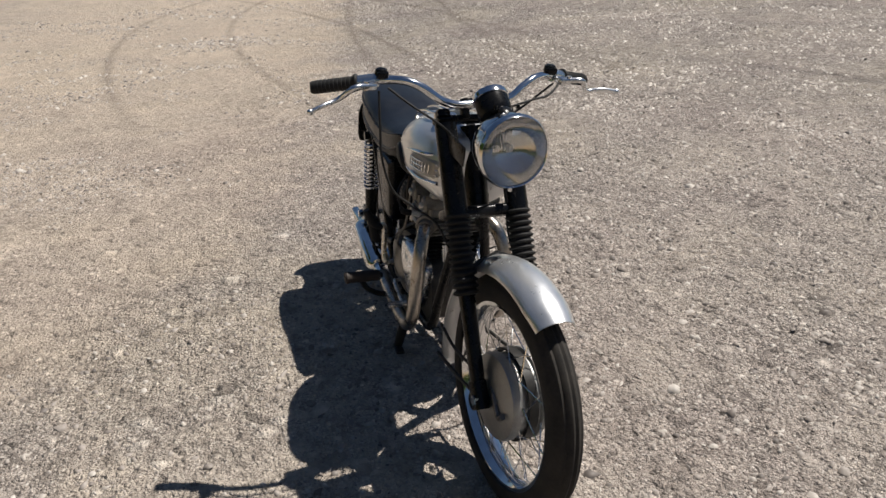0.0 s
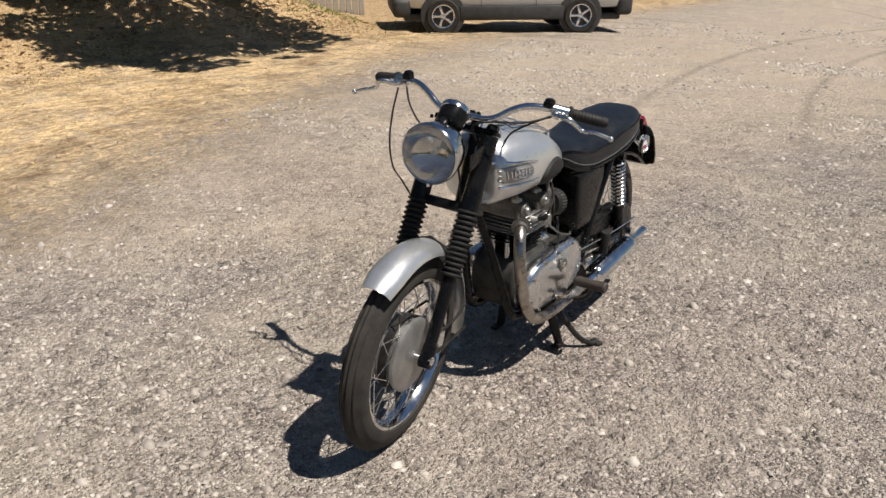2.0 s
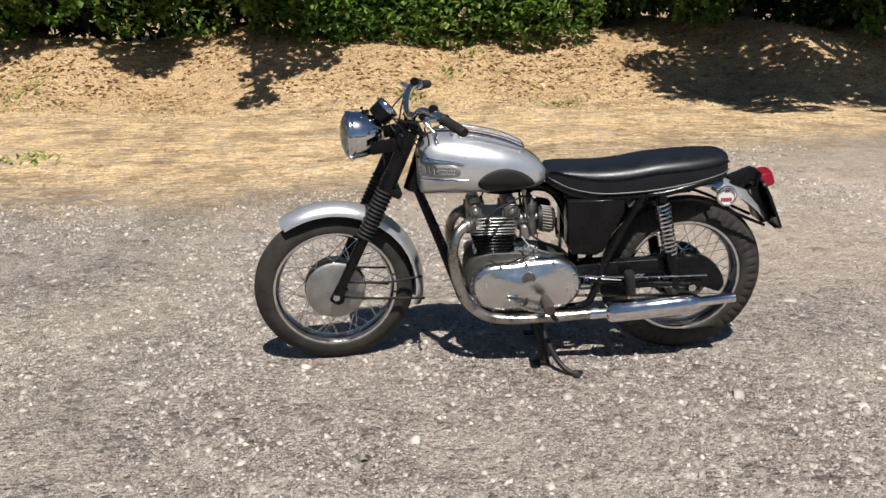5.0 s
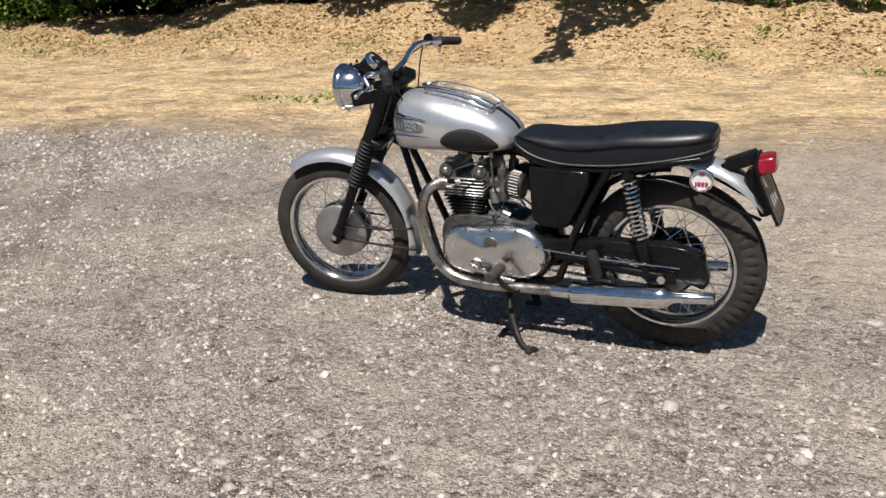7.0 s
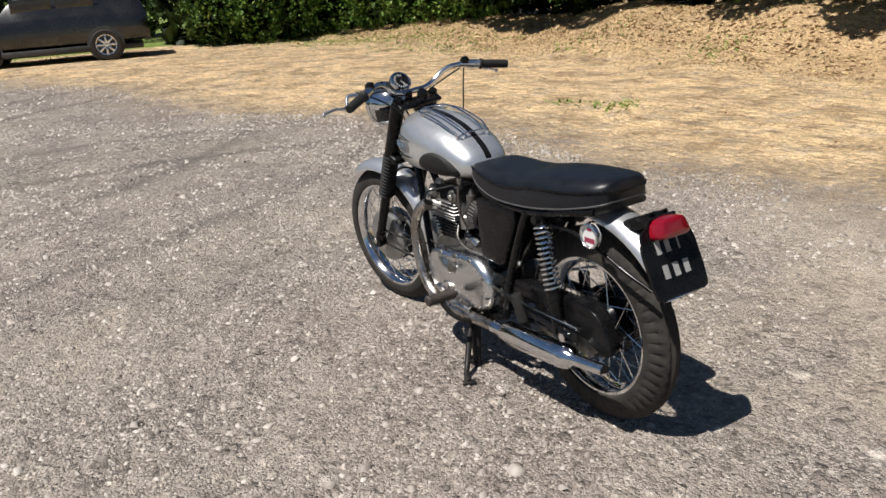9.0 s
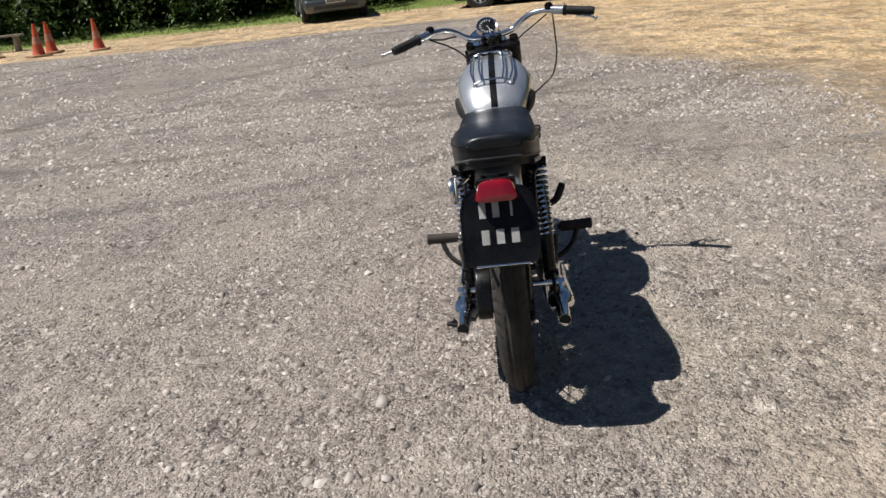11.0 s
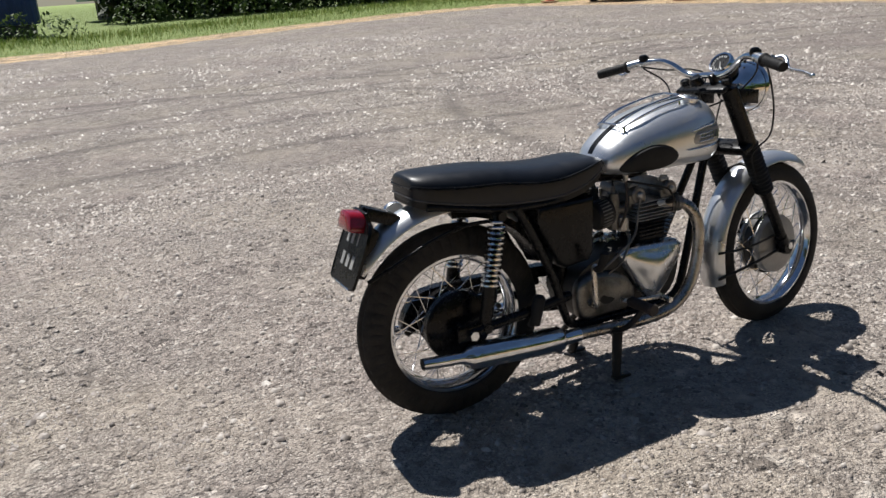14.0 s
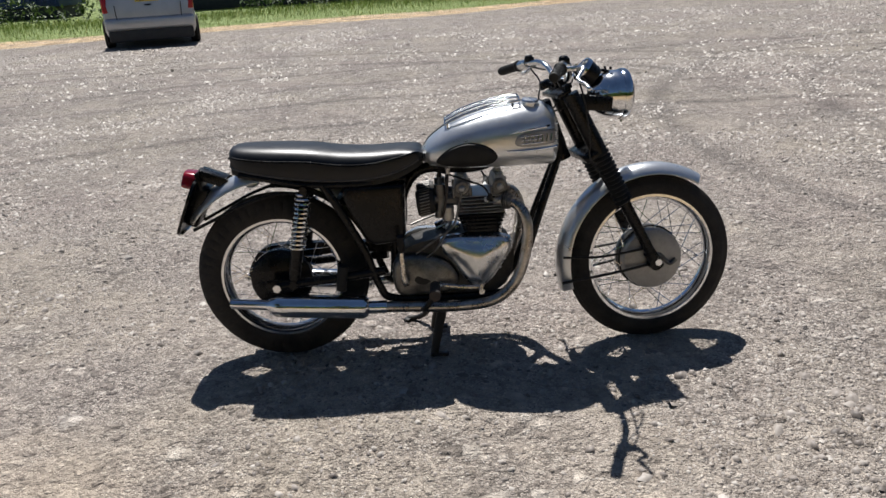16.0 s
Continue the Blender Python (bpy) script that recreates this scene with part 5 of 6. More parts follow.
def scatter(name, centres, base_v, base_f, size, turn, material, label, category, jitter=0.0, tilt=None, stuff=True):
    """Copies of one small shape, each with its own size (x, y, z), turn about z and tilt."""
    k, nv = len(centres), len(base_v)
    v = np.repeat(base_v[None], k, 0)
    if jitter:
        v = v * (1 + rng.uniform(-jitter, jitter, (k, nv, 1)))
    v = v * size[:, None, :]
    if tilt is not None:
        ca, sa = np.cos(tilt)[:, None], np.sin(tilt)[:, None]
        v = np.stack([v[..., 0] * ca + v[..., 2] * sa, v[..., 1], -v[..., 0] * sa + v[..., 2] * ca], -1)
    c, s = np.cos(turn)[:, None], np.sin(turn)[:, None]
    v = np.stack([v[..., 0] * c - v[..., 1] * s, v[..., 0] * s + v[..., 1] * c, v[..., 2]], -1) + centres[:, None, :]
    nf, fl = base_f.shape
    f = (base_f[None] + (np.arange(k) * nv)[:, None, None]).reshape(-1, fl)
    me = bpy.data.meshes.new(name)
    me.vertices.add(k * nv)
    me.vertices.foreach_set("co", v.reshape(-1).astype(np.float32))
    me.loops.add(f.size)
    me.loops.foreach_set("vertex_index", f.reshape(-1).astype(np.int32))
    me.polygons.add(len(f))
    me.polygons.foreach_set("loop_start", (np.arange(len(f)) * fl).astype(np.int32))
    me.update(calc_edges=True)
    me.materials.append(material)
    ob = new(name, me)
    return tagged(ob, label, category, "", "stuff") if stuff else ob


def island_material(name, stops, rough=0.85, backlit=0.0):
    """Each loose piece takes its own tone."""
    m, n, l, b = nodes_of(name)
    g = n.new("ShaderNodeNewGeometry")
    tone = ramp_node(n, l, g.outputs["Random Per Island"], stops)
    tone = mix_node(n, l, 0.5, tone, ramp_node(n, l, noise_node(n, l, 60, 4), [(0.3, (0.55, 0.55, 0.55)), (0.7, (1, 1, 1))]), "MULTIPLY")
    l.new(tone, b.inputs["Base Color"])
    b.inputs["Roughness"].default_value = rough
    b.inputs["Specular IOR Level"].default_value = 0.3
    if backlit:
        t = n.new("ShaderNodeBsdfTranslucent")
        l.new(tone, t.inputs["Color"])
        k = n.new("ShaderNodeMixShader")
        k.inputs[0].default_value = backlit
        l.new(b.outputs[0], k.inputs[1])
        l.new(t.outputs[0], k.inputs[2])
        l.new(k.outputs[0], n["Material Output"].inputs["Surface"])
    return m


STONE = island_material("loose stones", [(0.0, (0.15, 0.13, 0.116)), (0.25, (0.285, 0.248, 0.217)), (0.62, (0.40, 0.354, 0.313)), (0.88, (0.50, 0.450, 0.400)), (1.0, (0.60, 0.55, 0.495))], 0.56)
STONE.node_tree.nodes["Principled BSDF"].inputs["Specular IOR Level"].default_value = 0.42
# a low crooked block, and a sharper splinter with a ridge
CHIP_V = np.array([(1, 0.1, -0.7), (0.1, 1, -0.7), (-1, -0.1, -0.7), (-0.1, -1, -0.7), (0.62, -0.25, 0.75), (-0.05, 0.62, 0.45), (-0.7, 0.1, 0.7), (0.05, -0.76, 0.6)], float)
CHIP_F = np.array([(4, 5, 6, 7), (0, 1, 5, 4), (1, 2, 6, 5), (2, 3, 7, 6), (3, 0, 4, 7)])
SHARD_V = np.array([(1, -0.35, -0.7), (0.55, 0.8, -0.7), (-0.9, 0.55, -0.7), (-0.7, -0.75, -0.7), (0.42, 0.1, 0.8), (-0.45, -0.12, 0.6)], float)
SHARD_F = np.array([(0, 1, 4), (2, 3, 5), (1, 2, 5), (1, 5, 4), (3, 0, 4), (3, 4, 5)])


def stones(name, count, r0, r1, size0, size1, label, splinter=True, bias=2.2):
    """Crushed stone spread over the yard from r0 to r1 metres round the motorcycle, thicker in drifts."""
    a = rng.uniform(0, 2 * math.pi, count * 2)
    r = np.sqrt(rng.uniform(r0 ** 2, r1 ** 2, count * 2))
    x, y = 0.7 + r * np.cos(a), r * np.sin(a)
    clump = 0.7 * value_noise(x, y, 1.3, 5) + 0.6 * value_noise(x, y, 0.45, 6)
    dusty = np.clip((1.0 - y - 0.4 * x) / 4, 0, 0.35) * (x < 3)
    keep = (rng.uniform(0, 1, count * 2) < 0.50 + 0.85 * clump - dusty) & (y > np.interp(x, STRAW_X, STRAW_Y) + 0.1) & (yard_distance(x, y) < -0.2)
    x, y = x[keep][:count], y[keep][:count]
    k = len(x)
    s = size0 * (size1 / size0) ** (rng.uniform(0, 1, k) ** bias)
    size = np.stack([s, s * rng.uniform(0.40, 0.90, k), s * rng.uniform(0.26, 0.56, k)], 1)
    z = ground_height(x, y) + size[:, 2] * 0.34
    return scatter(name, np.stack([x, y, z], 1), SHARD_V if splinter else CHIP_V, SHARD_F if splinter else CHIP_F, size, rng.uniform(0, 6.3, k), STONE, label, "stones", 0.3, rng.normal(0, 0.32, k))


stones("grit", 80000, 0.0, 4.0, 0.0030, 0.0085, "small sharp grit on the yard")
stones("gravel", 34000, 0.0, 4.2, 0.006, 0.018, "loose grey and tan crushed stone on the yard", False)
stones("pebbles", 3600, 0.1, 4.6, 0.013, 0.031, "larger pale and dark stones lying on the gravel", False)
stones("coarse_gravel", 100000, 3.6, 9.5, 0.008, 0.030, "loose coarse gravel across the yard")
stones("far_gravel", 60000, 9.0, 19.0, 0.015, 0.046, "loose stones farther across the yard")

# ---- vegetation ----
LEAF_V = np.array([(-0.5, 0, 0), (0, -0.30, 0.10), (0.5, 0, -0.04), (0, 0.30, 0.10)], float)
LEAF_F = np.array([(0, 1, 2), (0, 2, 3)])
BLADE_V = np.array([(-0.5, 0, 0), (0.5, 0, 0), (0.30, 0.12, 0.55), (0.1, 0.42, 1.0)], float)
BLADE_F = np.array([(0, 1, 2), (0, 2, 3)])
HEDGE_LEAF = island_material("hedge leaves", [(0.0, (0.045, 0.095, 0.016)), (0.5, (0.115, 0.215, 0.036)), (0.85, (0.19, 0.31, 0.055)), (1.0, (0.34, 0.42, 0.10))], 0.5, 0.35)
# darkened leaf tones: the shade inside foliage is put into the colour
DARK_LEAF = island_material("shade-coloured leaves", [(0.0, (0.010, 0.018, 0.006)), (0.6, (0.025, 0.045, 0.012)), (1.0, (0.06, 0.095, 0.02))], 0.6, 0.2)
TREE_LEAF = island_material("tree leaves", [(0.0, (0.03, 0.055, 0.014)), (0.6, (0.065, 0.11, 0.028)), (1.0, (0.13, 0.19, 0.05))], 0.6, 0.25)
DRY_LEAF = island_material("dry leaves", [(0.0, (0.26, 0.16, 0.08)), (0.4, (0.46, 0.30, 0.155)), (0.75, (0.60, 0.43, 0.24)), (0.93, (0.72, 0.58, 0.36)), (1.0, (0.66, 0.54, 0.18))], 0.8, 0.1)
DRY_GRASS = island_material("dry grass", [(0.0, (0.22, 0.16, 0.07)), (0.5, (0.44, 0.33, 0.16)), (0.85, (0.62, 0.49, 0.27)), (1.0, (0.30, 0.33, 0.10))], 0.8, 0.15)
GREEN_GRASS = island_material("green grass", [(0.0, (0.11, 0.17, 0.03)), (0.6, (0.24, 0.33, 0.065)), (1.0, (0.48, 0.48, 0.18))], 0.7, 0.25)
BARK = surface("bark", (0.03, 0.024, 0.018), (0.10, 0.08, 0.06), (0.8, 0.95), 0, 9, 0.8, 40)


def leaf_cloud(name, blobs, per_m2, leaf, material, parent=None, label="", category="", depth=0.5):
    """Leaves over and inside a row of lumpy blobs (centre, radii): dense near the skin, thinning in clumps."""
    pts = []
    for c, r in blobs:
        area = 4 * math.pi * ((r[0] * r[1]) ** 1.6 + (r[0] * r[2]) ** 1.6 + (r[1] * r[2]) ** 1.6) ** (1 / 1.6) / 3 ** (1 / 1.6)
        k = int(area * per_m2)
        d = rng.normal(size=(k, 3))
        d /= np.linalg.norm(d, axis=1)[:, None]
        lump = np.array([noise.noise(Vector(q) * 2.6 + Vector(c)) for q in d])
        rad = (1 + 0.32 * lump) * (1 - depth * rng.uniform(0, 1, k) ** 1.8)
        p = np.array(c) + d * rad[:, None] * np.array(r)
        pts.append(p[rng.uniform(0, 1, k) < 0.62 + 0.75 * lump])
    p = np.concatenate(pts)
    p = p[p[:, 2] > ground_height(p[:, 0], p[:, 1]) + 0.02]
    k = len(p)
    s = leaf * rng.uniform(0.55, 1.35, k)
    ob = scatter(name, p, LEAF_V, LEAF_F, np.stack([s, s * rng.uniform(0.7, 1.2, k), s], 1), rng.uniform(0, 6.3, k), material, label, category, 0.0,
                 rng.normal(0.35, 0.6, k), parent is None)
    if parent is not None:
        ob.parent = parent
    return ob


def bank_z(x, y):
    return float(ground_height(x, y))


# the hedge along the top of the bank: an outer coat of leaves and a heart coloured dark for the inner shade
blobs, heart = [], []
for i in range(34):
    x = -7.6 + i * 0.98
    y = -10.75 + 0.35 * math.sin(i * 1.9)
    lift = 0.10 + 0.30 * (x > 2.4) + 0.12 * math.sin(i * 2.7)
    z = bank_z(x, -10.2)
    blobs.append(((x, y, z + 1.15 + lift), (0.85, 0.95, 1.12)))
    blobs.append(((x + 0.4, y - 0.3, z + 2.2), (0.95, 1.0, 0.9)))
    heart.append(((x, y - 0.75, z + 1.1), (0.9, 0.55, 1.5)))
    if i % 3 == 1 or 10 < i < 16:
        blobs.append(((x + 0.3, y + 0.75, z + 0.62 + 0.2 * math.sin(i * 4.1)), (0.55, 0.45, 0.5)))
for x, y in ((14.8, -9.9), (16.2, -9.7), (17.6, -9.6), (18.9, -9.2), (20.0, -8.3), (20.2, -7.2), (20.0, -6.1), (20.6, -5.2)):
    blobs.append(((x, y, bank_z(x, y) + 0.95), (0.9, 0.8, 1.0)))
    heart.append(((x + 0.8, y - 0.6, bank_z(x, y) + 1.2), (0.9, 0.7, 1.5)))
for i in range(8):
    x, y = -1.3 + 0.62 * i, -9.75 + 0.14 * math.sin(i * 2.3)
    blobs.append(((x, y, bank_z(x, y) + 0.42 + 0.1 * math.sin(i * 3.1)), (0.55, 0.5, 0.55)))
leaf_cloud("hedge", blobs, 260, 0.13, HEDGE_LEAF, None, "dense green hedge along the bank top", "hedge", 0.28)
leaf_cloud("hedge_shade", heart, 120, 0.30, DARK_LEAF, None, "dark leaves coloured as the hedge's inner shade", "hedge", 0.6)


def tree(x, y, height, lean, crown, per_m2, leaf, label, material):
    """A tapered trunk with limbs, and a crown of leaves in lumps at the limbs' ends."""
    z = bank_z(x, y)
    t = thing("tree", label, "tree", pose(x, y, z - 0.1))
    top = Vector((lean[0] * 0.6, lean[1] * 0.6, height * 0.62))
    bm = tube(bmesh.new(), [(0, 0, 0), (lean[0] * 0.1, lean[1] * 0.1, height * 0.25), top], [0.17, 0.13, 0.07], 10, 5)
    for c, r in crown:
        q = Vector(c) - Vector((x, y, z - 0.1))
        tube(bm, [top * 0.7, (top * 0.7 + q) / 2 + Vector((0, 0, 0.3)), q], [0.07, 0.045, 0.015], 7, 4)
    part("trunk", bm, BARK, t)
    cr = leaf_cloud("crown", crown, per_m2, leaf, material, t)
    cr.matrix_parent_inverse = t.matrix_basis.inverted()
    return t


def ragged(count, x0, x1, y0, y1, z0, z1, r0, r1, seed):
    """Uneven lumps of foliage spread through a box."""
    pick = random.Random(seed)
    out = []
    for _ in range(count):
        r = pick.uniform(r0, r1)
        out.append(((pick.uniform(x0, x1), pick.uniform(y0, y1), pick.uniform(z0, z1)), (r * pick.uniform(1.0, 1.7), r, r * pick.uniform(0.4, 0.7))))
    return out


tree(-4.6, -11.2, 7, (0, 3.2), ragged(9, -6.6, -3.2, -6.6, -5.3, 3.8, 4.5, 0.40, 0.75, 3) + ragged(9, -6.7, -2.4, -8.2, -6.6, 3.9, 4.4, 0.40, 0.7, 4) + ragged(8, -6.6, -3.2, -5.2, -4.35, 3.8, 4.2, 0.14, 0.30, 5) + [((-4.6, -8.6, 5.2), (2.3, 1.6, 1.0))], 200, 0.17, "broad hedge tree leaning over the bank", TREE_LEAF)
tree(3.6, -11.4, 6, (0, 2.4), ragged(7, 2.3, 3.1, -8.9, -6.7, 3.4, 3.9, 0.30, 0.46, 8) + ragged(5, 4.5, 5.2, -9.0, -7.5, 3.4, 3.8, 0.26, 0.42, 9) + [((2.9, -6.2, 3.5), (0.26, 0.40, 0.22))], 200, 0.17, "hedge tree with low leafy limbs over the bank", TREE_LEAF)
tree(9.5, -11.2, 6, (0, 1.6), ragged(9, 6.6, 14.6, -8.7, -8.0, 2.9, 3.4, 0.45, 0.75, 12), 200, 0.17, "leafy hedge tree above the bank", TREE_LEAF)

# litter and dry grass on the bank and the straw
k = 42000
x, y = rng.uniform(-9, 20, k), rng.uniform(-10.4, -2.6, k)
keep = (rng.uniform(0, 1, k) < np.clip((-6.0 - y) / 1.6, 0.16, 1) * (0.65 + 0.6 * value_noise(x, y, 0.8, 8))) & (y < np.interp(x, STRAW_X, STRAW_Y) - 0.4)
x, y = x[keep], y[keep]
k = len(x)
s = rng.uniform(0.014, 0.055, k) * np.clip((-6.2 - y) / 1.1, 1.0, 2.1)
scatter("leaf_litter", np.stack([x, y, ground_height(x, y) + 0.010], 1), LEAF_V, LEAF_F, np.stack([s, s, s], 1), rng.uniform(0, 6.3, k), DRY_LEAF, "fallen dry leaves on the straw bank", "leaves", 0.0, rng.normal(0, 0.28, k))
k = 90000
x, y = rng.uniform(-9, 20, k), -10.6 + 8.0 * rng.uniform(0, 1, k)
keep = (rng.uniform(0, 1, k) < 0.62 + 0.55 * value_noise(x, y, 0.6, 9)) & (y < np.interp(x, STRAW_X, STRAW_Y) - 0.3)
x, y = x[keep], y[keep]
k = len(x)
hgt = rng.uniform(0.012, 0.055, k) * np.clip((-5.0 - y) / 3.0, 0.5, 1.5)
scatter("dry_grass", np.stack([x, y, ground_height(x, y) - 0.003], 1), BLADE_V, BLADE_F, np.stack([rng.uniform(0.004, 0.009, k), hgt * 2.4, hgt * rng.uniform(0.3, 0.9, k)], 1), rng.uniform(0, 6.3, k), DRY_GRASS, "short dry grass and stubble on the bank", "grass")
# green weeds
px, py = [], []
for cx, cy, cr, cn in ((1.1, -7.9, 0.12, 60), (0.5, -8.6, 0.12, 50), (-0.9, -7.6, 0.14, 60), (4.75, -4.45, 0.20, 70), (5.3, -4.35, 0.10, 22), (0.1, -9.3, 0.15, 60), (-8.2, -9.3, 0.5, 260), (6.6, -8.4, 0.4, 150), (9.2, -8.2, 0.5, 160), (12.5, -7.8, 0.7, 300), (14.5, -8.3, 0.7, 400), (17, -8.0, 0.9, 600), (19.5, -7.6, 0.9, 600), (21.5, -7.5, 0.9, 500)):
    px.append(rng.normal(cx, cr, cn))
    py.append(rng.normal(cy, cr, cn))
x, y = np.concatenate(px), np.concatenate(py)
k = len(x)
hgt = rng.uniform(0.03, 0.11, k)
scatter("weeds", np.stack([x, y, ground_height(x, y) - 0.005], 1), BLADE_V, BLADE_F, np.stack([rng.uniform(0.02, 0.045, k), hgt * 2.0, hgt * 0.6], 1), rng.uniform(0, 6.3, k), GREEN_GRASS, "small green weeds in the dry grass", "weeds")
# grass of the verge
k = 110000
x, y = rng.uniform(-26, 27, k), rng.uniform(-3, 36, k)
d = yard_distance(x, y)
keep = (d > 1.4 + 0.8 * rng.uniform(0, 1, k)) & (d < 9)
x, y, d = x[keep], y[keep], d[keep]
k = len(x)
hgt = rng.uniform(0.04, 0.17, k) * np.clip(d / 3, 0.5, 1.6)
scatter("verge_grass", np.stack([x, y, ground_height(x, y) - 0.01], 1), BLADE_V, BLADE_F, np.stack([rng.uniform(0.010, 0.026, k), hgt * 0.7, hgt], 1), rng.uniform(0, 6.3, k), GREEN_GRASS, "sunlit green grass of the verge", "grass")
# bushes and dark trees behind the verge
blobs, heart = [], []
for i in range(19):
    y = -3.5 + i * 1.6
    x = 24.6 + 0.8 * math.sin(i * 2.1)
    if y > 4 or y < 0:
        blobs.append(((x, y, 1.5 + 0.4 * math.sin(i * 3.3)), (1.2, 1.4, 1.5)))
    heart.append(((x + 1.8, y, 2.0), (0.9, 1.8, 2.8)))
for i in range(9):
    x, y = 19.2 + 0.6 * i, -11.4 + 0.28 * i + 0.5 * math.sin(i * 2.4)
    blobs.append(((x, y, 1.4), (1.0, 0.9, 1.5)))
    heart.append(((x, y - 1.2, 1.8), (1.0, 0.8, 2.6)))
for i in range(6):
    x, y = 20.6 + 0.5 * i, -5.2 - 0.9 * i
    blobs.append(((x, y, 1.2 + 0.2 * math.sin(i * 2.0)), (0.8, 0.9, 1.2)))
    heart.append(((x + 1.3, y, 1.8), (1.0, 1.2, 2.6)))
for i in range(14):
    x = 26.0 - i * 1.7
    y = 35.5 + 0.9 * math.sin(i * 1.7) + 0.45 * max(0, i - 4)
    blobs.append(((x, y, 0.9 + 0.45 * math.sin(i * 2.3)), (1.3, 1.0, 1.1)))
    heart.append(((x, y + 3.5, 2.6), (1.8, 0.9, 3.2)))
for i in range(12):
    x, y = 0.0 - i * 1.6, 31.0 + 0.6 * math.sin(i * 1.9)
    if i not in (5, 6):
        blobs.append(((x, y, 0.35 + 0.2 * math.sin(i * 2.6)), (0.9, 0.6, 0.7)))
leaf_cloud("bushes", blobs, 70, 0.19, TREE_LEAF, None, "mixed green bushes behind the verge", "bushes", 0.4)
# dark trees behind; their leaf colour carries the shade as well
leaf_cloud("dark_woods", heart, 40, 0.60, DARK_LEAF, None, "dark woodland edge behind the bushes, shade in its leaf colour", "woods", 0.6)

# ---- vehicles and yard things ----
CAR_SILVER = surface("silver car paint", (0.44, 0.45, 0.46), (0.52, 0.53, 0.54), (0.25, 0.35), 0.5, 3, 0.0, 100, 0.5)
CAR_GREY = surface("grey-blue car paint", (0.06, 0.075, 0.085), (0.09, 0.105, 0.115), (0.25, 0.35), 0.4, 3, 0.0, 100, 0.5)
CAR_DARK = surface("black car paint", (0.008, 0.009, 0.010), (0.016, 0.017, 0.018), (0.2, 0.3), 0.0, 3, 0.0, 100, 0.6)
CAR_WHITE = surface("white van paint", (0.66, 0.66, 0.65), (0.78, 0.78, 0.77), (0.3, 0.45), 0.0, 2, 0.0, 100, 0.3)
PLASTIC = surface("dark bumper plastic", (0.02, 0.02, 0.021), (0.045, 0.044, 0.042), (0.5, 0.7), 0.0, 8, 0.1, 150)
GLASS = surface("tinted car glass", (0.012, 0.014, 0.015), (0.02, 0.022, 0.024), (0.05, 0.1), 0.0, 3, 0.0, 10, 0.5)
LAMP_RED = surface("red car lamp", (0.3, 0.01, 0.012), (0.42, 0.02, 0.02), (0.15, 0.2), 0.0, 8)
LAMP_CLEAR = surface("clear car lamp", (0.55, 0.56, 0.58), (0.75, 0.76, 0.78), (0.08, 0.15), 0.6, 8)
YELLOW = surface("yellow plate", (0.55, 0.42, 0.04), (0.65, 0.5, 0.06), (0.4, 0.5), 0.0, 8)
ORANGE = surface("orange cone plastic", (0.40, 0.055, 0.02), (0.56, 0.105, 0.04), (0.5, 0.7), 0.0, 6, 0.1, 60)
SLEEVE = surface("dirty sleeve", (0.34, 0.13, 0.08), (0.46, 0.24, 0.17), (0.4, 0.6), 0.0, 10)
BASE_PLASTIC = surface("dusty cone base", (0.30, 0.17, 0.09), (0.46, 0.30, 0.18), (0.7, 0.9), 0.0, 8)
WOOD = surface("weathered grey wood", (0.16, 0.14, 0.11), (0.34, 0.31, 0.26), (0.75, 0.9), 0.0, 6, 0.5, 40)
DARK_WOOD = surface("dark stained wood", (0.022, 0.015, 0.012), (0.06, 0.042, 0.032), (0.6, 0.8), 0.0, 6, 0.4, 40)
BLUE = surface("faded blue steel", (0.012, 0.03, 0.12), (0.025, 0.055, 0.19), (0.45, 0.65), 0.0, 2, 0.1, 20)
GREEN_ROOF = surface("pale green roofing", (0.14, 0.22, 0.17), (0.22, 0.31, 0.25), (0.6, 0.8), 0.0, 3, 0.1, 20)
TANK_GREY = surface("grey tarpaulin", (0.16, 0.19, 0.22), (0.26, 0.30, 0.34), (0.5, 0.7), 0.0, 3, 0.3, 12)


def car_wheel(parent, x, y, r, side, spokes_n=6):
    w = new("wheel")
    w.parent = parent
    w.matrix_basis = pose(x, y, r)
    bm = lathe(bmesh.new(), [(r * 0.64, -0.10), (r * 0.92, -0.105), (r, -0.08), (r, 0.08), (r * 0.92, 0.105), (r * 0.64, 0.10)], 40, pose(0, 0, 0, -90 * side, 0, 0), closed=True)
    part("tyre", bm, TYRE, w)
    bm = lathe(bmesh.new(), [(r * 0.66, 0.10), (r * 0.60, 0.088), (r * 0.58, 0.02), (r * 0.02, 0.0)], 36, pose(0, 0, 0, -90 * side, 0, 0), open_start=True)
    part("wheel_well", bm, PLASTIC, w)
    bm = lathe(bmesh.new(), [(r * 0.67, 0.088), (r * 0.67, 0.104), (r * 0.61, 0.100), (r * 0.60, 0.085)], 36, pose(0, 0, 0, -90 * side, 0, 0), closed=True)
    lathe(bm, [(r * 0.16, 0.03), (r * 0.16, 0.085), (r * 0.10, 0.094), (r * 0.02, 0.095)], 16, pose(0, 0, 0, -90 * side, 0, 0))
    for k in range(spokes_n):
        a = 2 * math.pi * k / spokes_n
        block(bm, (r * 0.54, 0.02, r * 0.15), pose(0, side * 0.082, 0) @ Matrix.Rotation(a, 4, "Y") @ pose(r * 0.37, 0, 0), 0.006)
    part("rim", bm, ALLOY, w, "silver alloy wheel")
    return w


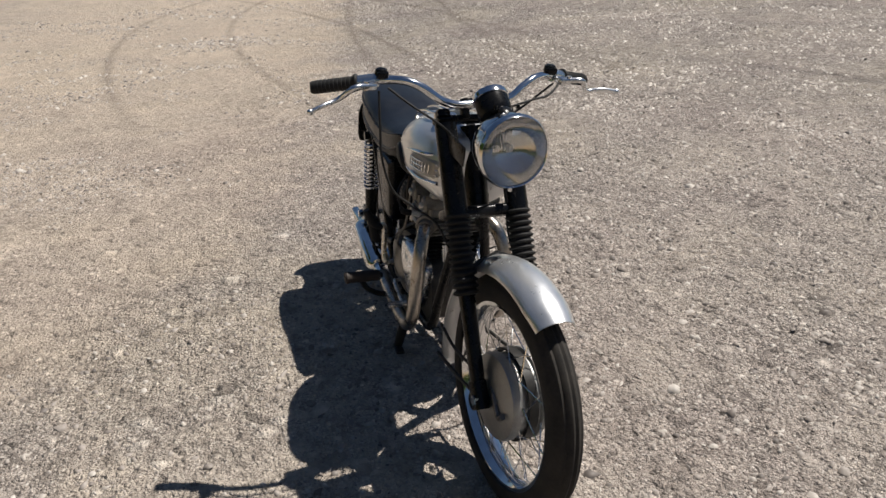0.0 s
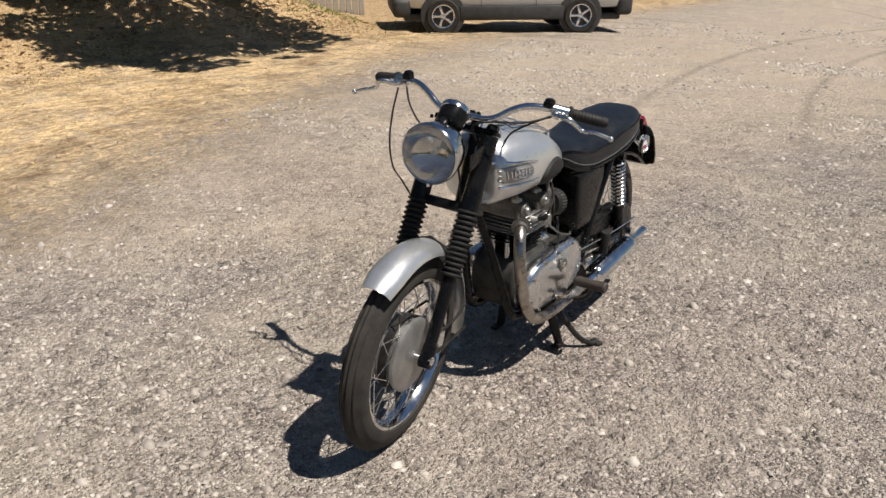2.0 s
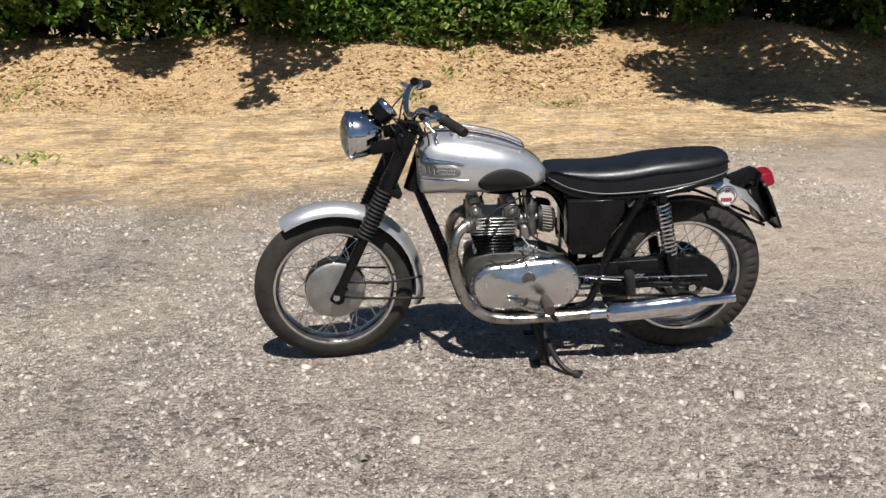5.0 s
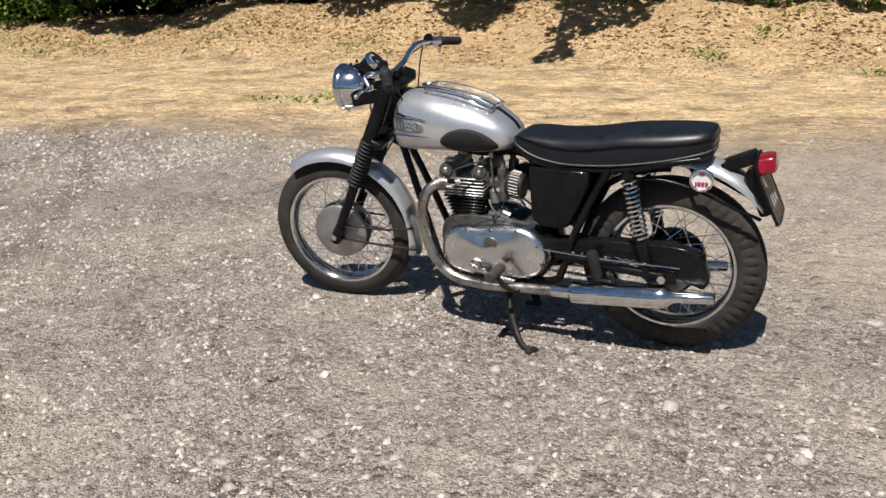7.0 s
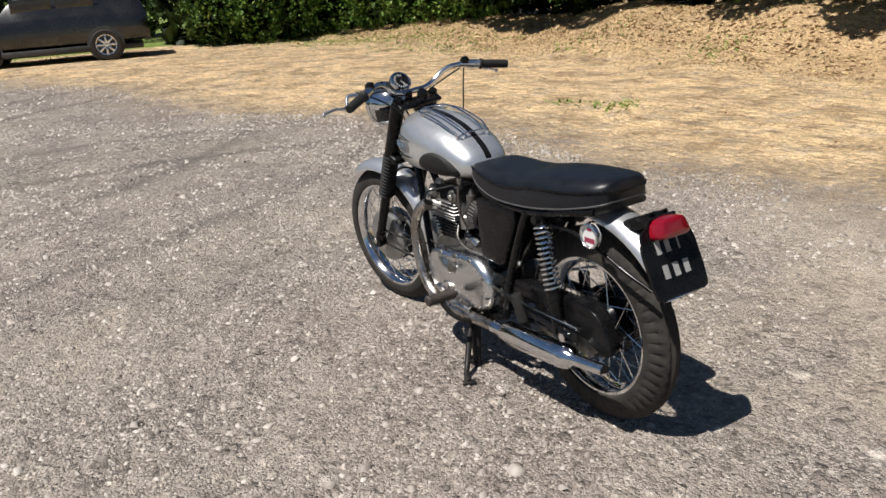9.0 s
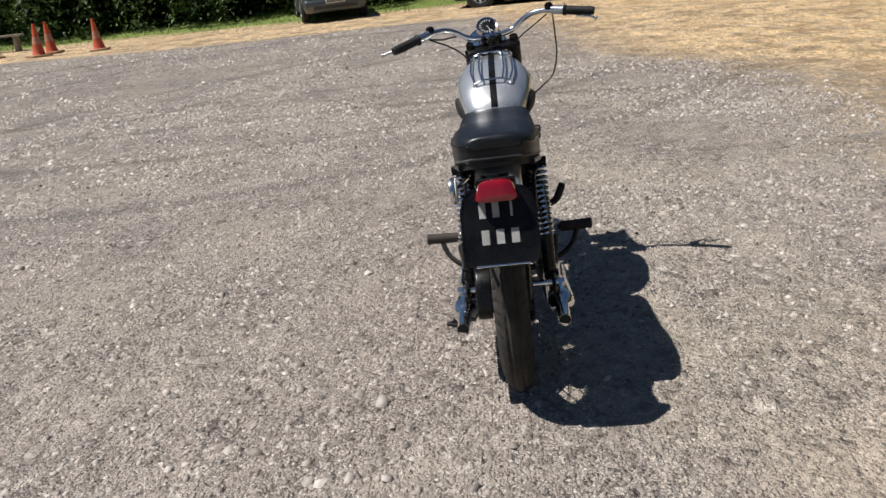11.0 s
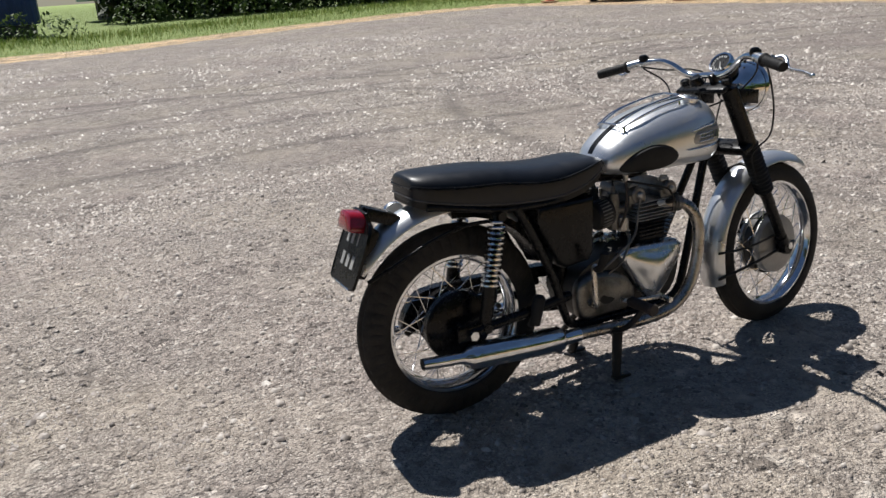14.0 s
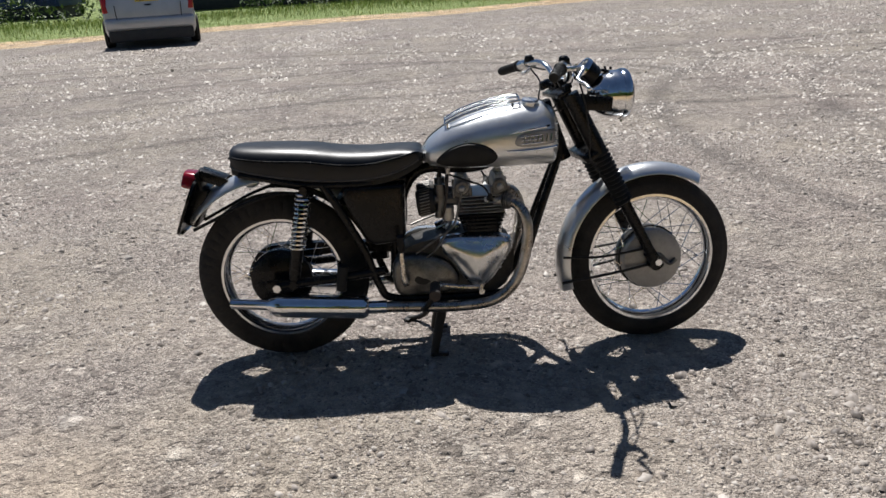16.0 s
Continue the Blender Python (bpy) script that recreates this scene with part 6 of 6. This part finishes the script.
def car(name, label, m, paint, length, width, height, wheelbase, r, stations, spokes_n=6, clad=(0.235, 0.365), arch=1.17):
    """stations: (fraction along from the nose, half-width share, bottom, belt, roof) in metres of height."""
    c = thing(name, label, "car", m)
    h = width / 2
    pts = smooth_path([(f, b_, 0) for f, w_, zb, b_, t_ in stations], 4)
    def row(k):
        return [p.y for p in smooth_path([(s[0], s[k], 0) for s in stations], 4)]
    fs = [p.x for p in pts]
    secs = []
    for f, w_, zb, belt, top in zip(fs, row(1), row(2), row(3), row(4)):
        x = length * (0.5 - f)
        ww = h * w_
        g = max(top - belt, 0.0)
        half = [(0.80, zb), (0.95, zb + 0.03), (0.995, zb + 0.14), (1.0, (zb + belt) / 2), (0.985, belt - 0.06), (0.95, belt), (0.95 - 0.13 * min(1, g / 0.4), belt + g * 0.55), (0.95 - 0.25 * min(1, g / 0.4), belt + g * 0.93), (0.45, top)]
        secs.append([Vector((x, ww * a, z)) for a, z in half] + [Vector((x, -ww * a, z)) for a, z in half[::-1]])
    part("body", loft(bmesh.new(), secs), paint, c)
    x0 = length * 0.5 - (length - wheelbase) * 0.47
    for x in (x0, x0 - wheelbase):
        for s in (1, -1):
            bm = lathe(bmesh.new(), [(r * arch, -0.02), (r * arch, 0.006), (r * (arch - 0.07), 0.008), (0.02, 0.008)], 36, pose(x, s * (h - 0.005), r + 0.02, -90 * s, 0, 0))
            part("wheel_arch", bm, PLASTIC, c)
            car_wheel(c, x, s * (h - 0.062), r, s, spokes_n)
    for s in (1, -1):
        part("sill", block(bmesh.new(), (wheelbase - 2.0 * r, 0.06, clad[1] - clad[0]), pose(x0 - wheelbase / 2, s * (h - 0.01), (clad[0] + clad[1]) / 2), 0.02), PLASTIC, c)
    part("underside", block(bmesh.new(), (length * 0.92, width * 0.86, 0.12), pose(0, 0, 0.27), 0.03), PLASTIC, c)
    return c, x0


SUV_ST = [(0.0, 0.78, 0.36, 0.62, 0.66), (0.03, 0.90, 0.42, 0.80, 0.86), (0.12, 0.98, 0.40, 0.98, 1.02), (0.27, 1.0, 0.40, 1.02, 1.08), (0.36, 1.0, 0.40, 1.03, 1.46), (0.45, 1.0, 0.40, 1.04, 1.64), (0.70, 1.0, 0.40, 1.06, 1.66), (0.90, 0.99, 0.41, 1.06, 1.58), (0.97, 0.95, 0.42, 1.02, 1.36), (1.0, 0.88, 0.38, 0.92, 1.02)]
ang = math.degrees(math.atan2(-7.09 - -5.25, -8.97 - -10.6))
sc, sx0 = car("suv_car", "silver sport utility car parked beside the bank", Matrix(), CAR_SILVER, 4.25, 1.74, 1.62, 2.46, 0.30, SUV_ST, 5, (0.24, 0.47), 1.30)
front_l = Vector((-8.97, -7.09, 0))
rot = Matrix.Rotation(radians(ang), 4, "Z")
org = front_l - (rot @ Vector((sx0, 0.83, 0)))
sc.matrix_basis = Matrix.Translation((org.x, org.y, float(plain_height(-9.8, -6.4)))) @ rot
bm = block(bmesh.new(), (0.32, 1.70, 0.32), pose(2.0, 0, 0.43), 0.09, 3)
part("front_bumper", bm, PLASTIC, sc)
bm = block(bmesh.new(), (0.30, 1.74, 0.36), pose(-2.0, 0, 0.47), 0.09, 3)
part("rear_bumper", bm, PLASTIC, sc)
for s in (1, -1):
    part("headlight", block(bmesh.new(), (0.34, 0.10, 0.17), pose(1.84, s * 0.75, 0.80, 0, 14, -12 * s), 0.04, 3), LAMP_CLEAR, sc, "clear headlight")
    part("indicator", block(bmesh.new(), (0.06, 0.04, 0.05), pose(1.88, s * 0.80, 0.88, 0, 14, -12 * s), 0.012), LAMP_RED, sc)
    part("tail_light", block(bmesh.new(), (0.16, 0.08, 0.42), pose(-1.99, s * 0.80, 0.98), 0.03), LAMP_RED, sc, "red tail light")
    for x in (0.62, -0.36, -1.20):
        part("door_seam", block(bmesh.new(), (0.008, 0.006, 0.72), pose(x, s * 0.872, 0.70, 0, 3, 0), 0), PLASTIC, sc)
    for x in (-0.22, -1.06):
        part("door_handle", block(bmesh.new(), (0.18, 0.03, 0.03), pose(x, s * 0.875, 0.93), 0.01), CAR_SILVER, sc)
    for x, w_ in ((0.20, 0.86), (-0.72, 0.80), (-1.48, 0.44)):
        part("side_window", block(bmesh.new(), (w_, 0.02, 0.36), pose(x, s * 0.765, 1.30, -9 * s, 0, 0), 0.008), GLASS, sc, "dark side window")

HATCH_ST = [(0.0, 0.80, 0.34, 0.60, 0.64), (0.04, 0.92, 0.24, 0.74, 0.80), (0.2, 1.0, 0.22, 0.92, 0.98), (0.33, 1.0, 0.22, 0.96, 1.40), (0.45, 1.0, 0.22, 0.98, 1.60), (0.75, 1.0, 0.22, 1.0, 1.62), (0.94, 0.98, 0.24, 1.0, 1.52), (0.985, 0.96, 0.30, 0.98, 1.34), (1.0, 0.92, 0.40, 0.90, 1.05)]
hc, hx0 = car("hatchback_car", "silver hatchback car parked on the yard edge", Matrix(), CAR_SILVER, 4.0, 2.06, 1.75, 2.5, 0.31, HATCH_ST)
ha = math.degrees(math.atan2(0.955, -0.297))
rear_mid = Vector((-5.95, 16.75, 0))
rot = Matrix.Rotation(radians(ha), 4, "Z")
org = rear_mid - rot @ Vector((-1.75, 0, 0))
hc.matrix_basis = Matrix.Translation((org.x, org.y, float(plain_height(-6.3, 17.2)) + 0.01)) @ rot
part("rear_bumper", block(bmesh.new(), (0.24, 1.98, 0.28), pose(-1.95, 0, 0.53), 0.07, 3), CAR_SILVER, hc)
# added dark block for the underbody and the shade below the bumper
part("underbody_shade", block(bmesh.new(), (0.20, 1.86, 0.26), pose(-1.92, 0, 0.27), 0.04, 2), PLASTIC, hc)
part("tailgate_seam", tube(bmesh.new(), [(-2.035, 0.72, 0.95), (-2.04, 0.70, 0.66), (-2.04, 0.62, 0.645), (-2.04, -0.62, 0.645), (-2.04, -0.70, 0.66), (-2.035, -0.72, 0.95)], 0.010, 6, 3), PLASTIC, hc)
part("tailgate_handle", block(bmesh.new(), (0.03, 0.14, 0.03), pose(-2.03, 0, 0.93), 0.008), PLASTIC, hc)
pl = part("number_plate", block(bmesh.new(), (0.02, 0.52, 0.11), pose(-2.005, 0, 1.06), 0.004), YELLOW, hc, "yellow number plate with dark bars")
for k in range(7):
    part("plate_bar", block(bmesh.new(), (0.004, 0.045, 0.07), pose(-2.017, -0.20 + 0.064 * k + (0.02 if k > 3 else 0), 1.06), 0), PLASTIC, pl, smooth=False)
for s in (1, -1):
    part("tail_light", block(bmesh.new(), (0.14, 0.12, 0.40), pose(-1.93, s * 0.94, 0.98, 0, 8, 14 * s), 0.03), LAMP_RED, hc, "red tail light")
part("rear_window", block(bmesh.new(), (0.03, 1.25, 0.42), pose(-1.86, 0, 1.28, 0, 18, 0), 0.02), GLASS, hc)

SALOON_ST = [(0.0, 0.82, 0.34, 0.58, 0.62), (0.03, 0.93, 0.22, 0.70, 0.74), (0.2, 1.0, 0.20, 0.84, 0.88), (0.33, 1.0, 0.20, 0.90, 1.18), (0.45, 1.0, 0.20, 0.92, 1.42), (0.68, 1.0, 0.20, 0.94, 1.42), (0.84, 1.0, 0.22, 0.95, 1.08), (0.97, 0.95, 0.26, 0.92, 0.97), (1.0, 0.88, 0.36, 0.80, 0.84)]
gc, gx0 = car("saloon_car", "grey-blue saloon car parked on the straw verge", Matrix(), CAR_GREY, 4.4, 1.74, 1.42, 2.6, 0.31, SALOON_ST)
rot = Matrix.Rotation(radians(196), 4, "Z")
org = Vector((20.9, 4.55, 0)) - rot @ Vector((gx0, 0, 0))
gc.matrix_basis = Matrix.Translation((org.x, org.y, float(ground_height(20.9, 4.5)) + 0.02)) @ rot
part("front_bumper", block(bmesh.new(), (0.22, 1.66, 0.24), pose(2.12, 0, 0.44), 0.07, 3), CAR_GREY, gc)
part("lower_grille", block(bmesh.new(), (0.06, 1.2, 0.12), pose(2.20, 0, 0.36), 0.02), PLASTIC, gc)
part("grille", block(bmesh.new(), (0.06, 0.70, 0.10), pose(2.16, 0, 0.66), 0.02), PLASTIC, gc)
pl = part("number_plate", block(bmesh.new(), (0.02, 0.52, 0.11), pose(2.242, 0, 0.50), 0.004), WHITE, gc, "white number plate with dark bars")
for k in range(7):
    part("plate_bar", block(bmesh.new(), (0.004, 0.045, 0.07), pose(2.254, -0.20 + 0.064 * k, 0.50), 0), PLASTIC, pl, smooth=False)
for s in (1, -1):
    part("headlight", block(bmesh.new(), (0.20, 0.36, 0.13), pose(2.06, s * 0.60, 0.66, 0, 10, -14 * s), 0.03, 3), LAMP_CLEAR, gc, "clear headlight")
part("windscreen", block(bmesh.new(), (0.55, 1.24, 0.02), pose(0.52, 0, 1.17, 0, 32, 0), 0.008), GLASS, gc)

dc, dx0 = car("dark_car", "black sport utility car in the shade of trees", Matrix(), CAR_DARK, 4.5, 1.82, 1.66, 2.6, 0.35, SUV_ST, 8)
rot = Matrix.Rotation(radians(78), 4, "Z")
org = Vector((19.1, -2.1, 0)) - rot @ Vector((dx0 - 2.6, 0.83, 0))
dc.matrix_basis = Matrix.Translation((org.x, org.y, float(ground_height(19, -3)) + 0.02)) @ rot
for x, w_ in ((0.20, 0.86), (-0.72, 0.80)):
    part("side_window", block(bmesh.new(), (w_, 0.02, 0.36), pose(x, 0.800, 1.30, -9, 0, 0), 0.008), GLASS, dc)

# motorhome
mh = thing("motorhome", "white coachbuilt motorhome with dark grille parked on the verge", "motorhome")
rot = Matrix.Rotation(radians(194), 4, "Z") @ Matrix.Scale(1.12, 4)
org = Vector((16.9, 21.7, 0)) - rot @ Vector((3.0, 0, 0))
mh.matrix_basis = Matrix.Translation((org.x, org.y, float(ground_height(19, 21)) + 0.01)) @ rot
NOSE = [(3.0, 0.84, 0.42, 0.80), (2.92, 0.94, 0.34, 1.00), (2.70, 0.99, 0.32, 1.14), (2.35, 1.0, 0.32, 1.24), (1.75, 1.0, 0.32, 2.0), (1.30, 1.0, 0.32, 2.25), (0.9, 1.0, 0.32, 2.3)]
secs = []
for x, w_, zb, zt in NOSE:
    half = [(0.86, zb), (0.97, zb + 0.06), (1.0, (zb + min(zt, 1.2)) / 2), (0.97, min(zt, 1.2)), (0.97 - 0.16 * (zt > 1.5), zt - 0.06), (0.5, zt)]
    secs.append([Vector((x, 1.0 * w_ * a, z)) for a, z in half] + [Vector((x, -1.0 * w_ * a, z)) for a, z in half[::-1]])
part("cab", loft(bmesh.new(), secs), CAR_WHITE, mh)
part("coach_body", block(bmesh.new(), (4.2, 2.2, 2.3), pose(-1.1, 0, 1.62), 0.09, 3), CAR_WHITE, mh)
part("overcab", block(bmesh.new(), (1.9, 2.2, 0.75), pose(1.3, 0, 2.55), 0.14, 3), CAR_WHITE, mh)
part("skirt", block(bmesh.new(), (4.1, 2.16, 0.22), pose(-1.1, 0, 0.42), 0.04), CAR_WHITE, mh)
part("bumper", block(bmesh.new(), (0.20, 1.86, 0.26), pose(2.96, 0, 0.46), 0.06, 3), CAR_WHITE, mh)
gr = part("grille", block(bmesh.new(), (0.05, 1.02, 0.24), pose(2.985, 0, 0.80, 0, -10, 0), 0.02), PLASTIC, mh, "dark slatted grille")
for k in range(4):
    part("grille_slat", block(bmesh.new(), (0.02, 1.0, 0.018), pose(3.018, 0, 0.72 + 0.055 * k, 0, -10, 0), 0.005), LAMP_CLEAR, gr)
pl = part("number_plate", block(bmesh.new(), (0.02, 0.52, 0.11), pose(3.07, 0, 0.47), 0.004), WHITE, mh, "number plate with dark bars")
for k in range(7):
    part("plate_bar", block(bmesh.new(), (0.004, 0.045, 0.07), pose(3.082, -0.20 + 0.064 * k, 0.47), 0), PLASTIC, pl, smooth=False)
part("windscreen", block(bmesh.new(), (0.90, 1.56, 0.02), pose(2.10, 0, 1.66, 0, 52, 0), 0.008), GLASS, mh)
for s in (1, -1):
    part("headlight", block(bmesh.new(), (0.30, 0.22, 0.26), pose(2.80, s * 0.82, 0.96, 0, 20, -20 * s), 0.06, 3), LAMP_CLEAR, mh, "clear headlight")
    part("cab_window", block(bmesh.new(), (0.85, 0.02, 0.5), pose(1.55, s * 0.93, 1.55, -8 * s, 0, 0), 0.008), GLASS, mh)
    part("side_window", block(bmesh.new(), (0.9, 0.03, 0.5), pose(-1.6, s * 1.10, 1.75), 0.04, 3), GLASS, mh)
    part("cab_door_seam", block(bmesh.new(), (0.010, 0.006, 0.80), pose(2.0, s * 1.0, 0.80), 0), PLASTIC, mh)
    for x in (2.25, -1.45):
        part("wheel_arch", lathe(bmesh.new(), [(0.41, -0.02), (0.41, 0.012), (0.39, 0.016), (0.02, 0.016)], 36, pose(x, s * (0.99 if x > 0 else 1.095), 0.36, -90 * s, 0, 0)), PLASTIC, mh)
        car_wheel(mh, x, s * (0.92 if x > 0 else 1.0), 0.335, s, 8)
part("door_awning", block(bmesh.new(), (1.0, 0.02, 1.3), pose(0.55, 1.105, 1.55, 0, 0, 0), 0.008), TANK_GREY, mh, "grey side door panel")

# traffic cones


def cone():
    c = thing("traffic_cone", "faded orange traffic cone on a dusty base", "traffic cone", None, "traffic cones along the verge")
    bm = lathe(bmesh.new(), [(0.150, 0.045), (0.135, 0.07), (0.105, 0.25), (0.070, 0.48), (0.036, 0.72), (0.034, 0.75), (0.024, 0.75), (0.06, 0.48), (0.125, 0.06)], 24, closed=True)
    part("cone_body", bm, ORANGE, c)
    bm = lathe(bmesh.new(), [(0.1015, 0.29), (0.0765, 0.46), (0.0745, 0.46), (0.0995, 0.29)], 24, closed=True)
    part("sleeve", bm, SLEEVE, c, "dirty faded sleeve")
    part("foot", block(bmesh.new(), (0.46, 0.46, 0.05), pose(0, 0, 0.025), 0.015), BASE_PLASTIC, c)
    return c


SPOTS = [(18.2, 10.1, 20, -2), (18.25, 11.75, 50, 3), (19.1, 11.85, 10, -1), (19.3, 13.6, 35, 2), (17.45, 18.3, 15, 1), (16.65, 27.6, 60, -3), (16.5, 24.4, 25, 4)]
first = cone()
for i, (x, y, a, tilt) in enumerate(SPOTS):
    m = pose(x, y, float(ground_height(x, y)), tilt, 0, a) @ Matrix.Scale(1.05, 4)
    if i == 0:
        first.matrix_basis = m
    else:
        copy_thing(first, m)

# fence behind the bank
fence = thing("fence", "weathered grey board fence behind the bank", "fence", Matrix())
for i in range(34):
    x, y = -6.3 - 0.15 * i, -12.7 + 0.055 * i
    z = bank_z(x, y)
    h_ = 1.75 + 0.06 * rng.uniform(-1, 1)
    if i == 0:
        bm = block(bmesh.new(), (0.13, 0.02, 1.0), None, 0.004, 1)
        bmesh.ops.translate(bm, verts=bm.verts, vec=(0, 0, 0.5))
        first_board = part("board", bm, WOOD, fence, "", pose(x, y, z) @ Matrix.Diagonal((1, 1, h_, 1)))
    else:
        o = new("board", first_board.data)
        o.parent = fence
        o.matrix_basis = pose(x, y, z, 0, float(rng.uniform(-1, 1)), -20) @ Matrix.Diagonal((1, 1, h_, 1))
for zz in (0.5, 1.4):
    part("rail", tube(bmesh.new(), [(-6.2, -12.75, bank_z(-6.2, -12.7) + zz), (-11.4, -10.85, bank_z(-11.4, -10.9) + zz)], 0.035, 6, curved=False), WOOD, fence)
post = solo("fence_post", block(bmesh.new(), (0.14, 0.14, 2.2), pose(0, 0, 1.1), 0.01), DARK_WOOD, "dark wooden post beside the board fence", "post", m=pose(-9.0, -10.7, bank_z(-9, -10.7) - 0.05))

# dark slatted pallets far across the yard
pal = thing("pallet_stack", "stack of dark weathered wooden pallets", "pallets", pose(-20.3, 0.85, float(plain_height(-20.3, 0.85)), 0, 0, 122))
for k in range(5):
    for j in range(3):
        part("pallet_block", block(bmesh.new(), (0.12, 0.9, 0.09), pose(-0.6 + 0.6 * j, 0, 0.045 + 0.20 * k), 0.008), DARK_WOOD, pal)
    for y in (-0.4, 0.0, 0.4):
        part("pallet_slat", block(bmesh.new(), (1.40 + 0.05 * (k % 2), 0.14, 0.03), pose(0.02 * (k % 2), y, 0.115 + 0.20 * k), 0.006), DARK_WOOD, pal)
    part("pallet_slat", block(bmesh.new(), (1.42, 0.10, 0.06), pose(0, 0.46, 0.14 + 0.20 * k), 0.006), DARK_WOOD, pal)

# blue containers, low hut and trough beyond the verge
for i, (x, y, a) in enumerate(((-6.5, 35.0, -2), (-21.5, 36.0, -5))):
    z = float(ground_height(x, y))
    b_ = thing("shipping_container", "long faded blue steel container behind the verge", "container", pose(x, y, z, 0, 0, a), "blue containers behind the verge")
    part("container_body", block(bmesh.new(), (12.0, 2.4, 2.1), pose(0, 0, 1.55), 0.03), BLUE, b_)
    part("container_skirt", block(bmesh.new(), (11.6, 2.2, 0.5), pose(0, 0, 0.25), 0.02), PLASTIC, b_)
    bm = bmesh.new()
    for k in range(40):
        block(bm, (0.12, 0.04, 1.95), pose(-5.85 + 0.3 * k, -1.21, 1.55), 0.012, 1)
    part("corrugation", bm, BLUE, b_)
hut = thing("low_hut", "low hut with a pale green roof", "hut", pose(6.2, 50.0, float(ground_height(6.2, 50)), 0, 0, 4) @ Matrix.Scale(1.3, 4))
part("wall", block(bmesh.new(), (5.0, 3.0, 1.0), pose(0, 0, 0.5), 0.02), DARK_WOOD, hut)
bm = loft(bmesh.new(), [[Vector((sx_ * 3.2, -2.0, 0.85)), Vector((sx_ * 3.2, -2.0, 0.95)), Vector((sx_ * 2.6, 0, 1.8)), Vector((sx_ * 3.2, 2.0, 0.95)), Vector((sx_ * 3.2, 2.0, 0.85))] for sx_ in (-1, 1)])
part("roof", bm, GREEN_ROOF, hut, "pale green roof")
solo("trough", block(bmesh.new(), (1.4, 0.6, 0.45), pose(0, 0, 0.22), 0.05, 3), TANK_GREY, "grey covered trough in the verge grass", "trough", m=pose(8.7, 43.0, float(ground_height(8.7, 43)), 0, 0, 5) @ Matrix.Scale(1.8, 4))
bench = thing("low_bench", "grey wooden bench at the wood edge", "bench", pose(21.3, 14.6, float(ground_height(21.3, 14.6)), 0, 0, 100) @ Matrix.Scale(1.0, 4))
part("bench_seat", block(bmesh.new(), (1.4, 0.35, 0.06), pose(0, 0, 0.45), 0.01), WOOD, bench)
for s in (1, -1):
    part("bench_leg", block(bmesh.new(), (0.10, 0.30, 0.44), pose(0.5 * s, 0, 0.22), 0.01), WOOD, bench)
